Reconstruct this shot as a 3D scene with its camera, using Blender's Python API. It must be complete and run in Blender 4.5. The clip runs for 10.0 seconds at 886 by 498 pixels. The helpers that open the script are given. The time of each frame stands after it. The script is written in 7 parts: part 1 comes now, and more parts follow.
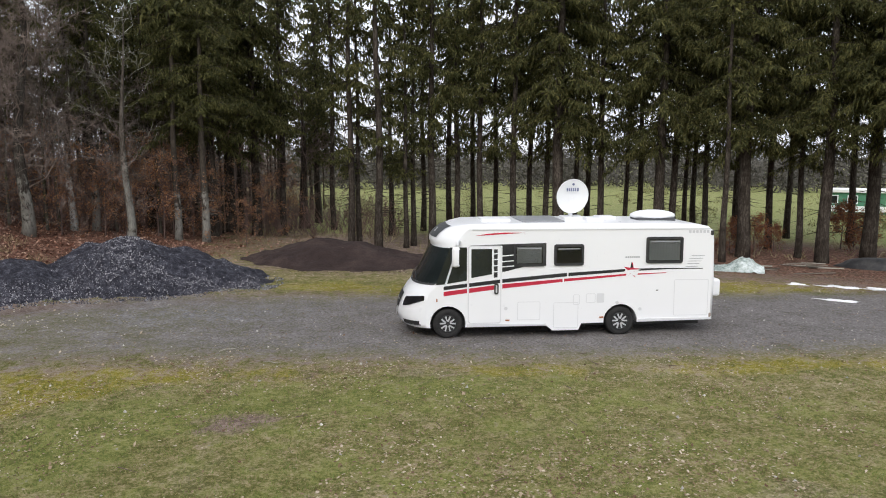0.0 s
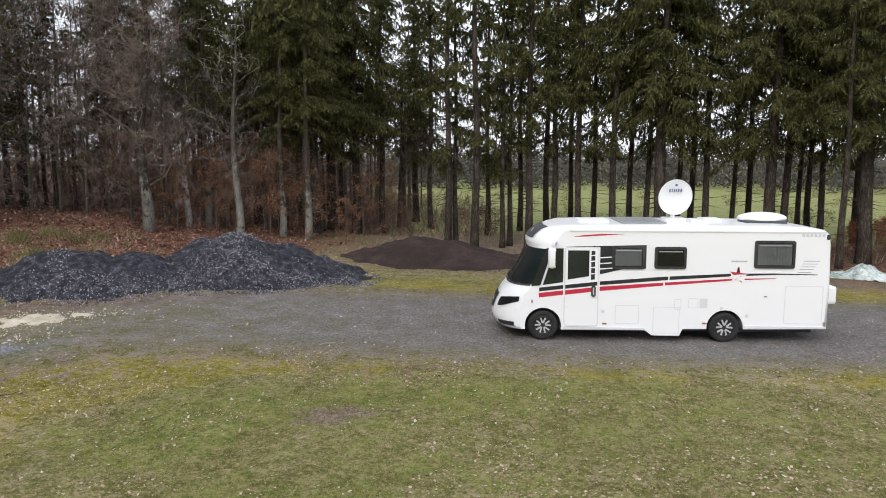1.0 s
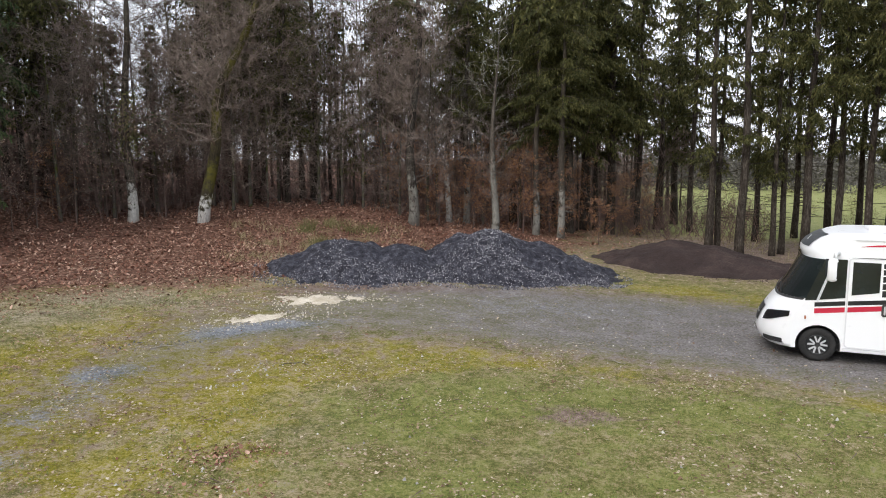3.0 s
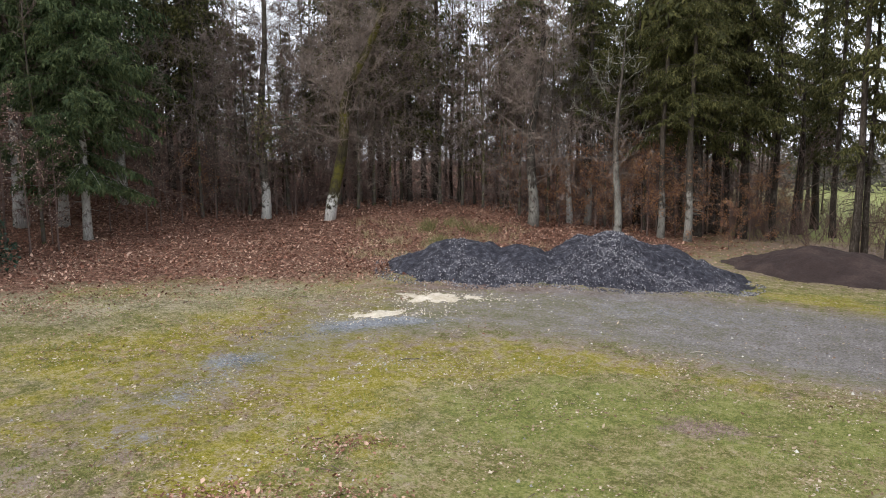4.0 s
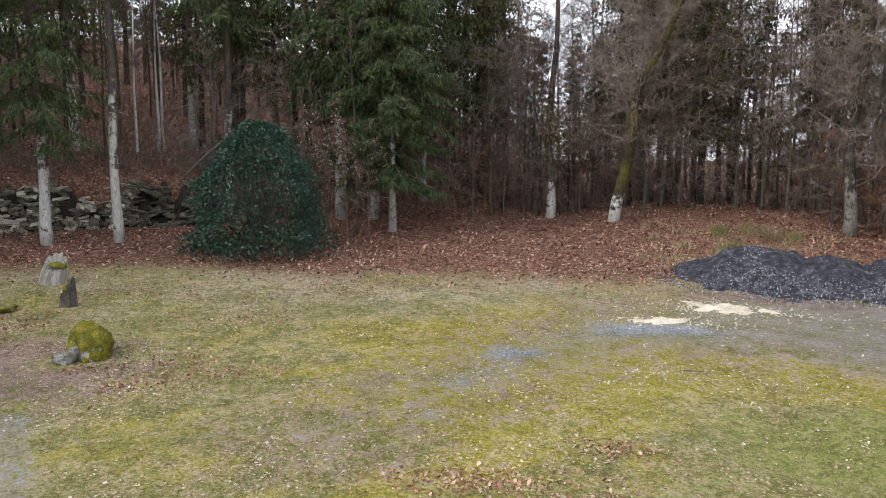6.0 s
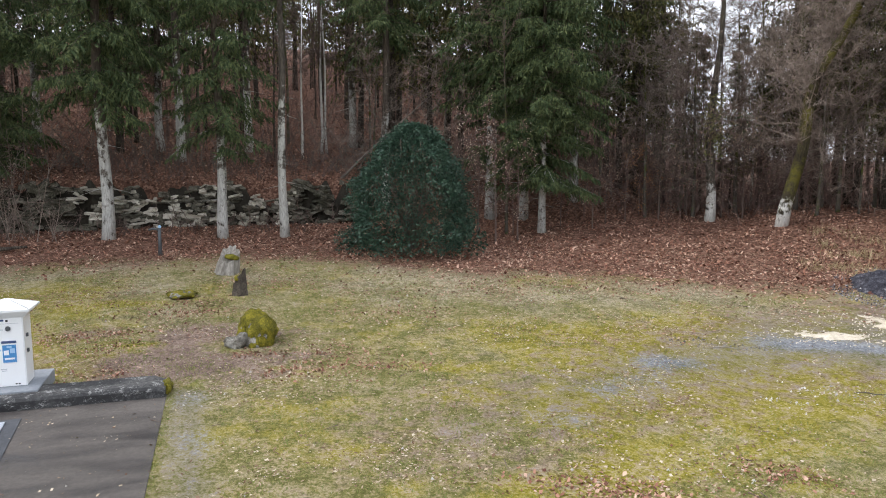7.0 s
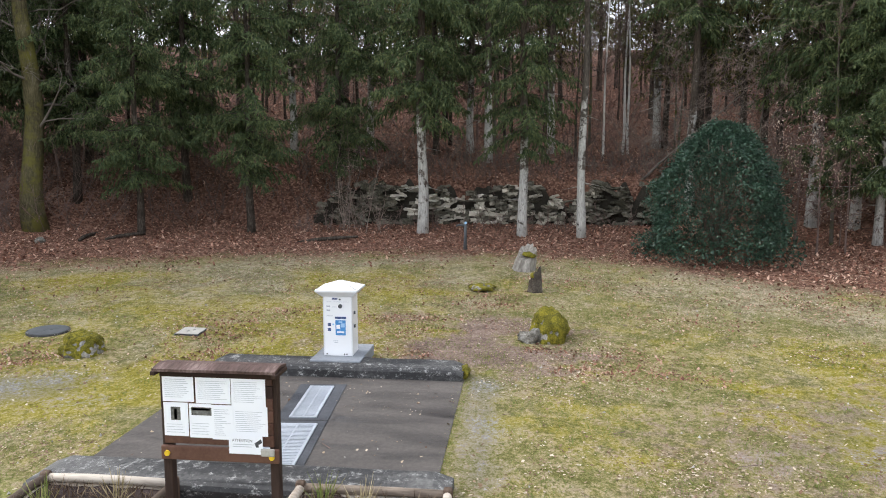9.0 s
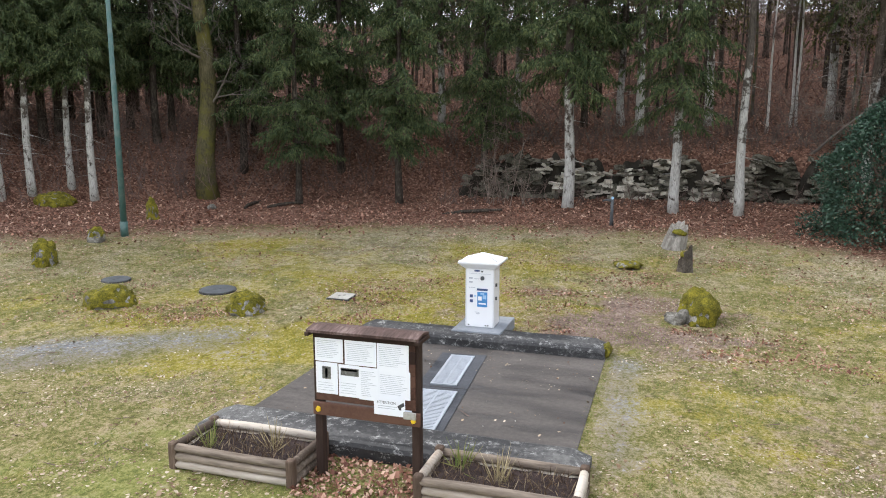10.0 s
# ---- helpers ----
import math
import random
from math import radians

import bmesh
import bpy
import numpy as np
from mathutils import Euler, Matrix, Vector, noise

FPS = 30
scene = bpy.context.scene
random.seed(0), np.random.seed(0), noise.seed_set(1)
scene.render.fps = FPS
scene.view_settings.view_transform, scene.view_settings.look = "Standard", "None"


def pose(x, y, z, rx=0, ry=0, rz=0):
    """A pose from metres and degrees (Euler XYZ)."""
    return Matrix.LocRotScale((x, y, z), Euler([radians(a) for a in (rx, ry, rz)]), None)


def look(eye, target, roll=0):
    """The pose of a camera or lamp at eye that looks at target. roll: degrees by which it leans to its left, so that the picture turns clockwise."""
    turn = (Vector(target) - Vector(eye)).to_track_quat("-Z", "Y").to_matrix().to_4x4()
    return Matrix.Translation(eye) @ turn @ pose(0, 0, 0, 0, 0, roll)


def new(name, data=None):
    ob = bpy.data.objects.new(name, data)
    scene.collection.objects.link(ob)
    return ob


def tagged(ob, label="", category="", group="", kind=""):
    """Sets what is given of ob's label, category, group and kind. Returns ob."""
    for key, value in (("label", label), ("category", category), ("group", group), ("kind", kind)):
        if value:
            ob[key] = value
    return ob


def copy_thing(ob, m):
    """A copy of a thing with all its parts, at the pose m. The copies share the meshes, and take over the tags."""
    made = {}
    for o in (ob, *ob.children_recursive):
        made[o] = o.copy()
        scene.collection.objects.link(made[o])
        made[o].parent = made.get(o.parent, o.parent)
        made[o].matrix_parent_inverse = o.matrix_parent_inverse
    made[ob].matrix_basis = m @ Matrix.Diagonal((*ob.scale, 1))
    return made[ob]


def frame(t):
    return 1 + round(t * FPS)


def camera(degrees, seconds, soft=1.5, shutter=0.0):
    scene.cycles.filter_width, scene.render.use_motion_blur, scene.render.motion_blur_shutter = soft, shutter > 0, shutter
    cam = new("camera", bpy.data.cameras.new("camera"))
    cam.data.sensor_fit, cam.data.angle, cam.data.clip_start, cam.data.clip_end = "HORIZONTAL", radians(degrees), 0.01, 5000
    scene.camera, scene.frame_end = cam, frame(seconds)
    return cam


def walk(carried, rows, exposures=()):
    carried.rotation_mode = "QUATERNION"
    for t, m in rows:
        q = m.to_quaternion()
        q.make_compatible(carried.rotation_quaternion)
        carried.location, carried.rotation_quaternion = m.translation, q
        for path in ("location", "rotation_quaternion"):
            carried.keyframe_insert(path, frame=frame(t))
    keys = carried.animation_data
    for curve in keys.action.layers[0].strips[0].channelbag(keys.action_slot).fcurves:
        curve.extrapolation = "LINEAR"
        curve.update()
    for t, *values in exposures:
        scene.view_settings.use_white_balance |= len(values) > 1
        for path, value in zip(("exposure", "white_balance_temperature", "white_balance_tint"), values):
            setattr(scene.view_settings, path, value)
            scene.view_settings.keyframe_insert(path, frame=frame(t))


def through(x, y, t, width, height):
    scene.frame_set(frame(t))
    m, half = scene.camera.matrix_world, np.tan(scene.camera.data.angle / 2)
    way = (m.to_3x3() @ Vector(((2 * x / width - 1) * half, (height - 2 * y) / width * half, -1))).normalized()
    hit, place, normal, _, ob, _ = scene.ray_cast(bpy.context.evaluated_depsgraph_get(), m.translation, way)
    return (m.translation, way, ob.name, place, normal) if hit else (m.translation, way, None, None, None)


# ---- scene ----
cam = camera(64.1, 10.0, soft=1.0)
EYE = 4.05
# seconds, bearing to the left of the start, tilt
TURN = [(0.0, 0.00, -7.14), (0.5, 2.96, -7.13), (1.0, 7.80, -7.15), (1.5, 13.21, -7.17), (2.0, 18.41, -7.17), (2.5, 23.34, -7.18),
        (4.0, 37.74, -7.16), (4.5, 43.01, -7.16), (5.0, 48.52, -7.17), (6.5, 66.49, -7.10), (7.0, 72.46, -7.08), (7.5, 78.44, -7.05),
        (8.0, 84.44, -7.04), (8.5, 90.33, -7.01), (9.0, 96.21, -6.98), (9.5, 102.13, -7.07), (9.7, 104.42, -7.55), (9.8, 105.57, -7.97),
        (9.9, 106.72, -8.53), (10.0, 107.87, -9.12)]
walk(cam, [(t, pose(0, 0, EYE, 90 + tilt, 0.04, bearing)) for t, bearing, tilt in TURN], exposures=[(0.0, 0.60), (2.5, 0.80), (4.5, 1.06), (7.0, 1.25), (10.0, 1.42)])

# ---- daylight: bright overcast ----
world = bpy.data.worlds.new("overcast_sky")
scene.world = world
world.use_nodes = True
wt = world.node_tree
sky = wt.nodes.new("ShaderNodeTexSky")
sky.sky_type = 'NISHITA'
sky.sun_disc = False
sky.sun_elevation = radians(42)
sky.sun_rotation = radians(200)
sky.dust_density = 4.0
sky_mix = wt.nodes.new("ShaderNodeMix")
sky_mix.data_type = 'RGBA'
sky_mix.inputs[0].default_value = 0.8
sky_mix.inputs[7].default_value = (8.0, 8.3, 8.9, 1)
wt.links.new(sky.outputs[0], sky_mix.inputs[6])
wt.links.new(sky_mix.outputs[2], wt.nodes["Background"].inputs[0])
wt.nodes["Background"].inputs[1].default_value = 0.10
sun_data = bpy.data.lights.new("sun", 'SUN')
sun_data.energy = 0.9
sun_data.angle = radians(25)
sun_data.color = (1.0, 0.97, 0.93)
sun = new("sun", sun_data)
sun.matrix_world = look((-10, -40, 36), (0, 0, 0))

# ---- node helpers ----
def material(name, rough=0.8, spec=0.3, metal=0.0):
    m = bpy.data.materials.new(name)
    m.use_nodes = True
    b = m.node_tree.nodes["Principled BSDF"]
    b.inputs["Roughness"].default_value = rough
    b.inputs["Specular IOR Level"].default_value = spec
    b.inputs["Metallic"].default_value = metal
    return m, m.node_tree, b


def rgb(c):
    return (c[0], c[1], c[2], 1.0)


def coords(nt, kind="Object", scale=(1, 1, 1)):
    tc = nt.nodes.new("ShaderNodeTexCoord")
    mp = nt.nodes.new("ShaderNodeMapping")
    mp.inputs["Scale"].default_value = scale
    nt.links.new(tc.outputs[kind], mp.inputs[0])
    return mp.outputs[0]


def noise_fac(nt, vec, scale, detail=4.0, rough=0.6, distort=0.0):
    n = nt.nodes.new("ShaderNodeTexNoise")
    n.inputs["Scale"].default_value = scale
    n.inputs["Detail"].default_value = detail
    n.inputs["Roughness"].default_value = rough
    n.inputs["Distortion"].default_value = distort
    if vec:
        nt.links.new(vec, n.inputs["Vector"])
    return n.outputs[0]


def ramp(nt, fac, stops):
    r = nt.nodes.new("ShaderNodeValToRGB")
    el = r.color_ramp.elements
    while len(el) < len(stops):
        el.new(0.5)
    for e, (p, c) in zip(el, stops):
        e.position = p
        e.color = rgb(c) if isinstance(c, tuple) else (c, c, c, 1)
    nt.links.new(fac, r.inputs[0])
    return r.outputs[0]


def blend(nt, fac, a, b, mode='MIX'):
    m = nt.nodes.new("ShaderNodeMix")
    m.data_type = 'RGBA'
    m.blend_type = mode
    for sock, v in ((m.inputs[0], fac), (m.inputs[6], a), (m.inputs[7], b)):
        if isinstance(v, tuple):
            sock.default_value = rgb(v)
        elif isinstance(v, (int, float)):
            sock.default_value = v
        else:
            nt.links.new(v, sock)
    return m.outputs[2]


def calc(nt, op, a, b=0.0, clamp=False):
    m = nt.nodes.new("ShaderNodeMath")
    m.operation = op
    m.use_clamp = clamp
    for sock, v in zip(m.inputs, (a, b)):
        if isinstance(v, (int, float)):
            sock.default_value = v
        else:
            nt.links.new(v, sock)
    return m.outputs[0]


def bumpy(nt, b, height, strength=0.5, dist=0.02):
    n = nt.nodes.new("ShaderNodeBump")
    n.inputs["Strength"].default_value = strength
    n.inputs["Distance"].default_value = dist
    nt.links.new(height, n.inputs["Height"])
    nt.links.new(n.outputs[0], b.inputs["Normal"])


def attribute(nt, name):
    a = nt.nodes.new("ShaderNodeAttribute")
    a.attribute_name = name
    return a.outputs["Fac"]


def island(nt):
    return nt.nodes.new("ShaderNodeNewGeometry").outputs["Random Per Island"]


def speckled(name, stops, rough=0.8, scale=3.0, fine=30.0, bump=0.4, dist=0.01, spec=0.3, per="noise", stretch=(1, 1, 1), metal=0.0):
    """Two scales of noise through one colour ramp, with relief."""
    m, nt, b = material(name, rough, spec, metal)
    v = coords(nt, "Object", stretch)
    big, small = noise_fac(nt, v, scale), noise_fac(nt, v, fine, 6.0)
    f = calc(nt, 'ADD', calc(nt, 'MULTIPLY', big, 0.55), calc(nt, 'MULTIPLY', small, 0.45))
    if per == "object":
        oi = nt.nodes.new("ShaderNodeObjectInfo").outputs["Random"]
        f = calc(nt, 'ADD', calc(nt, 'MULTIPLY', f, 0.6), calc(nt, 'MULTIPLY', oi, 0.4))
    nt.links.new(ramp(nt, f, stops), b.inputs["Base Color"])
    if bump:
        bumpy(nt, b, small, bump, dist)
    return m


def leafy(name, stops, rough=0.6, spec=0.25, through=0.0):
    """Each leaf takes its own tone."""
    m, nt, b = material(name, rough, spec)
    v = coords(nt)
    f = calc(nt, 'ADD', calc(nt, 'MULTIPLY', island(nt), 0.6), calc(nt, 'MULTIPLY', noise_fac(nt, v, 0.8), 0.4))
    col = ramp(nt, f, stops)
    nt.links.new(col, b.inputs["Base Color"])
    if through:
        t = nt.nodes.new("ShaderNodeBsdfTranslucent")
        nt.links.new(col, t.inputs[0])
        mx = nt.nodes.new("ShaderNodeMixShader")
        mx.inputs[0].default_value = through
        nt.links.new(b.outputs[0], mx.inputs[1])
        nt.links.new(t.outputs[0], mx.inputs[2])
        nt.links.new(mx.outputs[0], nt.nodes["Material Output"].inputs[0])
    return m


def bark(name, stops, lichen=None, low=3.5, moss=None):
    """Furrowed bark; pale lichen in blotches up to some height, moss in patches."""
    m, nt, b = material(name, 0.9, 0.15)
    v = coords(nt, "Object", (1, 1, 0.22))
    f = noise_fac(nt, v, 22.0, 6.0, 0.65)
    big = noise_fac(nt, coords(nt), 1.6, 5.0, 0.6)
    col = ramp(nt, calc(nt, 'ADD', calc(nt, 'MULTIPLY', f, 0.6), calc(nt, 'MULTIPLY', big, 0.4)), stops)
    if moss:
        patch = noise_fac(nt, coords(nt), 1.3, 5.0, 0.7)
        col = blend(nt, ramp(nt, patch, [(0.47, 0.0), (0.6, 1.0)]), col, moss)
    if lichen:
        sep = nt.nodes.new("ShaderNodeSeparateXYZ")
        nt.links.new(coords(nt), sep.inputs[0])
        h = calc(nt, 'DIVIDE', sep.outputs[2], low)
        patch = calc(nt, 'ADD', calc(nt, 'MULTIPLY', noise_fac(nt, coords(nt, "Object", (1, 1, 0.8)), 6.0, 8.0, 0.75), 2.2), calc(nt, 'MULTIPLY', noise_fac(nt, coords(nt), 2.3, 3.0), 1.8))
        k = calc(nt, 'SUBTRACT', calc(nt, 'SUBTRACT', patch, 0.86), calc(nt, 'MULTIPLY', calc(nt, 'MULTIPLY', h, h), 0.5))
        col = blend(nt, ramp(nt, k, [(0.66, 0.0), (0.94, 0.95)]), col, blend(nt, ramp(nt, f, [(0.35, 0.0), (0.62, 1.0)]), tuple(q * 0.55 for q in lichen), lichen))
    nt.links.new(col, b.inputs["Base Color"])
    bumpy(nt, b, f, 0.9, 0.03)
    return m


M = {}
M["spruce_bark"] = bark("spruce_bark", [(0.34, (0.018, 0.014, 0.011)), (0.5, (0.052, 0.042, 0.034)), (0.66, (0.15, 0.13, 0.11))])
M["spruce_bark_pale"] = bark("spruce_bark_pale", [(0.34, (0.03, 0.023, 0.018)), (0.52, (0.08, 0.064, 0.052)), (0.7, (0.17, 0.145, 0.125))],
                             lichen=(0.55, 0.54, 0.51), low=3.8)
M["spruce_bark_lichen"] = bark("spruce_bark_lichen", [(0.34, (0.03, 0.024, 0.019)), (0.52, (0.075, 0.062, 0.05)), (0.7, (0.16, 0.14, 0.12))],
                               lichen=(0.3, 0.29, 0.26), low=2.6)
M["oak_bark"] = bark("oak_bark", [(0.3, (0.05, 0.042, 0.035)), (0.55, (0.12, 0.105, 0.09)), (0.75, (0.24, 0.22, 0.2))], moss=(0.075, 0.085, 0.02))
M["lichen_bark"] = bark("lichen_bark", [(0.36, (0.02, 0.016, 0.013)), (0.5, (0.052, 0.044, 0.037)), (0.66, (0.13, 0.12, 0.105))], lichen=(0.27, 0.26, 0.23), low=1.9)
M["mossy_bark"] = bark("mossy_bark", [(0.34, (0.03, 0.026, 0.015)), (0.52, (0.085, 0.075, 0.04)), (0.7, (0.18, 0.16, 0.1))], moss=(0.12, 0.112, 0.03))
M["white_foot"] = bark("white_foot", [(0.34, (0.03, 0.025, 0.02)), (0.52, (0.075, 0.064, 0.052)), (0.7, (0.17, 0.15, 0.125))], lichen=(0.68, 0.67, 0.63), low=1.6)
M["mossy_white_foot"] = bark("mossy_white_foot", [(0.34, (0.02, 0.016, 0.012)), (0.5, (0.05, 0.042, 0.026)), (0.66, (0.11, 0.095, 0.045))], lichen=(0.72, 0.71, 0.68), low=1.0, moss=(0.11, 0.10, 0.022))
M["birch_bark"] = bark("birch_bark", [(0.25, (0.05, 0.045, 0.04)), (0.42, (0.42, 0.40, 0.38)), (0.66, (0.74, 0.72, 0.68))])
M["birch_trunk"] = bark("birch_trunk", [(0.34, (0.03, 0.026, 0.022)), (0.52, (0.085, 0.072, 0.06)), (0.7, (0.17, 0.15, 0.13))], lichen=(0.55, 0.54, 0.5), low=5.5)
M["lichen_snag"] = bark("lichen_snag", [(0.34, (0.03, 0.025, 0.02)), (0.5, (0.085, 0.072, 0.06)), (0.66, (0.2, 0.18, 0.155))], lichen=(0.29, 0.285, 0.255), low=3.4)
M["twig_lichen"] = speckled("twig_lichen", [(0.34, (0.06, 0.052, 0.044)), (0.48, (0.24, 0.23, 0.19)), (0.62, (0.46, 0.46, 0.38))], 0.95, 3.0, 14.0, 0.6, 0.02)
M["twig"] = speckled("twig", [(0.3, (0.068, 0.045, 0.037)), (0.6, (0.17, 0.122, 0.105)), (0.8, (0.25, 0.22, 0.2))], 0.9, 1.0, 9.0, 0)
M["twig_pale"] = speckled("twig_pale", [(0.3, (0.105, 0.08, 0.068)), (0.52, (0.215, 0.168, 0.143)), (0.72, (0.41, 0.355, 0.31))], 0.9, 1.0, 9.0, 0)
M["twig_grey"] = speckled("twig_grey", [(0.3, (0.08, 0.066, 0.056)), (0.58, (0.19, 0.165, 0.145)), (0.78, (0.33, 0.30, 0.27))], 0.9, 1.0, 9.0, 0)
M["twig_red"] = speckled("twig_red", [(0.3, (0.08, 0.048, 0.042)), (0.55, (0.18, 0.115, 0.098)), (0.75, (0.3, 0.21, 0.18))], 0.9, 1.0, 9.0, 0)
M["needles"] = leafy("needles", [(0.15, (0.032, 0.036, 0.013)), (0.5, (0.082, 0.086, 0.03)), (0.82, (0.17, 0.158, 0.055))], 0.65, 0.2, 0.3)
M["needles_blue"] = leafy("needles_blue", [(0.15, (0.03, 0.05, 0.022)), (0.5, (0.078, 0.113, 0.05)), (0.8, (0.165, 0.195, 0.085))], 0.65, 0.2, 0.3)
M["holly_leaf"] = leafy("holly_leaf", [(0.15, (0.010, 0.032, 0.02)), (0.5, (0.024, 0.062, 0.038)), (0.9, (0.06, 0.11, 0.07))], 0.42, 0.4)
M["beech_leaf"] = leafy("beech_leaf", [(0.1, (0.25, 0.10, 0.04)), (0.5, (0.42, 0.2, 0.08)), (0.9, (0.6, 0.42, 0.28))], 0.7, 0.2, 0.3)
M["pale_leaf"] = leafy("pale_leaf", [(0.1, (0.35, 0.22, 0.16)), (0.5, (0.55, 0.43, 0.34)), (0.9, (0.75, 0.66, 0.56))], 0.7, 0.2, 0.3)
M["red_leaf"] = leafy("red_leaf", [(0.1, (0.13, 0.045, 0.022)), (0.5, (0.24, 0.085, 0.04)), (0.9, (0.36, 0.18, 0.08))], 0.7, 0.2, 0.3)
M["litter_leaf"] = leafy("litter_leaf", [(0.2, (0.10, 0.042, 0.03)), (0.42, (0.2, 0.09, 0.06)), (0.6, (0.37, 0.2, 0.14)), (0.8, (0.56, 0.39, 0.3))], 0.75, 0.2)
M["lawn_leaf"] = leafy("lawn_leaf", [(0.2, (0.12, 0.065, 0.04)), (0.42, (0.24, 0.165, 0.105)), (0.6, (0.38, 0.30, 0.21)), (0.8, (0.56, 0.485, 0.385))], 0.75, 0.2)
M["grass_blade"] = leafy("grass_blade", [(0.1, (0.12, 0.17, 0.045)), (0.45, (0.19, 0.23, 0.065)), (0.7, (0.28, 0.27, 0.10)), (0.95, (0.42, 0.35, 0.19))], 0.7, 0.2, 0.25)
M["dry_grass"] = leafy("dry_grass", [(0.1, (0.2, 0.16, 0.08)), (0.5, (0.34, 0.28, 0.16)), (0.9, (0.5, 0.43, 0.28))], 0.7, 0.2, 0.2)
M["far_wood"] = leafy("far_wood", [(0.1, (0.09, 0.07, 0.058)), (0.5, (0.17, 0.135, 0.112)), (0.9, (0.28, 0.235, 0.2))], 0.9, 0.1)
M["field_shrub"] = leafy("field_shrub", [(0.1, (0.09, 0.10, 0.04)), (0.5, (0.16, 0.155, 0.065)), (0.9, (0.27, 0.23, 0.12))], 0.8, 0.1)
M["gravel_stone"] = leafy("gravel_stone", [(0.2, (0.018, 0.018, 0.026)), (0.45, (0.055, 0.053, 0.07)), (0.62, (0.14, 0.138, 0.16)), (0.8, (0.4, 0.395, 0.41))], 0.75, 0.3)
M["gravel_heap"] = speckled("gravel_heap", [(0.38, (0.009, 0.009, 0.014)), (0.48, (0.027, 0.027, 0.038)), (0.56, (0.062, 0.062, 0.08)), (0.66, (0.2, 0.2, 0.225))], 0.85, 5.0, 26.0, 1.0, 0.06)
M["dark_soil"] = speckled("dark_soil", [(0.3, (0.018, 0.012, 0.011)), (0.5, (0.042, 0.028, 0.026)), (0.75, (0.1, 0.07, 0.06))], 0.95, 1.0, 18.0, 1.0, 0.05)
M["sand"] = speckled("sand", [(0.34, (0.36, 0.31, 0.23)), (0.48, (0.5, 0.44, 0.35)), (0.62, (0.68, 0.62, 0.53))], 0.95, 3.0, 40.0, 0.6, 0.02)
M["rock"] = speckled("rock", [(0.34, (0.045, 0.04, 0.034)), (0.5, (0.15, 0.14, 0.12)), (0.66, (0.4, 0.385, 0.35))], 0.9, 3.0, 20.0, 0.8, 0.03)
M["moss"] = speckled("moss", [(0.36, (0.05, 0.05, 0.008)), (0.5, (0.15, 0.135, 0.014)), (0.64, (0.32, 0.27, 0.03))], 0.95, 6.0, 36.0, 1.0, 0.05)
M["wall_stone"] = speckled("wall_stone", [(0.30, (0.045, 0.042, 0.028)), (0.42, (0.2, 0.185, 0.15)), (0.55, (0.42, 0.39, 0.325)), (0.72, (0.66, 0.62, 0.54))], 0.92, 1.2, 16.0, 0.8, 0.025, per="object")
M["stump_wood"] = speckled("stump_wood", [(0.32, (0.09, 0.078, 0.066)), (0.5, (0.24, 0.222, 0.195)), (0.68, (0.42, 0.4, 0.365))], 0.85, 3.0, 25.0, 0.6, 0.01, stretch=(1, 1, 0.15))
M["weathered_wood"] = speckled("weathered_wood", [(0.32, (0.05, 0.04, 0.032)), (0.5, (0.17, 0.148, 0.122)), (0.68, (0.42, 0.39, 0.34))], 0.85, 3.0, 25.0, 0.6, 0.01, stretch=(0.2, 1, 1), per="object")


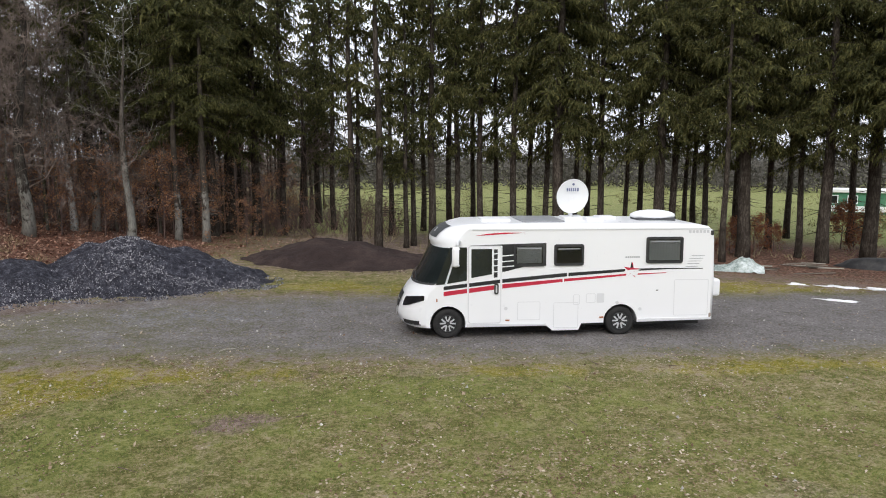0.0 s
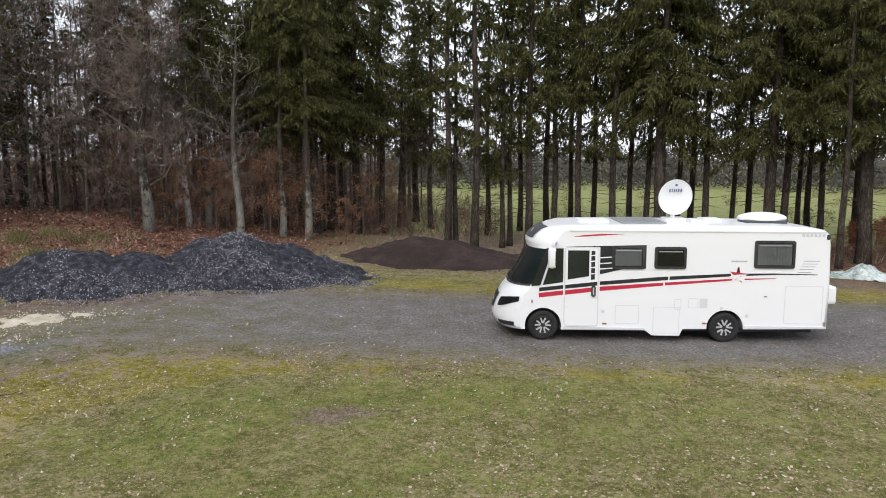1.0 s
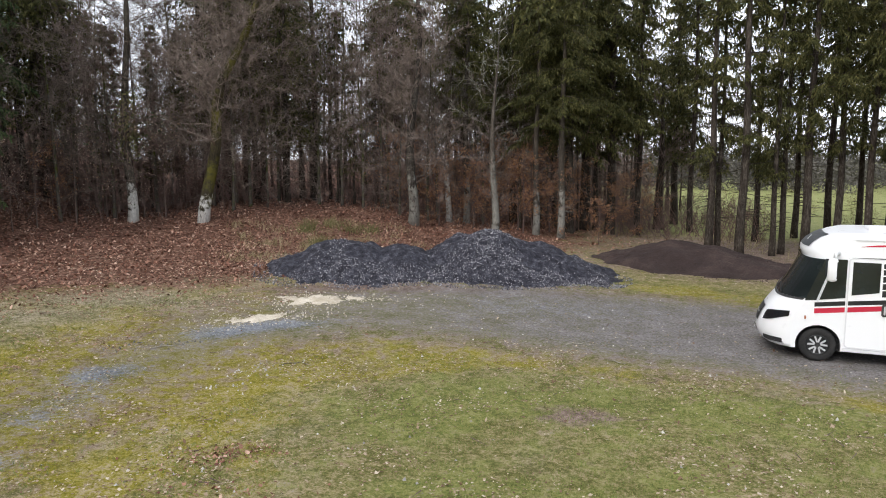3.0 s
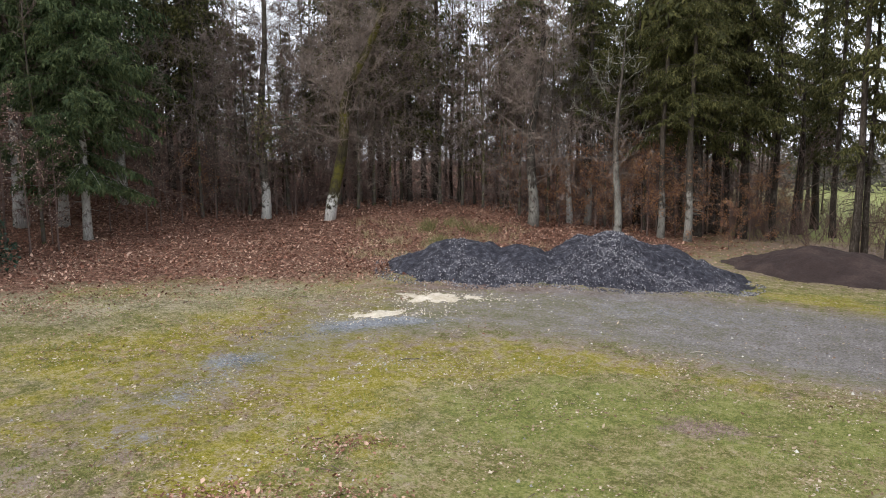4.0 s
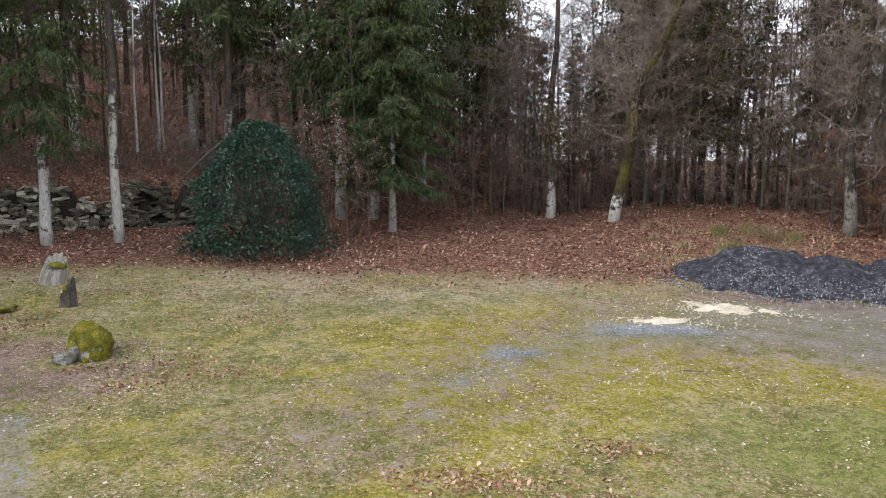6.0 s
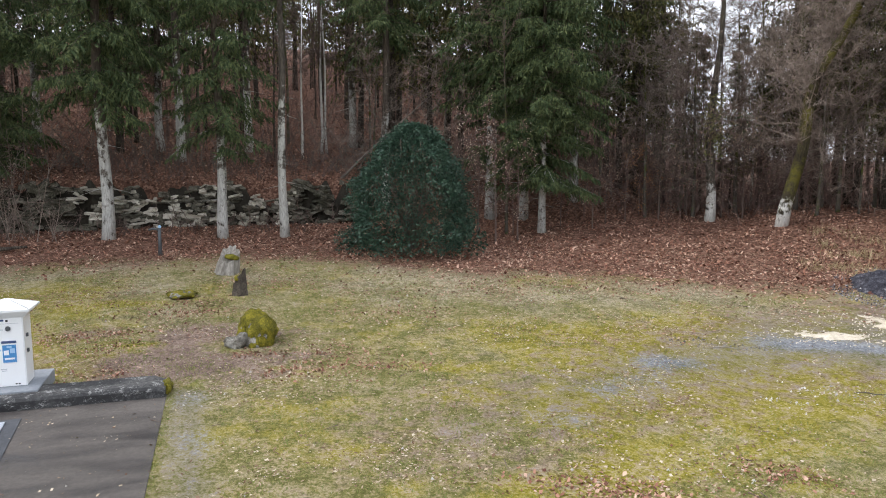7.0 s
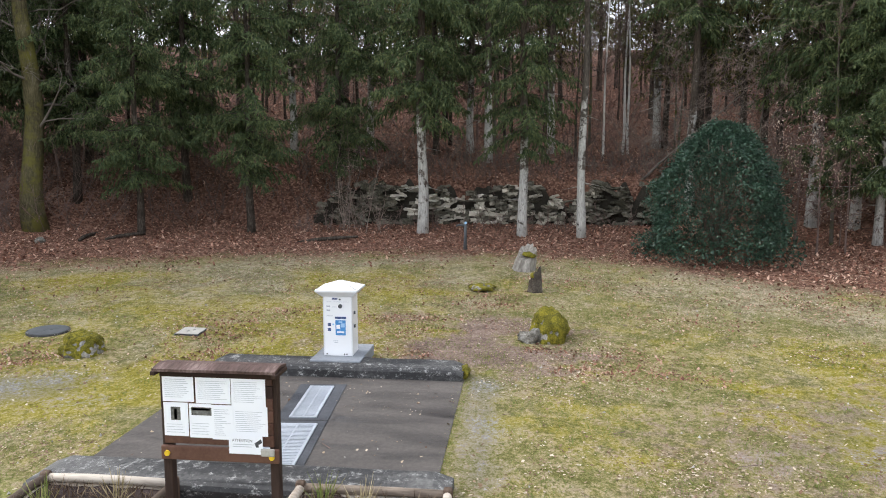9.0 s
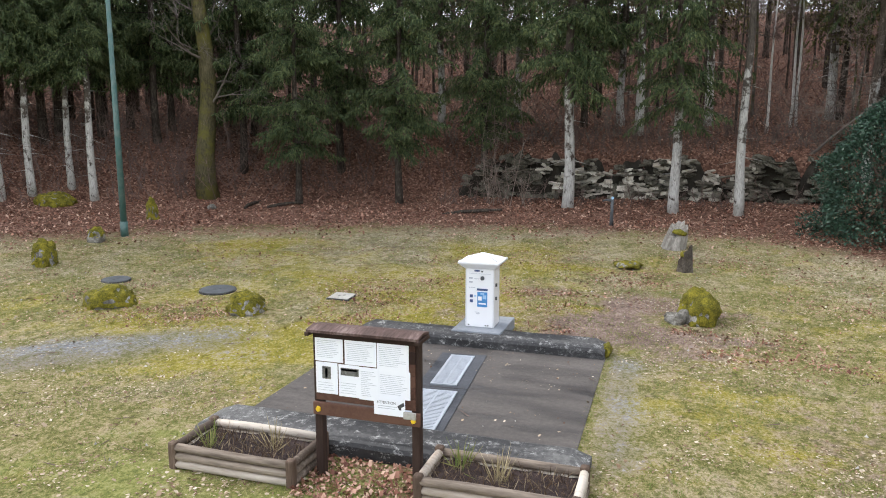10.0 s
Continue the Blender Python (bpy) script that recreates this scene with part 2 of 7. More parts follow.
def ground_material():
    m, nt, b = material("ground", 0.95, 0.12)
    v = coords(nt)
    big, mid, fine, grit = (noise_fac(nt, v, s, 5.0, 0.7) for s in (0.22, 1.1, 7.0, 38.0))
    tuft = noise_fac(nt, v, 17.0, 4.0, 0.7)
    f = calc(nt, 'ADD', calc(nt, 'ADD', calc(nt, 'MULTIPLY', mid, 0.22), calc(nt, 'MULTIPLY', fine, 0.28)), calc(nt, 'ADD', calc(nt, 'MULTIPLY', tuft, 0.34), calc(nt, 'MULTIPLY', grit, 0.32)))
    clumps = noise_fac(nt, v, 3.0, 3.0, 0.55, 0.6)
    f = calc(nt, 'ADD', f, calc(nt, 'MULTIPLY', calc(nt, 'SUBTRACT', clumps, 0.5), 0.16))
    f = calc(nt, 'ADD', calc(nt, 'MULTIPLY', calc(nt, 'SUBTRACT', f, 0.58), 1.9), 0.487)
    grass = ramp(nt, f, [(0.37, (0.112, 0.11, 0.034)), (0.44, (0.18, 0.173, 0.062)), (0.51, (0.245, 0.212, 0.098)), (0.6, (0.37, 0.3, 0.185))])
    moss = ramp(nt, f, [(0.36, (0.15, 0.133, 0.02)), (0.45, (0.24, 0.212, 0.03)), (0.53, (0.305, 0.257, 0.07)), (0.63, (0.4, 0.328, 0.195))])
    soil = ramp(nt, f, [(0.37, (0.135, 0.095, 0.078)), (0.5, (0.22, 0.16, 0.132)), (0.62, (0.33, 0.255, 0.21))])
    vo = nt.nodes.new("ShaderNodeTexVoronoi")
    vo.inputs["Scale"].default_value = 26.0
    nt.links.new(v, vo.inputs["Vector"])
    pebble = calc(nt, 'ADD', calc(nt, 'MULTIPLY', vo.outputs["Color"], 0.5), calc(nt, 'MULTIPLY', mid, 0.5))
    gravel = ramp(nt, pebble, [(0.25, (0.115, 0.104, 0.10)), (0.5, (0.19, 0.176, 0.172)), (0.7, (0.26, 0.245, 0.24)), (0.85, (0.42, 0.405, 0.39))])
    vl = nt.nodes.new("ShaderNodeTexVoronoi")
    vl.inputs["Scale"].default_value = 13.0
    nt.links.new(v, vl.inputs["Vector"])
    lf = calc(nt, 'ADD', calc(nt, 'MULTIPLY', vl.outputs["Color"], 0.6), calc(nt, 'MULTIPLY', mid, 0.4))
    litter = ramp(nt, lf, [(0.2, (0.05, 0.025, 0.018)), (0.5, (0.14, 0.072, 0.05)), (0.75, (0.29, 0.175, 0.13))])
    field = ramp(nt, f, [(0.37, (0.15, 0.17, 0.06)), (0.5, (0.25, 0.27, 0.10)), (0.6, (0.34, 0.325, 0.16))])

    def mask(name, sharp=0.12, mixed=mid, amount=0.55):
        a = attribute(nt, name)
        k = calc(nt, 'ADD', a, calc(nt, 'MULTIPLY', calc(nt, 'SUBTRACT', mixed, 0.5), amount * 2))
        return ramp(nt, k, [(0.5 - sharp, 0.0), (0.5 + sharp, 1.0)])
    wide = calc(nt, 'ADD', calc(nt, 'MULTIPLY', big, 0.6), calc(nt, 'MULTIPLY', mid, 0.4))
    thatch = ramp(nt, f, [(0.37, (0.15, 0.131, 0.077)), (0.48, (0.257, 0.228, 0.14)), (0.6, (0.42, 0.365, 0.26))])
    col = blend(nt, mask("moss", 0.10, wide, 1.2), grass, moss)
    col = blend(nt, mask("thatch", 0.2, calc(nt, 'SUBTRACT', 1.0, noise_fac(nt, coords(nt, "Object", (1, 1, 1)), 0.45, 6.0, 0.7, 0.8)), 0.9), col, thatch)
    green = ramp(nt, f, [(0.37, (0.108, 0.122, 0.034)), (0.5, (0.195, 0.207, 0.062)), (0.62, (0.285, 0.272, 0.108))])
    col = blend(nt, mask("green", 0.1, mid, 0.8), col, green)
    col = blend(nt, mask("bare", 0.2, clumps, 0.6), col, soil)
    col = blend(nt, mask("gravel", 0.3, f, 0.8), col, gravel)
    chips = ramp(nt, pebble, [(0.25, (0.12, 0.128, 0.145)), (0.5, (0.2, 0.213, 0.238)), (0.75, (0.33, 0.345, 0.37))])
    col = blend(nt, mask("chips", 0.25, f, 0.8), col, chips)
    col = blend(nt, mask("field"), col, field)
    col = blend(nt, mask("litter", 0.15, calc(nt, 'ADD', calc(nt, 'MULTIPLY', fine, 0.5), calc(nt, 'MULTIPLY', mid, 0.5)), 0.9), col, litter)
    nt.links.new(col, b.inputs["Base Color"])
    h = calc(nt, 'ADD', calc(nt, 'ADD', calc(nt, 'MULTIPLY', fine, 0.45), calc(nt, 'MULTIPLY', tuft, 0.35)), calc(nt, 'MULTIPLY', grit, 0.3))
    bumpy(nt, b, h, 1.0, 0.085)
    return m


M["ground"] = ground_material()

# ---- materials of made things ----
def paint(name, c, rough=0.25, spec=0.5, dirt=(0.35, 0.33, 0.3), amount=0.10, coat=0.0):
    """Smooth lacquer with faint dirt."""
    m, nt, b = material(name, rough, spec)
    v = coords(nt)
    d = calc(nt, 'MULTIPLY', ramp(nt, noise_fac(nt, v, 2.5, 8.0, 0.7), [(0.45, 0.0), (0.8, 1.0)]), amount)
    nt.links.new(blend(nt, d, c, dirt), b.inputs["Base Color"])
    b.inputs["Coat Weight"].default_value = coat
    b.inputs["Coat Roughness"].default_value = 0.08
    nt.links.new(ramp(nt, noise_fac(nt, v, 6.0), [(0.3, rough), (0.8, min(1.0, rough + 0.2))]), b.inputs["Roughness"])
    return m


M["body_white"] = paint("body_white", (0.88, 0.89, 0.91), 0.26, coat=0.25, amount=0.004)
M["moulding_white"] = paint("moulding_white", (0.72, 0.73, 0.75), 0.4)
M["seam_grey"] = paint("seam_grey", (0.42, 0.43, 0.45), 0.5)
M["black_paint"] = paint("black_paint", (0.012, 0.013, 0.015), 0.3)
M["black_plastic"] = paint("black_plastic", (0.02, 0.02, 0.022), 0.55, amount=0.2)
M["red_vinyl"] = paint("red_vinyl", (0.52, 0.018, 0.05), 0.3, amount=0.05)
M["grey_vinyl"] = paint("grey_vinyl", (0.35, 0.36, 0.38), 0.4)
M["rubber"] = speckled("rubber", [(0.3, (0.012, 0.012, 0.013)), (0.7, (0.04, 0.039, 0.038))], 0.85, 6.0, 40.0, 0.3, 0.003)
M["alloy"] = speckled("alloy", [(0.3, (0.5, 0.51, 0.53)), (0.7, (0.68, 0.69, 0.71))], 0.3, 6.0, 40.0, 0, metal=0.15)
M["interior_dark"] = paint("interior_dark", (0.03, 0.03, 0.033), 0.8)
M["curtain"] = speckled("curtain", [(0.3, (0.62, 0.62, 0.62)), (0.7, (0.8, 0.8, 0.79))], 0.9, 3.0, 30.0, 0.3, 0.01)
M["white_plastic"] = paint("white_plastic", (0.85, 0.86, 0.88), 0.35, amount=0.06)
M["paper"] = paint("paper", (0.87, 0.89, 0.95), 0.45, amount=0.05)
M["ink"] = paint("ink", (0.46, 0.48, 0.53), 0.7)
M["ink_dark"] = paint("ink_dark", (0.05, 0.05, 0.055), 0.7)
M["blue_panel"] = paint("blue_panel", (0.06, 0.25, 0.56), 0.35)
M["pale_blue"] = paint("pale_blue", (0.35, 0.55, 0.78), 0.35)
M["steel_grate"] = speckled("steel_grate", [(0.3, (0.46, 0.5, 0.56)), (0.7, (0.68, 0.72, 0.79))], 0.4, 3.0, 30.0, 0.2, 0.004, metal=0.6)
M["dark_metal"] = speckled("dark_metal", [(0.3, (0.05, 0.055, 0.06)), (0.7, (0.12, 0.13, 0.14))], 0.55, 3.0, 30.0, 0.3, 0.004)
M["green_paint"] = paint("green_paint", (0.045, 0.11, 0.10), 0.45, amount=0.35)
M["board_wood"] = speckled("board_wood", [(0.34, (0.025, 0.011, 0.008)), (0.54, (0.07, 0.031, 0.021)), (0.72, (0.13, 0.066, 0.046))], 0.7, 3.0, 28.0, 0.5, 0.006, stretch=(1, 0.15, 1), per="object")
M["post_wood"] = speckled("post_wood", [(0.34, (0.018, 0.010, 0.008)), (0.58, (0.048, 0.028, 0.021)), (0.76, (0.1, 0.066, 0.052))], 0.75, 3.0, 28.0, 0.5, 0.006, stretch=(1, 1, 0.15))
M["roof_wood"] = speckled("roof_wood", [(0.34, (0.04, 0.022, 0.018)), (0.52, (0.10, 0.062, 0.055)), (0.75, (0.3, 0.23, 0.21))], 0.7, 4.0, 30.0, 0.5, 0.006, stretch=(1, 0.15, 1))
M["log_wood"] = speckled("log_wood", [(0.34, (0.08, 0.058, 0.044)), (0.48, (0.3, 0.245, 0.195)), (0.64, (0.56, 0.5, 0.43))], 0.8, 3.0, 26.0, 0.7, 0.01, stretch=(1, 0.12, 1), per="object")
M["corner_wood"] = speckled("corner_wood", [(0.34, (0.04, 0.026, 0.018)), (0.54, (0.12, 0.082, 0.06)), (0.74, (0.28, 0.21, 0.16))], 0.8, 3.0, 26.0, 0.6, 0.008, stretch=(1, 1, 0.15))
M["yellow_plastic"] = paint("yellow_plastic", (0.75, 0.5, 0.02), 0.4)
M["canvas"] = speckled("canvas", [(0.36, (0.16, 0.21, 0.19)), (0.48, (0.4, 0.47, 0.45)), (0.6, (0.7, 0.75, 0.75))], 0.6, 1.6, 9.0, 0.7, 0.05)


def wet_concrete(name, lo, mid, hi, fleck=0.0):
    m, nt, b = material(name, 0.7, 0.35)
    v = coords(nt)
    big = noise_fac(nt, coords(nt, "Object", (1.6, 0.5, 1)), 0.9, 4.0, 0.6, 0.6)
    fine = noise_fac(nt, v, 14.0, 8.0, 0.7)
    f = calc(nt, 'ADD', calc(nt, 'MULTIPLY', big, 0.65), calc(nt, 'MULTIPLY', fine, 0.35))
    col = ramp(nt, f, [(0.33, lo), (0.5, mid), (0.68, hi)])
    if fleck:
        col = blend(nt, ramp(nt, noise_fac(nt, coords(nt, "Object", (1, 1, 2.0)), 6.0, 10.0, 0.85), [(0.54, 0.0), (0.64, 0.9)]), col, (0.46, 0.46, 0.45))
    nt.links.new(col, b.inputs["Base Color"])
    nt.links.new(ramp(nt, big, [(0.35, 0.35), (0.6, 0.85)]), b.inputs["Roughness"])
    bumpy(nt, b, fine, 0.5, 0.01)
    return m


M["slab"] = wet_concrete("slab", (0.028, 0.027, 0.029), (0.078, 0.069, 0.064), (0.14, 0.125, 0.115))
M["kerb"] = wet_concrete("kerb", (0.010, 0.010, 0.011), (0.036, 0.036, 0.038), (0.15, 0.148, 0.145), fleck=1.0)
M["plinth"] = wet_concrete("plinth", (0.13, 0.14, 0.16), (0.22, 0.24, 0.27), (0.33, 0.35, 0.38))


def glass(name, tint, rough=0.03):
    m, nt, b = material(name, rough, 0.5)
    b.inputs["Base Color"].default_value = rgb(tint)
    b.inputs["Transmission Weight"].default_value = 1.0
    b.inputs["IOR"].default_value = 1.45
    return m


M["tinted_glass"] = glass("tinted_glass", (0.5, 0.52, 0.53))
M["soil_clod"] = leafy("soil_clod", [(0.1, (0.02, 0.013, 0.011)), (0.6, (0.06, 0.04, 0.034)), (0.95, (0.16, 0.12, 0.1))], 0.9, 0.1)
M["pale_slab"] = speckled("pale_slab", [(0.3, (0.3, 0.29, 0.26)), (0.7, (0.48, 0.46, 0.42))], 0.85, 3.0, 24.0, 0.4, 0.006)
M["drain_edge"] = wet_concrete("drain_edge", (0.028, 0.03, 0.036), (0.052, 0.056, 0.066), (0.10, 0.105, 0.118))
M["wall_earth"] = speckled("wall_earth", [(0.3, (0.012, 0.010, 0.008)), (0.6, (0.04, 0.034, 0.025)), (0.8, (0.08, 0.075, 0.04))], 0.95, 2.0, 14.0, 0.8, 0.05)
M["pebble"] = leafy("pebble", [(0.1, (0.2, 0.19, 0.18)), (0.6, (0.45, 0.43, 0.4)), (0.95, (0.68, 0.66, 0.62))], 0.85, 0.2)

M["bed_litter"] = leafy("bed_litter", [(0.1, (0.035, 0.022, 0.016)), (0.5, (0.12, 0.08, 0.055)), (0.75, (0.3, 0.23, 0.15)), (0.95, (0.5, 0.42, 0.3))], 0.8, 0.15)
M["ivy_leaf"] = leafy("ivy_leaf", [(0.1, (0.03, 0.05, 0.02)), (0.5, (0.07, 0.10, 0.045)), (0.72, (0.3, 0.2, 0.13)), (0.95, (0.6, 0.5, 0.4))], 0.6, 0.3, 0.2)
M["hazy_wood"] = leafy("hazy_wood", [(0.1, (0.06, 0.056, 0.05)), (0.5, (0.10, 0.094, 0.084)), (0.9, (0.16, 0.15, 0.132))], 0.9, 0.1)

# ---- mesh helpers ----
def link(name, mesh, mat, parent=None, label="", smooth=False):
    if mat:
        mesh.materials.append(mat)
    if smooth:
        mesh.polygons.foreach_set("use_smooth", [True] * len(mesh.polygons))
    ob = new(name, mesh)
    ob.parent = parent
    return tagged(ob, label)


def part(name, bm, mat, parent=None, label="", smooth=False):
    me = bpy.data.meshes.new(name)
    bmesh.ops.recalc_face_normals(bm, faces=bm.faces)
    bm.to_mesh(me)
    bm.free()
    return link(name, me, mat, parent, label, smooth)


def quads(name, v, mat, parent=None, label="", n=4):
    """One mesh of loose faces; v is an array (faces, n, 3)."""
    v = np.asarray(v, dtype=np.float32)
    k = len(v)
    me = bpy.data.meshes.new(name)
    me.vertices.add(k * n)
    me.vertices.foreach_set("co", v.reshape(-1))
    me.loops.add(k * n)
    me.loops.foreach_set("vertex_index", np.arange(k * n, dtype=np.int32))
    me.polygons.add(k)
    me.polygons.foreach_set("loop_start", np.arange(0, k * n, n, dtype=np.int32))
    me.update(calc_edges=True)
    return link(name, me, mat, parent, label)


def solid(name, verts, faces, mat, parent=None, label="", smooth=False):
    me = bpy.data.meshes.new(name)
    me.from_pydata([tuple(p) for p in verts], [], faces)
    me.update()
    return link(name, me, mat, parent, label, smooth)


def box(bm, x0, x1, y0, y1, z0, z1, bevel=0.0):
    m = Matrix.Translation(((x0 + x1) / 2, (y0 + y1) / 2, (z0 + z1) / 2)) @ Matrix.Diagonal((x1 - x0, y1 - y0, z1 - z0, 1))
    made = bmesh.ops.create_cube(bm, size=1, matrix=m)["verts"]
    if bevel:
        edges = list({e for q in made for e in q.link_edges})
        bmesh.ops.bevel(bm, geom=edges, offset=bevel, segments=2, profile=0.5, affect='EDGES')
    return bm


def slab_of(name, x0, x1, y0, y1, z0, z1, mat, parent=None, label="", bevel=0.0):
    return part(name, box(bmesh.new(), x0, x1, y0, y1, z0, z1, bevel), mat, parent, label)


def thing(name, m, label, category, group="", kind=""):
    e = new(name)
    e.matrix_world = m
    return tagged(e, label, category, group, kind)


def rod(points, radii, sides=6, caps=True):
    """Vertices and faces of a tapered tube along points."""
    vs, fs = [], []
    pts = [Vector(p) for p in points]
    for i, p in enumerate(pts):
        d = (pts[min(i + 1, len(pts) - 1)] - pts[max(i - 1, 0)])
        d = d.normalized() if d.length > 1e-9 else Vector((0, 0, 1))
        a = d.orthogonal().normalized() if abs(d.z) < 0.9 else (Vector((1, 0, 0)) - d * d.x).normalized()
        c = d.cross(a)
        for k in range(sides):
            t = 2 * math.pi * k / sides
            vs.append(p + (a * math.cos(t) + c * math.sin(t)) * radii[i])
    for i in range(len(pts) - 1):
        for k in range(sides):
            n = (k + 1) % sides
            fs.append((i * sides + k, i * sides + n, (i + 1) * sides + n, (i + 1) * sides + k))
    if caps:
        fs.append(tuple(reversed(range(sides))))
        fs.append(tuple(range((len(pts) - 1) * sides, len(pts) * sides)))
    return vs, fs


class Heap:
    """Collects tubes and faces for one mesh."""
    def __init__(self):
        self.v, self.f = [], []

    def add(self, vs, fs):
        o = len(self.v)
        self.v.extend(vs)
        self.f.extend(tuple(i + o for i in q) for q in fs)

    def tube(self, points, radii, sides=6, caps=True):
        self.add(*rod(points, radii, sides, caps))

    def spike(self, p, d, length, r):
        """A twig that tapers to a point."""
        p, d = Vector(p), Vector(d).normalized()
        a = d.orthogonal().normalized() * r
        c = d.cross(a)
        self.add([p + a, p - a * 0.5 + c * 0.87, p - a * 0.5 - c * 0.87, p + d * length], [(0, 1, 3), (1, 2, 3), (2, 0, 3)])

    def make(self, name, mat, parent=None, label="", smooth=True):
        return solid(name, self.v, self.f, mat, parent, label, smooth)


# ---- ground ----
def ease(a, b, x):
    t = np.clip((x - a) / (b - a), 0, 1)
    return t * t * (3 - 2 * t)


def bearing_of(x, y):
    return np.degrees(np.arctan2(-x, y))


def ground_z(x, y):
    """Level clearing that rises to the wood on one side, with a bank above the old wall."""
    d, az = np.hypot(x, y), bearing_of(x, y)
    near = np.minimum(d, 34)
    z = ease(5, 42, az) * (1 - ease(145, 178, az)) * (.05 * np.maximum(near - 14, 0) + .0025 * np.maximum(near - 18, 0) ** 2)
    hill = ease(52, 66, az) * (1 - ease(140, 165, az))
    top = 36 - 3.6 * ease(78, 80, az) * (1 - ease(102, 104, az))
    z = z + hill * (1.7 * ease(31.9, top, d) + .24 * np.clip(d - 32, 0, 62))
    z = z + .4 * ease(27, 33, d) * ease(28, 34, az) * (1 - ease(44, 52, az))
    return z


def polar(bearing, d, lift=0.0):
    a = radians(bearing)
    x, y = -d * math.sin(a), d * math.cos(a)
    return Vector((x, y, float(ground_z(x, y)) + lift))


def near_line(x, y, pts):
    """Distance to a broken line, and how far along it."""
    best = np.full(np.shape(x), 1e9)
    along = np.zeros(np.shape(x))
    for i in range(len(pts) - 1):
        (ax, ay), (bx, by) = pts[i], pts[i + 1]
        dx, dy = bx - ax, by - ay
        t = np.clip(((x - ax) * dx + (y - ay) * dy) / (dx * dx + dy * dy), 0, 1)
        d = np.hypot(x - ax - t * dx, y - ay - t * dy)
        along = np.where(d < best, i + t, along)
        best = np.minimum(best, d)
    return best, along


TRACK = [(60, 20.5), (12, 18.2), (4, 17.6), (-2, 17.6), (-7, 17.2), (-10.5, 15.0), (-12.0, 11.5), (-11.6, 8.4), (-10.7, 5.6), (-9.6, 3.5)]


def zones(x, y):
    d, az = np.hypot(x, y), bearing_of(x, y)
    dist, along = near_line(x, y, TRACK)
    half = np.interp(along, [0, 3, 4, 5, 6, 7, 8, 9], [3.2, 3.4, 3.4, 2.6, 1.7, 1.2, 0.9, 0.6])
    full = np.interp(along, [0, 2.4, 3, 4, 5, 6, 7, 8, 9], [0.95, 0.92, 0.85, 0.72, 0.58, 0.56, 0.52, 0.46, 0.34])
    gravel = full * (1 - ease(half - 1.6, half + 1.6, dist))
    loop, _ = near_line(x, y, [(-11.6, -8.6), (-11.2, -9.4), (-9.2, -11.3), (-7.5, -13.5)])
    gravel = np.maximum(gravel, 0.56 * (1 - ease(0.2, 1.5, loop)))
    foot, _ = near_line(x, y, [(-12.9, -0.7), (-8.5, -0.5)])
    gravel = np.maximum(gravel, 0.44 * (1 - ease(0.1, 0.6, foot)))
    edge = np.interp(az, [-40, 0, 12, 30, 38, 46, 60, 70, 78, 86, 140], [26.5, 28, 30, 27, 23.5, 22.5, 23, 23.2, 24.6, 26.0, 27.0])
    edge = np.where(az < -40, 60, edge)
    litter = ease(edge - 4.6, edge + 3.0, d) * (0.25 + 0.75 * ease(8, 30, az) + 0.42 * (1 - ease(-12, 2, az)) * (1 - ease(35, 40, d))) * (1 - ease(150, 170, az))
    field = ease(36, 44, d) * (1 - ease(9, 14, az)) + (1 - ease(-60, -45, az)) * 0.4 * ease(14, 30, d)
    field = np.clip(field, 0, 1)
    moss = (0.46 - 0.12 * ease(62, 76, az)) * ease(22, 48, az) * (1 - ease(26, 31, d)) + 0.28 * ease(4, 8, dist * 0 + 21 - np.abs(y - 22.2) * 3) * (d > 19)
    moss = moss + 0.28 * np.exp(-((x + 16.5) ** 2 / 30 + (y + 6) ** 2 / 30)) + 0.2 * np.exp(-((x + 9) ** 2 / 9 + (y - 9.5) ** 2 / 14))
    moss = moss + 0.35 * np.exp(-((y - 22.3) / 1.1) ** 2) * (x > -7)
    bare = 0.15 * (1 - ease(0.0, 2.8, np.abs(dist - half - 0.3))) * ease(1.5, 3.2, along) + 0.12 * (1 - ease(0.0, 2.4, np.abs(dist - half)))
    bare = bare + 0.1 * np.exp(-((x + 14.6) ** 2 / 4 + (y + 1.2) ** 2 / 2.2)) + 0.16 * ease(2, 10, d)
    bare = bare + 0.5 * ease(23.5, 27, d) * (1 - ease(6, 30, az)) * (1 - ease(36, 42, d))
    green = 0.3 * (1 - ease(30, 50, az)) * (1 - ease(12, 15, d)) + 0.42 * ease(104, 118, az) * (1 - ease(8.5, 12, d)) + 0.16
    thatch = 0.22 + 0.42 * ease(16.5, 21, d) * ease(38, 48, az) * (1 - ease(74, 84, az)) + 0.2 * ease(17, 22, d) * ease(74, 84, az) + 0.12 * ease(82, 88, az) * (1 - ease(110, 125, az))
    moss = moss + 0.5 * np.exp(-((dist - half - 0.9) / 0.9) ** 2) * (d < 17) * (az < 60)
    def spot(b, dd, ra, rd, k):
        """A soft oval: bearing, distance, half-length across and along the sight, strength."""
        a = math.radians(b)
        px, py = -dd * math.sin(a), dd * math.cos(a)
        u = ((x - px) * math.cos(a) + (y - py) * math.sin(a)) / ra
        w = (-(x - px) * math.sin(a) + (y - py) * math.cos(a)) / rd
        return k * np.exp(-(u * u + w * w))
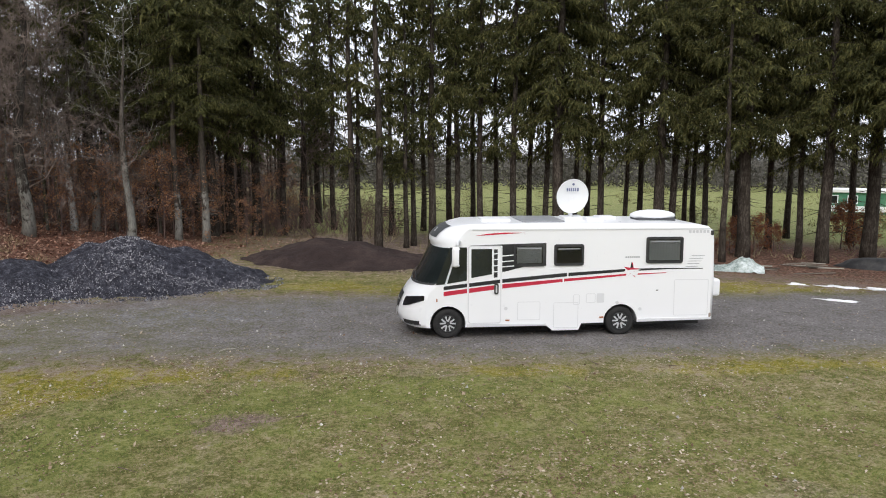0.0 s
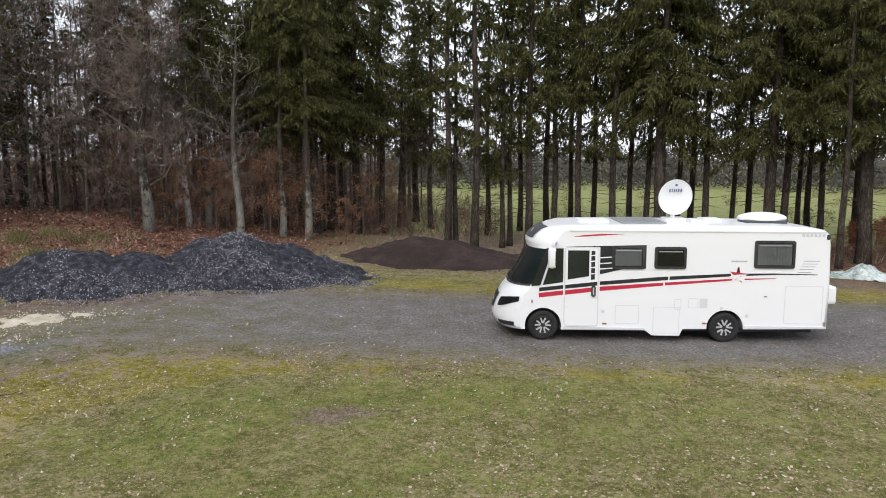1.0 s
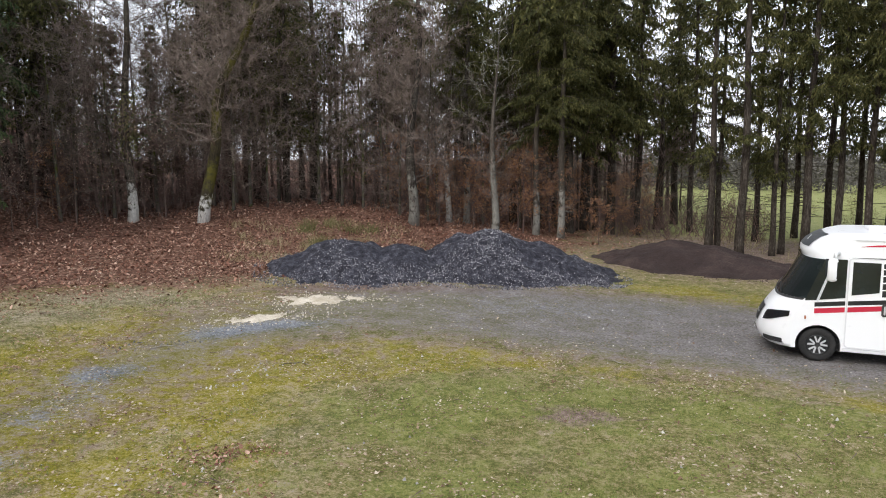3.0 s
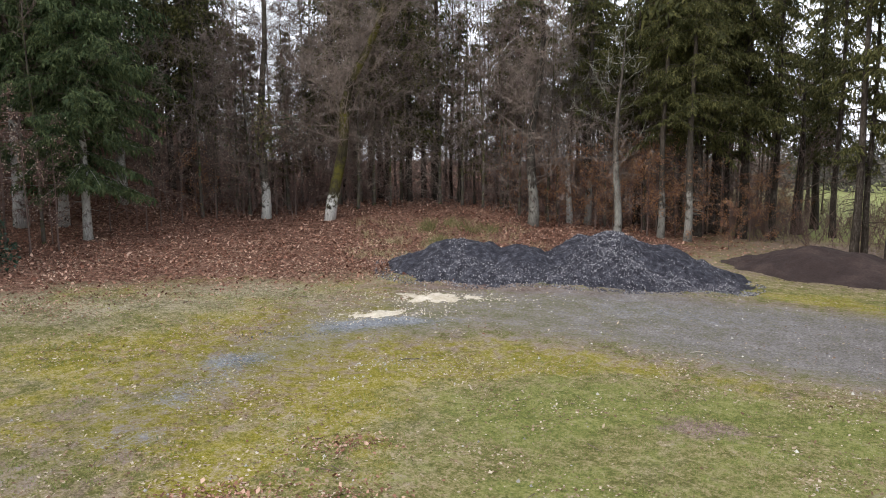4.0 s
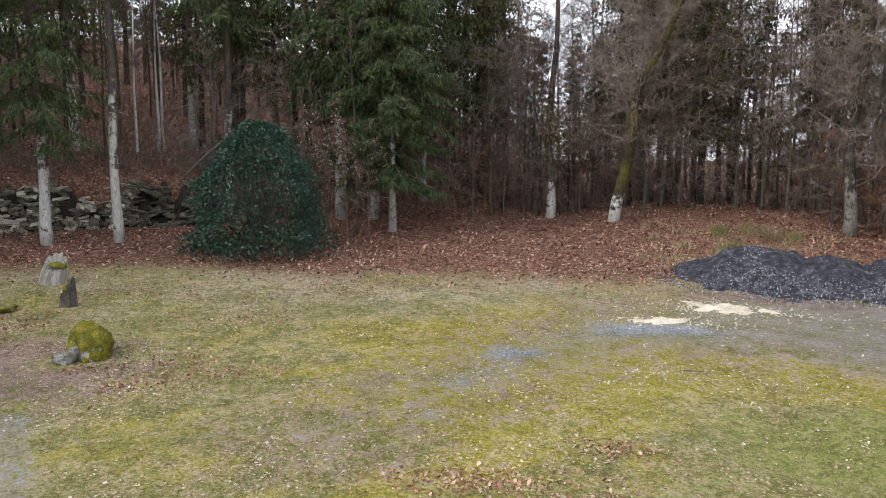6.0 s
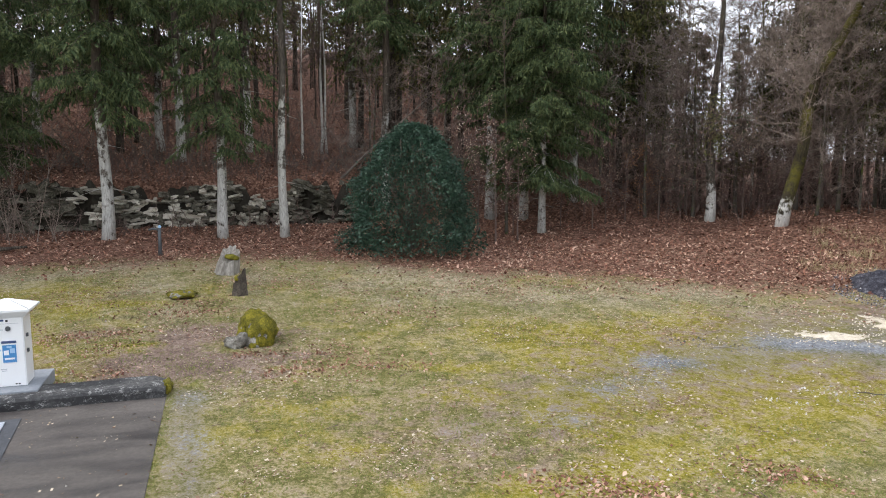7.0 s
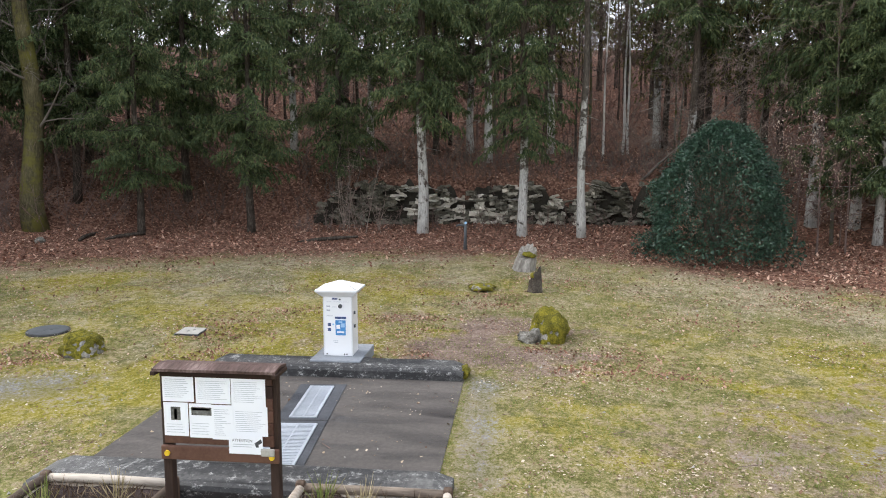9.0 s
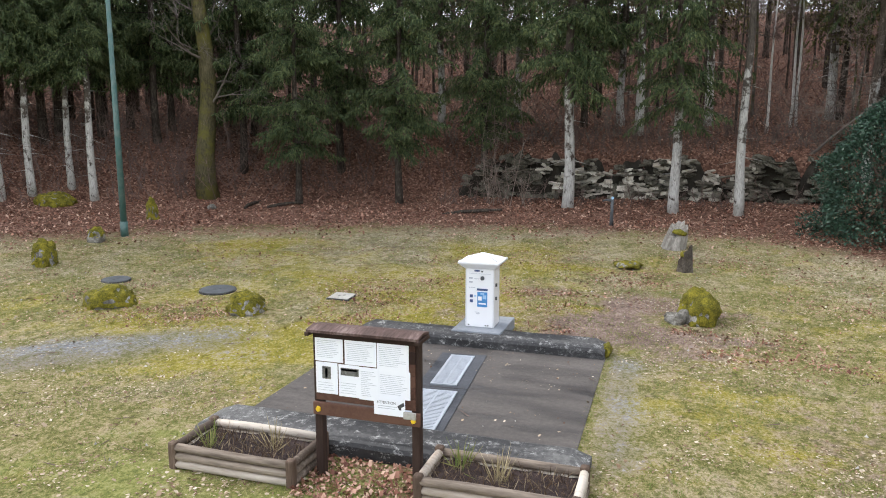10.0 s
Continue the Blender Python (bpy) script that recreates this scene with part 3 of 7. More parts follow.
    moss = moss + sum(spot(*q) for q in ((58, 15.8, 3.0, .8, .45), (48, 17.9, 2.4, .6, .5), (66, 12, 2.0, .8, .3), (114.5, 21, 3.4, 1.2, 1.0), (122, 23.5, 2.4, .8, .6), (70, 13.6, 1.8, .5, .35), (105, 20, 2.6, .8, .6), (120, 14.6, 2.2, .7, .4), (120, 13, 2.5, .8, .35), (40, 13.4, 2.2, .7, .4), (30, 13.6, 2.0, .5, .35)))
    chips = sum(spot(*q) for q in ((54.2, 14.5, .7, .45, .95), (42.6, 16.9, 1.6, .45, .95), (46, 16.4, .9, .4, .6), (59.6, 12.6, .7, .6, .5), (62.4, 10.9, .7, .6, .45), (56.8, 13.4, .6, .5, .45),
                                   (92.6, 12.6, .5, .6, .55), (92.2, 10.6, .3, .6, .45), (92.6, 9.0, .2, .4, .4), (20, 19, 4, 1.5, .35), (131, 14.6, 2.4, .5, .5), (137, 15.2, 1.2, .4, .5), (124, 13.2, 1.2, .3, .4)))
    green = green + sum(spot(*q) for q in ((24, 11.6, 1.8, .6, .26), (33, 10.8, 1.6, .6, .26), (9, 11.8, 2.0, .5, .22), (-2, 12.6, 2.2, .5, .2), (29, 8.2, 1.4, .6, .2), (92, 13.2, 1.2, .7, .3), (96, 16.6, 1.0, .5, .25)))
    bare = bare + 1.25 * sum(spot(*q) for q in ((88, 13.4, .9, .5, .4), (91.5, 14.6, 1.1, .6, .5), (93.3, 16.3, .6, 1.5, .5), (85, 14.6, .9, .5, .42), (97.5, 15.2, .8, .6, .5), (99.5, 17.5, .9, .5, .4), (90.4, 17.2, .8, .4, .45), (95.3, 14.2, 1.0, .4, .5), (88.6, 16.6, .9, .4, .4),
                                         (86, 16.2, 1.3, .5, .3), (105, 15.5, .8, .5, .35), (36, 20.6, 2.5, .5, .35), (24, 20.6, 3, .5, .35), (16.8, 11.0, .65, .42, .62), (51, 7.6, 1.2, .5, .2)))
    return {"chips": chips, "green": green, "thatch": thatch, "gravel": gravel, "litter": litter, "field": field, "moss": moss, "bare": bare}


def graded(lo, hi, step, far):
    c = list(np.arange(lo, hi + step, step))
    s = step
    while c[-1] < far:
        s *= 1.28
        c.append(c[-1] + s)
    s = step
    while c[0] > -far:
        s *= 1.28
        c.insert(0, c[0] - s)
    return np.array(c)


gx, gy = graded(-40, 22, 0.3, 2500), graded(-26, 40, 0.3, 2500)
GX, GY = np.meshgrid(gx, gy)
GZ = ground_z(GX, GY)


def unevenness(x, y):
    """Small humps and hollows."""
    x, y = np.asarray(x, float), np.asarray(y, float)
    off = np.maximum(np.maximum(-13.5 - x, x + 7.6), np.maximum(-6.1 - y, y + 0.9))
    r = ease(0.0, 0.8, off).ravel() * np.array([noise.noise(Vector((a * 0.6, b * 0.6, 0))) * 0.05 + noise.noise(Vector((a * 2.2, b * 2.2, 5))) * 0.02 for a, b in zip(x.ravel(), y.ravel())])
    return r.reshape(x.shape)


GZ = GZ + np.where(np.hypot(GX, GY) < 60, unevenness(GX, GY), 0)
ny, nx = GX.shape
idx = np.arange(nx * ny).reshape(ny, nx)
gf = np.stack([idx[:-1, :-1], idx[:-1, 1:], idx[1:, 1:], idx[1:, :-1]], -1).reshape(-1, 4)
gme = bpy.data.meshes.new("ground")
gme.from_pydata(np.stack([GX, GY, GZ], -1).reshape(-1, 3).tolist(), [], gf.tolist())
for key, val in zones(GX, GY).items():
    gme.attributes.new(key, 'FLOAT', 'POINT').data.foreach_set("value", val.ravel().astype(np.float32))
ground = link("ground", gme, M["ground"], smooth=True)
tagged(ground, "mossy lawn, grey gravel track and brown leaf litter", "ground", kind="structure")

RNG = np.random.default_rng(7)


def scatter(n, a0, a1, d0, d1, keep=None):
    """n random places between two bearings and two distances, thinned by keep(x, y)."""
    a = np.radians(RNG.uniform(a0, a1, n))
    d = np.sqrt(RNG.uniform(d0 * d0, d1 * d1, n))
    x, y = -d * np.sin(a), d * np.cos(a)
    if keep is not None:
        ok = RNG.uniform(0, 1, n) < keep(x, y)
        x, y = x[ok], y[ok]
    return x, y


def loose_leaves(name, x, y, size, mat, label, category, lift=0.012, tilt=0.5):
    n = len(x)
    z = ground_z(x, y) + unevenness(x, y) + lift
    s = size * np.clip(RNG.lognormal(-0.1, 0.4, n), 0.45, 1.75)
    a = RNG.uniform(0, 2 * np.pi, n)
    u = np.stack([np.cos(a), np.sin(a), RNG.normal(0, tilt, n)], -1) * s[:, None]
    w = np.stack([-np.sin(a), np.cos(a), RNG.normal(0, tilt, n)], -1) * (s * RNG.uniform(0.45, 0.95, n))[:, None]
    c = np.stack([x, y, z + np.abs(u[:, 2]) * 0.6], -1)
    ob = quads(name, np.stack([c - u * 0.85, c - w + u * RNG.uniform(-0.4, 0.4, (n, 1)), c + u * 0.85, c + w * 0.9 + u * RNG.uniform(-0.4, 0.4, (n, 1))], 1), mat)
    return tagged(ob, label, category, kind="stuff")


def leaf_cover(x, y):
    return np.clip(zones(x, y)["litter"] - 0.12, 0, 1)


lx, ly = scatter(130000, 10, 141, 20, 38, leaf_cover)
loose_leaves("fallen_leaves", lx, ly, 0.04, M["litter_leaf"], "thick bed of fallen brown beech leaves under trees", "fallen leaves")
lx, ly = scatter(34000, 60, 141, 37, 62)
loose_leaves("slope_leaves", lx, ly, 0.06, M["litter_leaf"], "fallen brown leaves over the wooded slope", "fallen leaves", 0.02)
lx, ly = scatter(105000, -36, 142, 4.5, 18, lambda x, y: np.clip(0.26 + 2.0 * np.array([noise.noise(Vector((a * 0.5, b * 0.5, 9.0))) + 0.5 * noise.noise(Vector((a * 1.7, b * 1.7, 2.0))) for a, b in zip(x, y)]), 0, 1) * (1 - 0.8 * (zones(x, y)["gravel"] > 0.5)) * ~((x < -7.6) & (x > -13.3) & (y < -0.9) & (y > -6)))
loose_leaves("small_leaves", lx, ly, 0.022, M["lawn_leaf"], "bleached leaf scraps trodden into the lawn", "fallen leaves", 0.005, 0.2)
lx, ly = scatter(36000, -36, 142, 4.5, 26, lambda x, y: (0.35 + 0.65 * (np.hypot(x, y) > 11)) * (1 - 0.85 * (zones(x, y)["gravel"] > 0.5)))
loose_leaves("scattered_leaves", lx, ly, 0.0215, M["lawn_leaf"], "pale dry leaves strewn over the short grass", "fallen leaves", 0.008, 0.28)
lx, ly = scatter(1100, -36, 142, 4.5, 22)
loose_leaves("curled_leaves", lx, ly, 0.027, M["lawn_leaf"], "large curled dry leaves here and there on the lawn", "fallen leaves")


def half_strewn(x, y):
    n = np.array([noise.noise(Vector((a * 0.45, b * 0.45, 21.0))) + 0.6 * noise.noise(Vector((a * 1.5, b * 1.5, 8.0))) for a, b in zip(x, y)])
    return np.clip(0.25 + n * 1.3 + 0.05 * (np.hypot(x, y) - 18), 0, 1) * (1 - ease(0.3, 0.6, zones(x, y)["gravel"]))


lx, ly = scatter(26000, 34, 142, 14, 27, half_strewn)
loose_leaves("bleached_leaves", lx, ly, 0.026, M["lawn_leaf"], "bleached leaves thinly strewn along the wood's edge", "fallen leaves", 0.006, 0.25)
lx, ly = scatter(52000, 34, 142, 15.5, 27, half_strewn)
loose_leaves("strewn_leaves", lx, ly, 0.026, M["litter_leaf"], "brown leaves thinly strewn along the wood's edge", "fallen leaves", 0.006, 0.2)


def grass_tufts(name, x, y, tall, mat, label, blades=4, wide=0.008, spread=0.06):
    n = len(x)
    x, y = np.repeat(x, blades), np.repeat(y, blades)
    x = x + RNG.normal(0, spread, len(x))
    y = y + RNG.normal(0, spread, len(y))
    z = ground_z(x, y) + unevenness(x, y) - 0.005
    h = tall * RNG.uniform(0.5, 1.3, len(x))
    a = RNG.uniform(0, 2 * np.pi, len(x))
    w = np.stack([np.cos(a), np.sin(a), 0 * a], -1) * wide
    tip = np.stack([RNG.normal(0, 0.6, len(x)) * h, RNG.normal(0, 0.6, len(x)) * h, h], -1)
    c = np.stack([x, y, z], -1)
    ob = quads(name, np.stack([c - w, c + w, c + tip], 1), mat, n=3)
    return tagged(ob, label, "grass", kind="stuff")


def lawn(x, y):
    q = zones(x, y)
    n = np.array([noise.noise(Vector((a * 0.7, b * 0.7, 3.0))) for a, b in zip(x, y)])
    on_slab = (x < -7.5) & (x > -13.4) & (y < -0.7) & (y > -6.4)
    return np.clip(0.62 + n * 0.9 - q["gravel"] * 1.5 - q["litter"] * 1.5 - q["moss"] * 0.35, 0, 1) * (~on_slab)


lx, ly = scatter(120000, -36, 142, 5, 24, lawn)
grass_tufts("lawn_grass", lx, ly, 0.04, M["grass_blade"], "short patchy green and straw-coloured lawn grass")


def drift(az, d, ra, rd, n, mat="litter_leaf", size=0.024):
    """A patch of blown leaves."""
    c, a = polar(az, d), radians(az)
    u, w = RNG.normal(0, ra * 0.5, n), RNG.normal(0, rd * 0.5, n)
    x, y = c.x + math.cos(a) * u - math.sin(a) * w, c.y + math.sin(a) * u + math.cos(a) * w
    loose_leaves("leaf_drift", x, y, size, M[mat], "patch of blown brown leaves on the lawn", "fallen leaves", 0.008)


for az, d, ra, rd, n in ((58.3, 8.6, 1.3, .5, 800), (46, 9.8, .8, .35, 300), (78.5, 13.8, 1.5, .6, 520), (46, 8.0, 1.0, .8, 520), (52, 7.4, 1.6, .6, 560), (47, 6.6, 1.3, .5, 380), (42, 7.4, .9, .5, 220), (81, 14.8, 1.4, .7, 420), (84.5, 13.6, .9, .5, 260), (130, 17.0, 2.6, .5, 700), (113.5, 17.3, 1.6, .9, 620), (98.5, 16.2, 1.2, .7, 360),
                         (93, 19.5, 2.0, 1.0, 600), (86, 21.5, 2.6, 1.2, 800), (103, 21, 3, 1.2, 700), (70, 20.5, 3.5, 1.2, 900), (60, 21, 3.5, 1.2, 900), (124, 22, 3, 1.5, 600), (76, 18, 2, .8, 420), (100, 17.4, 1.8, .6, 700), (92, 18.6, 1.5, .5, 520), (88, 15.0, .7, .4, 240), (108, 18.5, 2.0, .6, 620), (99, 14.6, .9, .5, 300), (115, 15.2, 1.2, .6, 420), (128, 16.2, 1.3, .4, 480), (113, 16.4, 1.2, .5, 420), (134, 19, 2, .6, 420)):
    drift(az, d, ra, rd, n)
lx_peb, ly_peb = scatter(600, -36, 142, 5, 22)

lx, ly = scatter(64, 30, 45, 24.5, 30.5)
grass_tufts("dry_tussocks", lx, ly, 0.24, M["dry_grass"], "straw-coloured grass tussocks on the leafy bank", blades=34, wide=0.009, spread=0.2)
lx, ly = scatter(8, 33, 39.5, 26.5, 30)
grass_tufts("low_shrubs", lx, ly, 0.4, M["field_shrub"], "low olive shrubs on the leafy bank", blades=90, wide=0.012, spread=0.22)

ex = np.concatenate([RNG.uniform(-12.9, -8.3, 330), RNG.uniform(-12.9, -8.3, 250)])
ey = np.concatenate([RNG.normal(-0.97, 0.05, 330), RNG.normal(-5.9, 0.05, 250)])
grass_tufts("pad_edge_grass", ex, ey, 0.022, M["grass_blade"], "grass and moss creeping over the pad's edge", blades=5, spread=0.03)

# ---- trees ----
def trunk_heap(height, r, rng, lean=(0, 0), sides=9, flare=1.22, steps=12, sway=0.05):
    h = Heap()
    pts, rad = [], []
    wob = rng.uniform(0, 6, 2)
    for i in range(steps + 1):
        u = (i / steps) ** 1.4
        z = height * u
        pts.append((lean[0] * u * height + sway * math.sin(z * 0.7 + wob[0]) * min(1, z), lean[1] * u * height + sway * math.sin(z * 0.6 + wob[1]) * min(1, z), z - 0.25 * (i == 0)))
        rad.append(r * ((1 - u) * 0.97 + 0.03) * (flare if i == 0 else (1 + (flare - 1) * 0.35 if i == 1 else 1)))
    h.tube(pts, rad, sides)
    return h, pts


def sprays(base, tip_dir, length, width):
    """Narrow pointed leaves: arrays of base, direction, length, width to quads."""
    d = tip_dir / (np.linalg.norm(tip_dir, axis=1)[:, None] + 1e-9)
    side = np.cross(d, RNG.normal(0, 1, d.shape))
    side = side / (np.linalg.norm(side, axis=1)[:, None] + 1e-9)
    L, W = length[:, None], width[:, None]
    return np.stack([base, base + d * L * 0.45 + side * W, base + d * L, base + d * L * 0.5 - side * W], 1)


def needles(base, tip_dir, length, width):
    """Needle sprays: slim triangles that taper to a point."""
    d = tip_dir / (np.linalg.norm(tip_dir, axis=1)[:, None] + 1e-9)
    side = np.cross(d, RNG.normal(0, 1, d.shape))
    side = side / (np.linalg.norm(side, axis=1)[:, None] + 1e-9) * width[:, None]
    return np.stack([base - side, base + side, base + d * length[:, None]], 1)


def spruce(name, height, crown_from, reach, r, seed, bark_mat, needle_mat, fans=13, step=0.42, stubs=14, low_thin=0.0, droop=0.38, dense=6.5, thick=0.027, gaps=0.14):
    """A spruce at the origin: trunk with dead stubs, branches that sag, and hanging needle sprays."""
    rng = np.random.default_rng(seed)
    tree = new(name)
    h, _ = trunk_heap(height, r, rng)
    for _ in range(stubs):
        z = rng.uniform(1.2, crown_from + 1.5)
        a, L = rng.uniform(0, 6.28), rng.uniform(0.3, 1.5)
        c = Vector((math.cos(a), math.sin(a), 0))
        h.spike(c * r * 0.5 + Vector((0, 0, z)), c + Vector((0, 0, rng.uniform(-0.35, 0.1))), L, 0.02)
    crown, wood = [], h
    z = crown_from
    while z < height - 0.3:
        u = (z - crown_from) / (height - crown_from)
        full = min(1.0, 0.6 + u * 2.4) * (1 - u) ** 0.75
        n = rng.integers(4, 8) if u > low_thin else rng.integers(1, 4)
        if rng.random() < gaps:
            n = n // 3
        high = z > 12.5
        for k in range(n):
            a = rng.uniform(0, 6.283)
            L = max(0.35, reach * full * rng.uniform(0.5, 1.2))
            out = np.array([math.cos(a), math.sin(a), 0.0])
            sag = droop * rng.uniform(0.5, 1.5)
            axis = lambda q: out[None, :] * (L * q)[:, None] + np.stack([0 * q, 0 * q, z + L * (0.12 * q - sag * q ** 1.6 + 0.12 * q ** 4)], -1)
            if high:
                wood.spike((0, 0, z), out + np.array([0, 0, 0.12 - sag]), L * 0.9, 0.02)
            else:
                wood.tube(axis(np.array([0.03, 0.5, 1.0])), [0.016 + 0.007 * L, 0.012, 0.003], 3, False)
            m = max(4, int(L * (2.6 if high else dense)))
            q = np.repeat(np.linspace(0.12, 1.0, m), 2)
            p = axis(q)
            lat = np.array([-out[1], out[0], 0.0])
            span = (0.20 + 0.5 * np.sin(np.pi * np.clip(q * 0.9 + 0.08, 0, 1))) * min(1.0, 0.5 + L * 0.3) * rng.uniform(0.6, 1.3, 2 * m)
            tw = lat[None, :] * (np.tile([1.0, -1.0], m) * rng.uniform(0.35, 1.0, 2 * m))[:, None] + out[None, :] * 0.5
            tw[:, 2] -= rng.uniform(0.3, 2.0, 2 * m)
            tw /= np.linalg.norm(tw, axis=1)[:, None]
            c = 2 if high else fans
            B, T, S = np.repeat(p, c, 0), np.repeat(tw, c, 0), np.repeat(span, c)
            along = np.tile(np.linspace(0, 0.8, c), 2 * m) + rng.uniform(-0.1, 0.1, 2 * m * c)
            B = B + T * (S * along)[:, None]
            T = T * 0.8 + rng.normal(0, 0.6 if high else 0.42, T.shape)
            T[:, 2] -= rng.uniform(0.0, 0.7, len(T))
            wide = (0.095 if high else thick) * rng.uniform(0.6, 1.4, len(T))
            crown.append(needles(B, T, ((0.14 + S * 0.45) if high else (0.09 + S * 0.19)) * rng.uniform(0.6, 1.4, len(T)), wide))
        z += step * rng.uniform(0.6, 1.4) * (1.0 if not high else 1.5)
    wood.make("trunk", bark_mat, tree)
    tagged(quads("crown", np.concatenate(crown), needle_mat, tree, n=3), kind="stuff")
    return tree


def grow(heap, p, d, length, r, depth, rng, tips, up=0.25, crook=0.35, kids=(3, 5), fine=9):
    """A bare limb that forks down to fine twigs."""
    n = 4 if depth > 1 else 3
    pts, rad = [Vector(p)], [r]
    d = Vector(d).normalized()
    for i in range(n):
        d = (d + Vector(rng.normal(0, crook * 0.5, 3)) + Vector((0, 0, up * 0.2))).normalized()
        pts.append(pts[-1] + d * (length / n))
        rad.append(max(0.005, r * (1 - 0.8 * (i + 1) / n)))
    heap.tube(pts, rad, 5 if r > 0.03 else 3, False)
    if depth > 0:
        for _ in range(rng.integers(*kids)):
            k = rng.integers(1, n + 1)
            nd = (d + Vector(rng.normal(0, 0.75, 3))).normalized()
            grow(heap, pts[k], nd, length * rng.uniform(0.45, 0.75), max(0.008, rad[k] * 0.7), depth - 1, rng, tips, up, crook, kids, fine)
    else:
        tips.append(pts[-1])
        tips.append(pts[1])
        for _ in range(fine):
            u = rng.uniform(0.1, 1.0) * n
            k = min(n - 1, int(u))
            q = pts[k].lerp(pts[k + 1], u - k)
            heap.spike(q, d * 0.7 + Vector(rng.normal(0, 0.6, 3)) + Vector((0, 0, up * 0.4)), rng.uniform(0.25, 0.75) * min(1.0, 0.4 + length * 0.5), 0.0105)


def bare_tree(name, height, r, seed, bark_mat, twig_mat, lean=(0, 0), limbs=16, from_z=2.0, limb_len=2.6, depth=2, leaves=0, leaf_mat=None, up=0.25, leaf_top=99, kids=(3, 5), crook=0.35, fine=9, sway=0.05, bends=None):
    rng = np.random.default_rng(seed)
    tree = new(name)
    h, pts = trunk_heap(height, r, rng, lean, 8, sway=sway)
    if bends:
        # bends: offset to one side, height, radius
        bz = np.linspace(0, bends[-1][1], 22)
        off = np.interp(bz, [q[1] for q in bends], [q[0] for q in bends])
        off[1:-1] = (off[:-2] + 2 * off[1:-1] + off[2:]) / 4
        pts = [(o, 0.06 * math.sin(z * 1.3), z - 0.25 * (i == 0)) for i, (o, z) in enumerate(zip(off, bz))]
        h = Heap()
        h.tube(pts, list(np.interp(bz, [q[1] for q in bends], [q[2] for q in bends])), 9)
    pz = [q[2] for q in pts]
    h.make("trunk", bark_mat, tree)
    tw, tips = Heap(), []
    for i in range(limbs):
        z = from_z + (height * 0.95 - from_z) * (i + rng.uniform(0, 1)) / limbs
        u = z / height
        a = rng.uniform(0, 6.283)
        base = Vector((float(np.interp(z, pz, [q[0] for q in pts])), float(np.interp(z, pz, [q[1] for q in pts])), z))
        L = limb_len * (1 - 0.55 * u) * rng.uniform(0.6, 1.25)
        grow(tw, base, (math.cos(a), math.sin(a), rng.uniform(0.0, 0.8)), L, max(0.012, r * (1 - u) * 0.17), depth, rng, tips, up, crook, kids, fine)
    tagged(tw.make("crown", twig_mat, tree), kind="stuff")
    if leaves:
        leaf_sprigs(tree, tips, leaves, leaf_mat, rng, leaf_top)
    return tree


def leaf_sprigs(tree, tips, leaves, leaf_mat, rng, leaf_top=99, size=0.045):
    low = np.array([t for t in tips if t.z < leaf_top])
    c = low[rng.integers(0, len(low), leaves)] + rng.normal(0, 0.12, (leaves, 3))
    d = rng.normal(0, 1, (leaves, 3))
    quads("foliage", sprays(c, d, np.full(leaves, size * 2) * rng.uniform(0.6, 1.3, leaves), np.full(leaves, size * 0.6)), leaf_mat, tree)


def plant(model, bearing, d, turn, scale=1.0, label="", lift=0.0):
    p = polar(bearing, d, lift)
    ob = copy_thing(model, Matrix.Translation(p) @ pose(0, 0, 0, 0, 0, turn))
    ob.scale = (scale, scale, scale)
    if label:
        tagged(ob, label)
    return ob


def retire(*models):
    for m in models:
        for o in (*m.children_recursive, m):
            bpy.data.objects.remove(o)


def model(ob, label, category, group=""):
    return tagged(ob, label, category, group)


TALL = "row of tall spruces behind the motorhome"
dark_spruces = [model(spruce("spruce_tree", 20, c, reach, 0.165, 10 + i, M["spruce_bark"], M["needles"], low_thin=0.2, step=0.40, droop=0.55, dense=5.5, gaps=0.3),
                      "tall dark spruce with bare lower trunk and drooping branches", "spruce tree", TALL)
                for i, (c, reach) in enumerate([(4.6, 2.1), (5.6, 1.9), (4.2, 2.3)])]
heavy_spruces = [model(spruce("spruce_tree", 20, 4.7, 3.2, 0.26, 20 + i, M["spruce_bark"], M["needles"], droop=0.62, low_thin=0.06, step=0.38, dense=6.0, stubs=40),
                       "thick old spruce with dense olive hanging branches", "spruce tree", TALL) for i in range(2)]
thin_spruces = [model(spruce("spruce_tree", 20, 4.6, 2.1, 0.17, 30 + i, M["spruce_bark"], M["needles"], low_thin=0.5, step=0.5, stubs=50),
                      "slender spruce with sparse needles and dead side twigs", "spruce tree", TALL) for i in range(2)]
pale_spruces = [model(spruce("spruce_tree", 19, c, 2.7, 0.2, 40 + i, M["spruce_bark_pale"], M["needles_blue"], droop=0.65, low_thin=0.02, step=0.38, dense=5.5, gaps=0.36),
                      "spruce with pale lichened trunk and hanging blue-green branches", "spruce tree", "spruces along the wood's edge")
                for i, c in enumerate([4.2, 3.6])]
full_spruce = model(spruce("spruce_tree", 17, 2.2, 3.4, 0.17, 50, M["spruce_bark_pale"], M["needles_blue"], droop=0.5, low_thin=0.0, step=0.32),
                    "bushy spruce with branches reaching low over leaf litter", "spruce tree", "spruces along the wood's edge")
back_spruces = [model(spruce("spruce_tree", 19, c, 2.7, 0.17, 60 + i, M["spruce_bark"], M["needles"], fans=3, step=0.5, stubs=10, dense=4.5, thick=0.05),
                      "dark spruce deep in the wood", "spruce tree", "spruces deep in the wood") for i, c in enumerate([3.0, 5.0])]

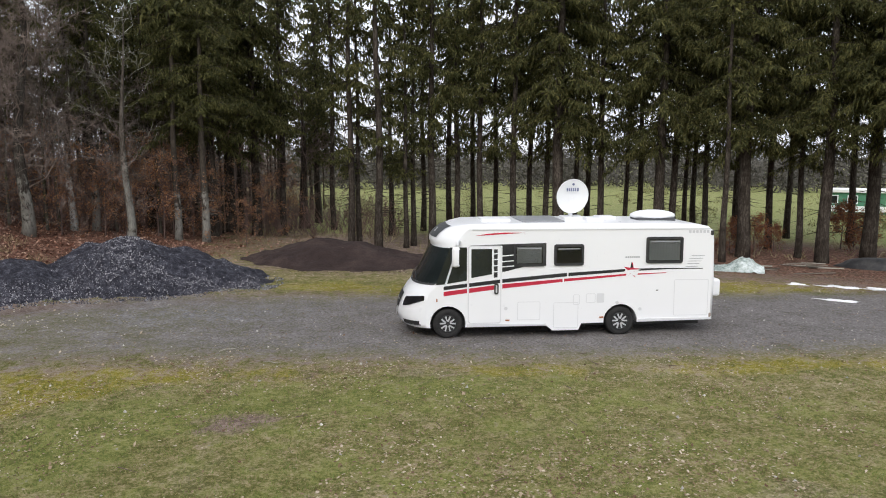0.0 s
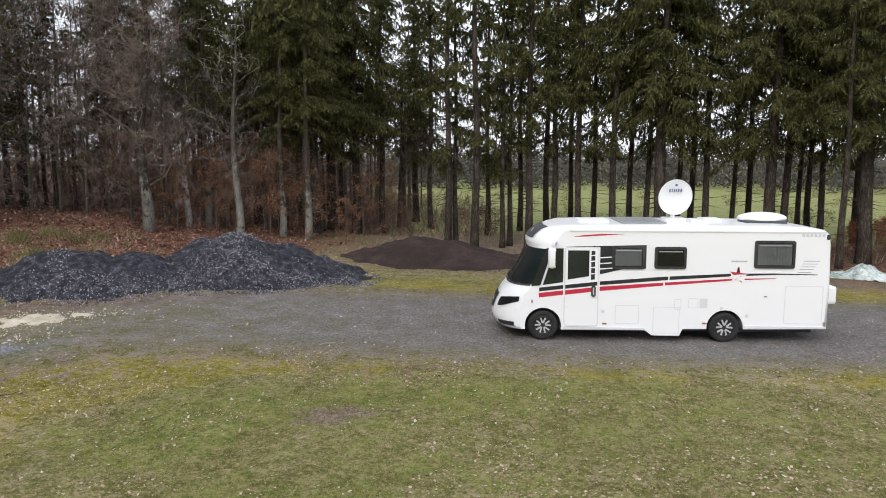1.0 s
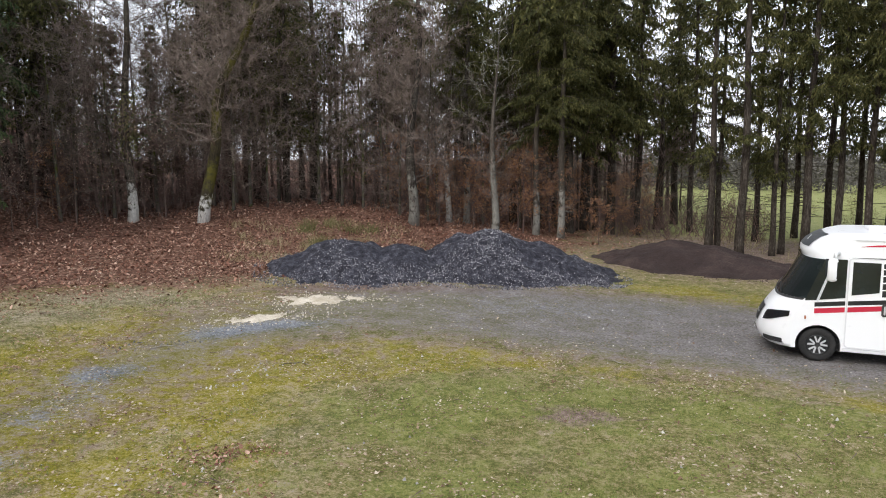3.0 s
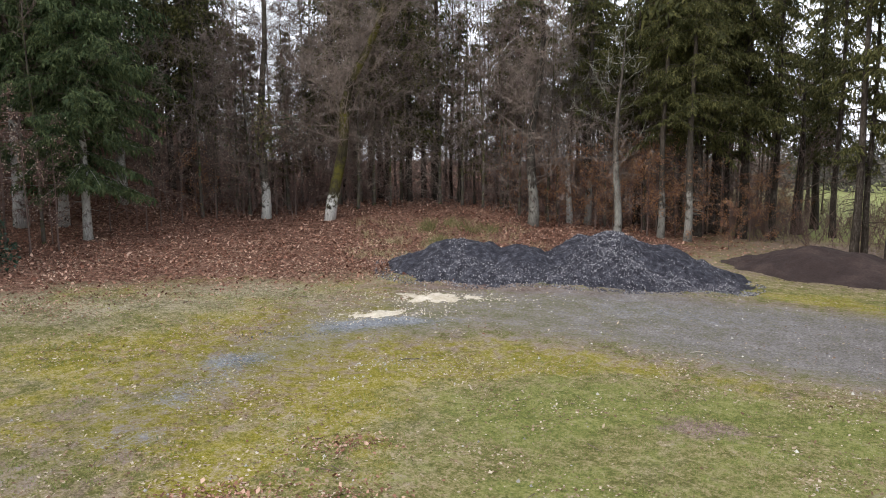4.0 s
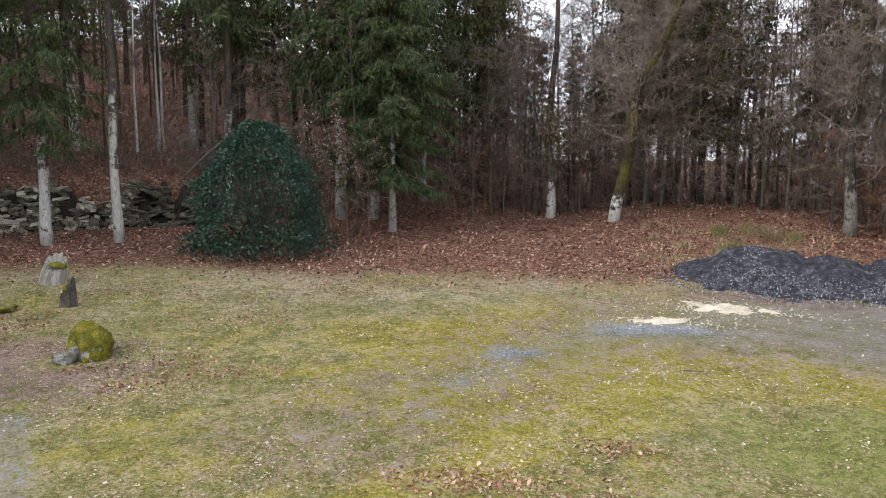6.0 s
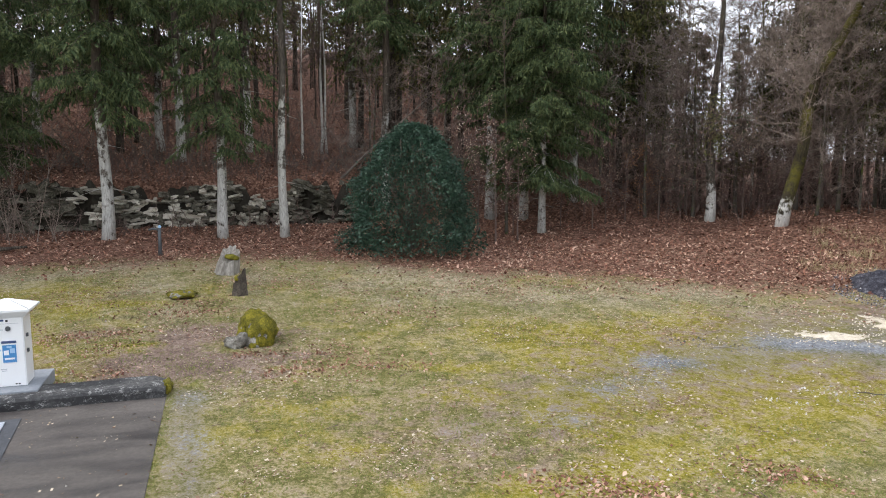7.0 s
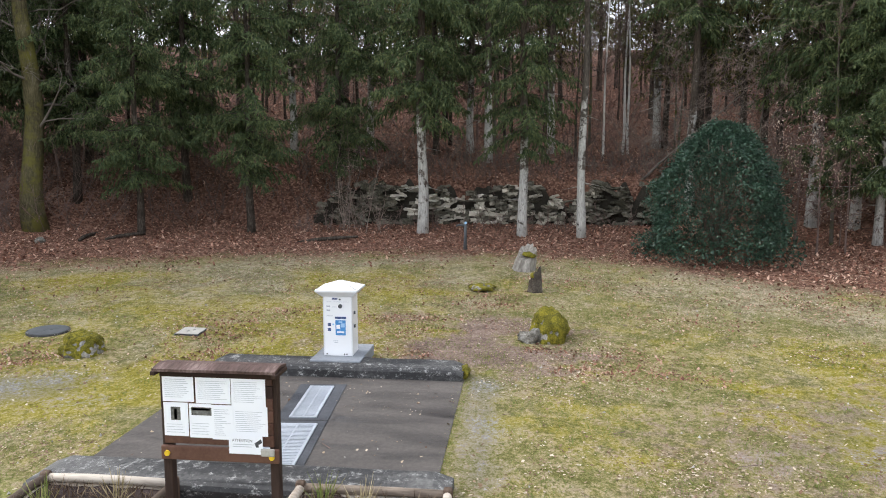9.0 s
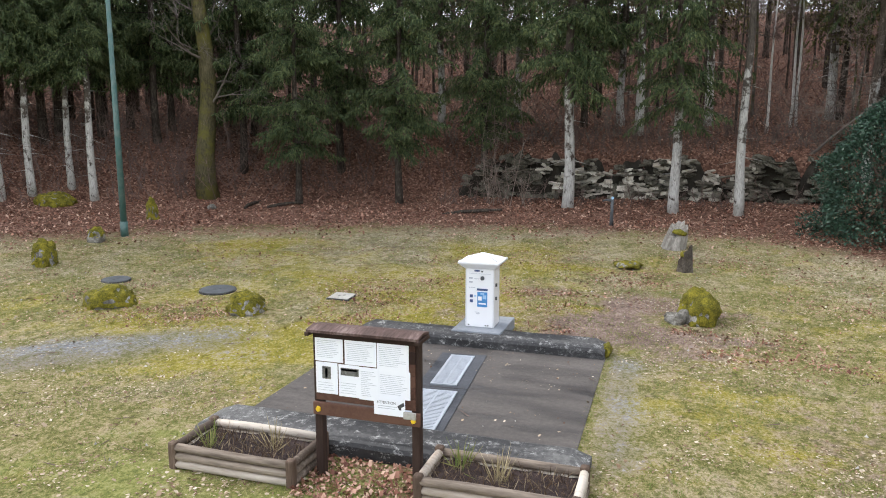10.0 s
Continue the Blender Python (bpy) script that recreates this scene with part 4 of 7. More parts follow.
# bearing, distance, trunk scale, which model
EDGE_ROW = [(7.4, 32.7, 1.0, 5), (6.8, 33.2, .8, 6), (5.2, 31.7, 1.1, 5), (3.0, 32.8, .75, 6), (2.4, 33.6, .8, 6), (0.9, 33.4, 1.1, 5), (-1.1, 35, 1, 0),
            (-3.0, 34.5, 1, 1), (-5.7, 33.5, 1.05, 2), (-8.3, 35, .95, 0), (-9.2, 33, 1.1, 3), (-10.6, 35.5, .9, 1), (-12.5, 34, 1, 2),
            (-14.5, 36, .8, 1), (-17.0, 33, 1.0, 3), (-18.0, 34.2, 1.05, 0), (-18.9, 37, .8, 1), (-20.3, 35, .9, 2)]
SECOND_ROW = [(-0.5, 39, 1.05, 0), (-4.2, 40, 1.0, 2), (-7, 38.5, 1.0, 1), (-11.5, 40, 1.05, 0), (-15.5, 39, 1.0, 2), (-19.5, 41, 1.0, 1), (-22.5, 40, 1.05, 2), (-26, 41, 1, 0), (-30, 40, 1.05, 2),
              (-36, 40, 1, 2), (4.2, 38.5, .9, 6), (1.6, 41, 1.0, 0), (8.8, 41.5, 1.0, 1), (-2.4, 42, 1.0, 2)]
EDGE_ROW_END = [(-21.7, 30.2, .8, 1), (-23.1, 32.1, 1.05, 3), (-24.8, 35.7, 1, 0), (-26.8, 33.1, .85, 2), (-28.4, 31.7, .95, 4), (-31.2, 33.5, 1.1, 4),
                (-34.5, 31, 1, 3), (-37, 33, 1, 0), (-40, 31, 1, 4), (16.8, 37.5, 1.2, 2), (15.9, 38.4, .9, 0), (18.6, 33.0, .85, 7), (20.6, 33.2, .8, 7), (26.2, 34.2, .85, 7)]
lichen_spruce = model(spruce("spruce_tree", 20, 5.4, 2.8, 0.2, 47, M["spruce_bark_lichen"], M["needles"], droop=0.6, low_thin=0.12, step=0.42, dense=5.5, stubs=60),
                      "spruce with pale lichened foot and dead side twigs", "spruce tree", TALL)
kinds = dark_spruces + heavy_spruces + thin_spruces + [lichen_spruce]
turn_rng = random.Random(3)
for az, d, s, k in EDGE_ROW + SECOND_ROW + EDGE_ROW_END:
    plant(kinds[k], az, d, turn_rng.uniform(0, 360), s)
plant(heavy_spruces[0], 18.0, 35.5, 40, 0.95)
plant(heavy_spruces[1], 14.8, 37, 100, 0.95)
plant(heavy_spruces[0], 22.2, 38.5, 210, 1.0)
plant(dark_spruces[1], 12.7, 37.8, 160, 1.0)
for az, d, s in [(20.6, 37.5, 1.0), (26.5, 45, .9), (31.8, 40, 1.0), (10.0, 46, .9)]:
    plant(heavy_spruces[int(d) % 2], az, d, turn_rng.uniform(0, 360), s)
SIDE_SPRUCES = [(122.6, 35.5, 1.0, 4), (126.4, 37.5, 1.0, 4), (131.4, 36.5, 1.05, 4), (135.2, 38.5, 1.05, 4), (139.4, 40, 1.05, 4), (77.0, 33, 1.05, 3), (92.6, 35.0, 1.1, 3), (87.6, 37, 1.1, 3), (79.6, 38, 1.1, 3), (96.8, 36.5, 1.0, 4), (97.9, 29.5, 1.15, 0), (89.8, 29.0, 1.0, 1), (64.5, 29.6, .95, 2), (66.0, 32.2, 1.2, 2), (68.6, 32.3, 1.3, 0), (111.4, 30.3, .95, 4),
                (119.4, 30.5, .85, 4), (104.5, 32.5, 1.0, 4), (116, 33.5, 1.05, 4), (123.5, 33.5, 1.0, 4), (128.5, 36, 1, 4), (94, 37, 1.0, 0), (102, 38, 1.0, 1),
                (108, 37, 1, 0), (62, 33.5, 1.05, 1), (137, 35, 1.1, 4), (141.5, 34.5, 1.1, 4), (133.3, 35.5, 1.05, 4), (146, 34.5, 1.1, 2), (129.6, 35, 1.0, 4)]
high_spruce = model(spruce("spruce_tree", 21, 6.6, 2.6, 0.19, 45, M["spruce_bark_pale"], M["needles_blue"], droop=0.7, low_thin=0.05, step=0.4, dense=5.5, stubs=36, gaps=0.36),
                    "tall spruce with long bare pale trunk and high branches", "spruce tree", "spruces along the wood's edge")
full_dark = model(spruce("spruce_tree", 18, 2.6, 3.2, 0.17, 52, M["spruce_bark"], M["needles_blue"], droop=0.52, low_thin=0.0, step=0.38, dense=6.0, gaps=0.3),
                  "bushy spruce with dark trunk and low sweeping branches", "spruce tree", "spruces along the wood's edge")
birch_like = model(spruce("spruce_tree", 20, 6.4, 2.7, 0.2, 46, M["birch_trunk"], M["needles_blue"], droop=0.7, low_thin=0.0, step=0.36, dense=5.5, stubs=20),
                   "spruce with mottled white trunk and dark high crown", "spruce tree", "spruces along the wood's edge")
for az, d, s_ in ((139.9, 32.4, .85), (138.0, 32.6, .78), (135.5, 32.9, .72), (134.1, 32.2, .8), (142.5, 33, .85)):
    plant(birch_like, az, d, az * 7, s_)
mast_spruce = model(spruce("spruce_tree", 21, 9.2, 2.4, 0.18, 48, M["birch_trunk"], M["needles_blue"], droop=0.7, low_thin=0.05, step=0.4, dense=5.5, stubs=34),
                    "tall spruce with long mottled white trunk", "spruce tree", "spruces along the wood's edge")
plant(mast_spruce, 85.1, 28.9, 30)
side_kinds = pale_spruces + [full_spruce, high_spruce, full_dark]
for az, d, s, k in SIDE_SPRUCES:
    plant(side_kinds[k], az, d, turn_rng.uniform(0, 360), s)
DEEP = [(76.5, 74), (79.5, 86), (87, 92), (91, 88), (95, 90), (99, 84), (103, 90), (107, 82), (111, 86), (115, 78), (119, 84), (124, 76), (72, 76), (68, 80), (64, 74), (93, 98), (101, 98), (88.5, 58), (97, 56), (110, 72), (91, 70), (95, 68), (98, 72), (93, 60), (88, 72), (85, 66), (101, 66), (135, 52), (139, 54), (143, 46), (146, 44), (141, 60), (132, 62), (137, 66), (128, 66), (123, 56), (145, 54), (38.2, 36.5), (40.6, 36), (42.8, 38), (46.6, 37), (44.6, 41), (57.2, 35.5), (55.6, 38.5), (73.5, 36), (76.5, 36.5), (79, 38), (71, 35), (84, 75), (88, 80), (93, 80), (97, 76), (101, 74), (104, 80), (77, 60), (82, 80), (44.8, 37.5), (46.3, 46), (57.6, 37), (59.6, 36.5), (56.0, 43), (72, 38), (76, 41), (60, 39), (57, 42), (80, 46), (87, 47), (92, 52), (98, 46), (106, 45), (112, 42), (118, 41), (124, 41), (130, 42), (134, 38),
        (138, 41), (142, 38), (114, 50), (126, 50), (136, 48), (43.5, 40), (41, 44), (39.3, 39), 
        (45, 50), (30, 52), (27, 50), (24.5, 47), (66, 47), (69, 52), (22, 45), (20, 50), (13, 52), (10.5, 58), (16, 56), (63, 56), (88, 42), (96, 42), (104, 52), (90, 64), (78, 64), (109, 60), (120, 60), (82, 52), (86, 68), (94, 70), (99, 66), (74, 50), (70, 60), (106, 68), (114, 64), (136, 35.5), (140, 36.5), (133, 37), (144, 35.5), (138.3, 39), (147, 37), (131, 40), (80, 72), (90, 76), (130, 58), (67, 66), (75, 56), (84, 58), (100, 58)]
for i, (az, d) in enumerate(DEEP):
    plant(back_spruces[i % 2], az, d, turn_rng.uniform(0, 360), turn_rng.uniform(0.85, 1.2))

# low spruces under the gap in the canopy
for az, d, s in [(40.4, 34.6, .8), (42.2, 35.6, .9), (35.2, 34.8, .42), (36.4, 35.4, .5), (58.6, 35.5, .9), (33.4, 38, .55), (48.6, 40, .46), (50.4, 38, .42), (52.6, 37, .45), (54.2, 39, .5), (53.2, 43, .52), (50, 45, .55), (48, 47, .55)]:
    plant(back_spruces[int(d) % 2], az, d, turn_rng.uniform(0, 360), s)

# leafless trees of the wood
WOOD = "leafless trees at the wood's edge"
oak = model(bare_tree("bare_tree", 15, 0.23, 70, M["lichen_bark"], M["twig_pale"], (0.02, 0), 30, 1.6, 3.6, 2, crook=0.65, kids=(4, 7), fine=10, sway=0.2),
            "gnarled leafless oak with grey lichen on its limbs", "leafless tree", WOOD)
ash = model(bare_tree("bare_tree", 16, 0.21, 71, M["white_foot"], M["twig"], (0, 0.01), 40, 1.5, 3.2, 2, kids=(3, 5), leaves=900, leaf_mat=M["ivy_leaf"], leaf_top=4.5, sway=0.12),
            "leafless tree with whitewashed foot and ivy", "leafless tree", WOOD)
iv = np.random.default_rng(72)
ia, iz = iv.uniform(0, 6.283, 900), 2.4 + 3.2 * iv.beta(2, 2, 900)
ir = 0.24 * (1 - iz / 16) + np.abs(iv.normal(0, 0.13, 900))
quads("ivy", sprays(np.stack([np.cos(ia) * ir, np.sin(ia) * ir, iz], -1), iv.normal(0, 1, (900, 3)), iv.uniform(0.07, 0.14, 900), iv.uniform(0.03, 0.05, 900)), M["field_shrub"], ash, "dull green ivy")
leaning = model(bare_tree("bare_tree", 15, 0.22, 72, M["mossy_white_foot"], M["twig_pale"], (0, 0), 60, 2.8, 3.3, 2, kids=(3, 5), fine=11, up=0.03, crook=0.5,
                          bends=[(0, 0, .27), (.2, 1.2, .24), (.65, 2.9, .22), (.75, 5.5, .2), (1.65, 7.0, .16), (2.5, 8.9, .12), (3.5, 12, .07), (4.1, 15, .02)]),
                "leaning leafless tree with mossy trunk and white foot", "leafless tree", WOOD)
pole_tree = model(bare_tree("bare_tree", 14, 0.085, 73, M["spruce_bark"], M["twig_red"], (0.01, 0), 26, 0.6, 2.7, 1, kids=(3, 5), fine=8),
                  "slender leafless tree with fine reddish twigs", "leafless tree", WOOD)
pole_tree_b = model(bare_tree("bare_tree", 13, 0.075, 74, M["oak_bark"], M["twig"], (-0.02, 0.01), 25, 0.4, 3.0, 1, kids=(3, 5), fine=8),
                    "slender leafless tree with grey bark", "leafless tree", WOOD)
pole_far = model(bare_tree("bare_tree", 14, 0.085, 83, M["spruce_bark"], M["twig_red"], (0.01, 0), 13, 0.8, 2.9, 1, kids=(3, 5), fine=4),
                 "slender leafless tree deep in the wood", "leafless tree", WOOD)
birch = model(bare_tree("birch_tree", 14, 0.078, 75, M["birch_bark"], M["twig"], (0.015, 0), 18, 4.5, 1.8, 2),
              "slim white-barked birch without leaves", "birch tree", WOOD)
lichen_trunk = model(bare_tree("bare_tree", 16, 0.2, 76, M["spruce_bark_pale"], M["twig_grey"], (0.0, 0), 24, 3.4, 2.4, 2, crook=0.7, sway=0.14),
                     "tree with pale lichened trunk above the gravel heap", "leafless tree", WOOD)
spread = model(bare_tree("bare_tree", 10, 0.09, 81, M["oak_bark"], M["twig_pale"], (0.03, 0.02), 42, 0.7, 3.1, 1, kids=(4, 7), fine=12, up=0.04, crook=0.25),
               "low leafless beech with tiers of fine grey twigs", "leafless tree", WOOD)
for az, d, s_ in [(56.5, 32.8, .8), (54, 34.5, 1.0), (50, 34.5, 1.0), (46, 34, 1.05), (43.3, 33.5, .95), (40.5, 35, 1.05), (36.5, 36, 1.0), (33, 34.5, .95), (28.5, 34, .8),
                  (48.3, 38, 1.2), (38.5, 39, 1.2), (44.6, 32.6, .8), (38.0, 34, .9), (31.6, 33.2, .7), (53.0, 33.4, .85), (29.4, 36.5, 1.0), (24.8, 34.5, .7), (21.8, 35, .75), (60, 33.5, .75), (26, 38, .9), (78, 33.5, .8), (72.5, 32.5, .8), (104, 34.5, .8)]:
    plant(spread, az, d, turn_rng.uniform(0, 360), s_)
beech_young = model(bare_tree("young_beech", 5.5, 0.05, 77, M["twig"], M["twig_red"], (0.02, 0), 18, 0.5, 1.7, 1, leaves=1500, leaf_mat=M["beech_leaf"], up=0.05),
                    "young beech still holding orange-brown leaves", "young beech", "young beeches in the wood")
beech_pale = model(bare_tree("young_beech", 6, 0.05, 78, M["twig"], M["twig_red"], (0.02, 0), 16, 1.0, 1.4, 1, leaves=250, leaf_mat=M["pale_leaf"], up=0.1),
                   "young beech with a few pale dry leaves", "young beech", "young beeches in the wood")
red_shrub = model(bare_tree("red_shrub", 2.2, 0.04, 79, M["twig"], M["twig_red"], (0, 0), 14, 0.2, 1.5, 1, leaves=2600, leaf_mat=M["red_leaf"], up=0.1),
                  "shrub with rust-red leaves beside the spruces", "shrub", "rusty shrubs beside the field")

plant(oak, 30.5, 31.9, 30)
snag = model(bare_tree("bare_tree", 9.5, 0.175, 91, M["lichen_snag"], M["twig_lichen"], (0.0, 0), 15, 4.6, 2.9, 1, crook=1.1, kids=(2, 4), fine=5, up=0.12, sway=0.1),
             "dying tree with lichen-crusted trunk and crooked limbs", "leafless tree", WOOD)
plant(snag, 23.9, 31.2, 75)
fallen = model(bare_tree("bare_tree", 7.2, 0.055, 92, M["twig_grey"], M["twig_grey"], (0, 0), 22, 0.6, 1.7, 1, crook=0.3, up=0.05, fine=6),
               "dead sapling leaning over the holly bush", "leafless tree", WOOD)
dead = plant(fallen, 80.5, 32.6, 0)
dead.matrix_world = Matrix.Translation(polar(80.5, 32.6)) @ pose(0, 0, 0, 0, 0, 78) @ pose(0, 0, 0, 0, 47, 0)
plant(lichen_trunk, 27.6, 34.0, 130, 0.75)
plant(ash, 51.8, 32.6, 20)
plant(leaning, 46.9, 31.0, 46.9)
plant(birch, 49.0, 40, 70, .9)
for az, d, s in [(83.6, 35.4, .8), (82.1, 36.5, .9), (81.7, 36.6, .85)]:
    plant(birch, az, d, turn_rng.uniform(0, 360), s)
retire(fallen, snag, birch_like, mast_spruce)
mossy_oak = model(bare_tree("bare_tree", 21, 0.44, 84, M["mossy_bark"], M["twig_grey"], (0.01, 0), 26, 3.2, 4.2, 2, crook=0.6, sway=0.15),
                  "thick mossy old tree at the wood's edge", "leafless tree", WOOD)
plant(mossy_oak, 126.2, 32.2, 110)
plant(pole_tree_b, 67.3, 29.2, 60, .9)
stunted = model(bare_tree("bare_tree", 9, 0.3, 80, M["spruce_bark"], M["twig"], (0, 0), 16, 0.8, 3.2, 2), "dark stunted tree with spreading bare limbs", "leafless tree", WOOD)
plant(stunted, 11.1, 42.0, 0)
for az, d, s in [(15.6, 32.2, .4), (26.8, 33.6, .7), (22.0, 33.8, .75), (25.0, 35.5, .8), (19.5, 35, .8), (57, 33, .6), (29, 36.5, .9), (17.5, 36, .7), (31.5, 34, .7), (18.6, 33.4, .6), (21.6, 33, .7), (28.4, 32.8, .6), (25.6, 33, .6), (30.4, 34.5, .8), (20.9, 34.6, .9), (23.5, 36, .8), (24.2, 33.4, .5), (27.6, 35, .7), (14.2, 36, .6), (12.6, 38, .7), (33.5, 36.5, .8)]:
    plant(beech_young, az, d, turn_rng.uniform(0, 360), s)
for az, d, s in [(69.6, 28.2, .9), (70.9, 28.6, .85), (68.2, 27.4, .8), (66.4, 27.8, .75), (60.5, 30.5, .7), (66.8, 29, .5), (55.5, 32.5, .7), (58, 32, .6), (49.5, 33, .7), (51, 33.4, .8), (53.5, 33.6, .9), (48, 34, .7), (59.5, 31.5, .5), (63, 30.8, .6), (104, 31.5, .5), (93.5, 40, 1.2)]:
    plant(beech_pale, az, d, turn_rng.uniform(0, 360), s)
for az, d, s in [(-22.2, 33.2, .62), (-23.9, 33.0, .7), (-25.2, 34.5, .5), (-29.5, 37, .8), (-30.3, 38, .85)]:
    plant(red_shrub, az, d, turn_rng.uniform(0, 360), s)
wood_rng = random.Random(11)
for i in range(200):
    az = wood_rng.uniform(9, 62) if i < 110 else wood_rng.uniform(62, 142)
    d = wood_rng.uniform(35, 62) if az > 34 or az < 14 else wood_rng.uniform(36.5, 62)
    if az < 16:
        d += 12
    plant(pole_far if d > 45 else (pole_tree, pole_tree_b, pole_tree)[i % 3], az, d, wood_rng.uniform(0, 360), wood_rng.uniform(0.7, 1.25))
for b in (29.3, 32.5, 34.5, 36.2, 42.0, 44.3, 53.6, 55.5):
    plant(pole_tree_b, b, wood_rng.uniform(32.5, 35), wood_rng.uniform(0, 360), wood_rng.uniform(0.6, 0.9))


def brush(name, spots, tall, mat, label, twigs=10, seed=5, splay=0.9):
    """Thickets of thin bare stems, joined."""
    rng = np.random.default_rng(seed)
    h = Heap()
    for p, s in spots:
        a = rng.uniform(0, 6.283)
        k = rng.uniform(0.16, 1.0) * splay
        d = Vector((math.cos(a) * k, math.sin(a) * k, 1)).normalized()
        L = tall * s * rng.uniform(0.6, 1.2)
        b = Vector((math.cos(a + 1), math.sin(a + 1), 0)) * 0.12 * L
        h.tube([p, p + d * L * 0.5 + b, p + d * L], [0.016, 0.012, 0.005], 3, False)
        for _ in range(twigs):
            u = rng.uniform(0.15, 0.95)
            h.spike(p + d * L * u + b * (1 - abs(2 * u - 1)), Vector(rng.normal(0, 0.5, 3)) + Vector((0, 0, 0.3)), L * rng.uniform(0.2, 0.45), 0.009)
    return tagged(h.make(name, mat, smooth=False), label, "brushwood", kind="stuff")


def thicket(n, a0, a1, d0, d1, seed):
    rng = random.Random(seed)
    return [(polar(rng.uniform(a0, a1), rng.uniform(d0, d1), -0.03), 0.3 + 1.3 * rng.random() ** 1.8) for _ in range(n)]


brush("brushwood", thicket(800, 24, 62, 32.5, 52, 1) + thicket(500, 10, 28, 36, 58, 2), 2.6, M["twig"], "grey bare undergrowth in the wood")
brush("brushwood", thicket(330, 42, 61, 33, 42, 12) + thicket(240, 12, 36, 37, 50, 13), 3.6, M["twig_red"], "tall reddish-brown bare saplings in the wood", twigs=14, seed=15)
brush("brushwood", thicket(1700, 56, 142, 31.8, 60, 3), 2.2, M["twig_red"], "reddish bare undergrowth and saplings on the slope", seed=6)
brush("brushwood", thicket(620, 3.5, 16, 36.5, 54, 16), 1.5, M["twig_red"], "brown thicket between the spruces and the pasture", seed=17)
brush("brushwood", thicket(420, -36, 8, 32.0, 40, 5), 0.45, M["dry_grass"], "low dry stems under the spruces", seed=7)

brush("brushwood", thicket(520, 112, 143, 31.6, 37, 18), 2.3, M["twig"], "dark bare undergrowth under the spruces", twigs=14, seed=19)
brush("brushwood", thicket(15, 100.6, 104.6, 29.4, 31.0, 4), 4.4, M["twig_pale"], "clump of pale bare saplings before the old wall", twigs=16, seed=8, splay=0.22)
brush("brushwood", thicket(120, 79, 108, 29.8, 31.3, 24), 0.9, M["twig"], "dry brambles at the foot of the old wall", twigs=12, seed=25)
brush("brushwood", thicket(1000, 62, 142, 42, 84, 36), 3.4, M["twig_red"], "brown bare saplings high on the wooded slope", twigs=12, seed=37)
brush("brushwood", thicket(460, 79, 108, 32.3, 35.5, 46), 0.85, M["twig"], "dark brambles along the top of the old wall", twigs=14, seed=47)
brush("brushwood", thicket(240, 79, 112, 33.2, 40, 26), 1.6, M["twig_grey"], "grey bare brambles on the slope above the wall", twigs=14, seed=27)

# holly bush
def holly():
    bush = new("holly_bush")
    rng = np.random.default_rng(9)
    h = Heap()
    for k in range(14):
        a = k * 2.4
        t = Vector((math.cos(a) * 1.3, math.sin(a) * 1.3, rng.uniform(2.0, 4.2)))
        h.tube([Vector((0, 0, -0.1)), t * 0.5 + Vector((0, 0, 0.3)), t], [0.06, 0.04, 0.01], 5)
    h.make("framework", M["twig"], bush)
    n = 34000
    u = rng.uniform(0.0, 1.0, n) ** 0.85
    z = 4.55 * u
    prof = np.interp(u, [0, .06, .18, .34, .5, .64, .76, .86, .94, 1.0], [1.75, 2.0, 2.12, 2.1, 1.96, 1.72, 1.4, 1.02, .58, .12])
    a = rng.uniform(0, 6.283, n)
    lump = np.array([0.30 * noise.noise(Vector((math.cos(p) * 2.0, math.sin(p) * 2.0, q * 1.1))) + 0.22 * noise.noise(Vector((math.cos(p) * 5, math.sin(p) * 5, q * 2.6 + 7))) for p, q in zip(a, z)])
    rr = prof * (1 + lump) * (1 - np.abs(rng.normal(0, 0.10, n))) + rng.normal(0, 0.06, n) + np.where(rng.uniform(0, 1, n) < 0.05, rng.uniform(0, 0.3, n), 0)
    c = np.stack([np.cos(a) * rr, np.sin(a) * rr, z + 0.5 * lump + 0.05], -1)
    d = np.stack([np.cos(a), np.sin(a), rng.normal(-0.2, 0.7, n)], -1) + rng.normal(0, 0.7, (n, 3))
    quads("foliage", sprays(c, d, rng.uniform(0.07, 0.14, n), rng.uniform(0.02, 0.034, n)), M["holly_leaf"], bush)
    m = 1400
    a, z = rng.uniform(0, 6.283, m), rng.uniform(0, 0.7, m)
    rr = 2.4 + rng.uniform(-0.6, 0.5, m)
    c = np.stack([np.cos(a) * rr, np.sin(a) * rr, z], -1)
    quads("skirt", sprays(c, rng.normal(0, 1, (m, 3)), np.full(m, 0.13), np.full(m, 0.035)), M["holly_leaf"], bush)
    bush.matrix_world = Matrix.Translation(polar(75.0, 26.3))
    return tagged(bush, "large dense dark green holly bush at the lawn's edge", "holly bush")


holly()

# far field: scattered bushes and a distant line of woods
def clump(h_leaf, c, w, t, rng, n):
    q = rng.normal(0, 1, (n, 3))
    q = q / np.linalg.norm(q, axis=1)[:, None] * rng.uniform(0.6, 1.0, (n, 1))
    p = np.array(c) + q * np.array([w, w, t]) + np.array([0, 0, t * 0.8])
    h_leaf.append(sprays(p, rng.normal(0, 1, (n, 3)), rng.uniform(0.15, 0.4, n), rng.uniform(0.02, 0.05, n)))


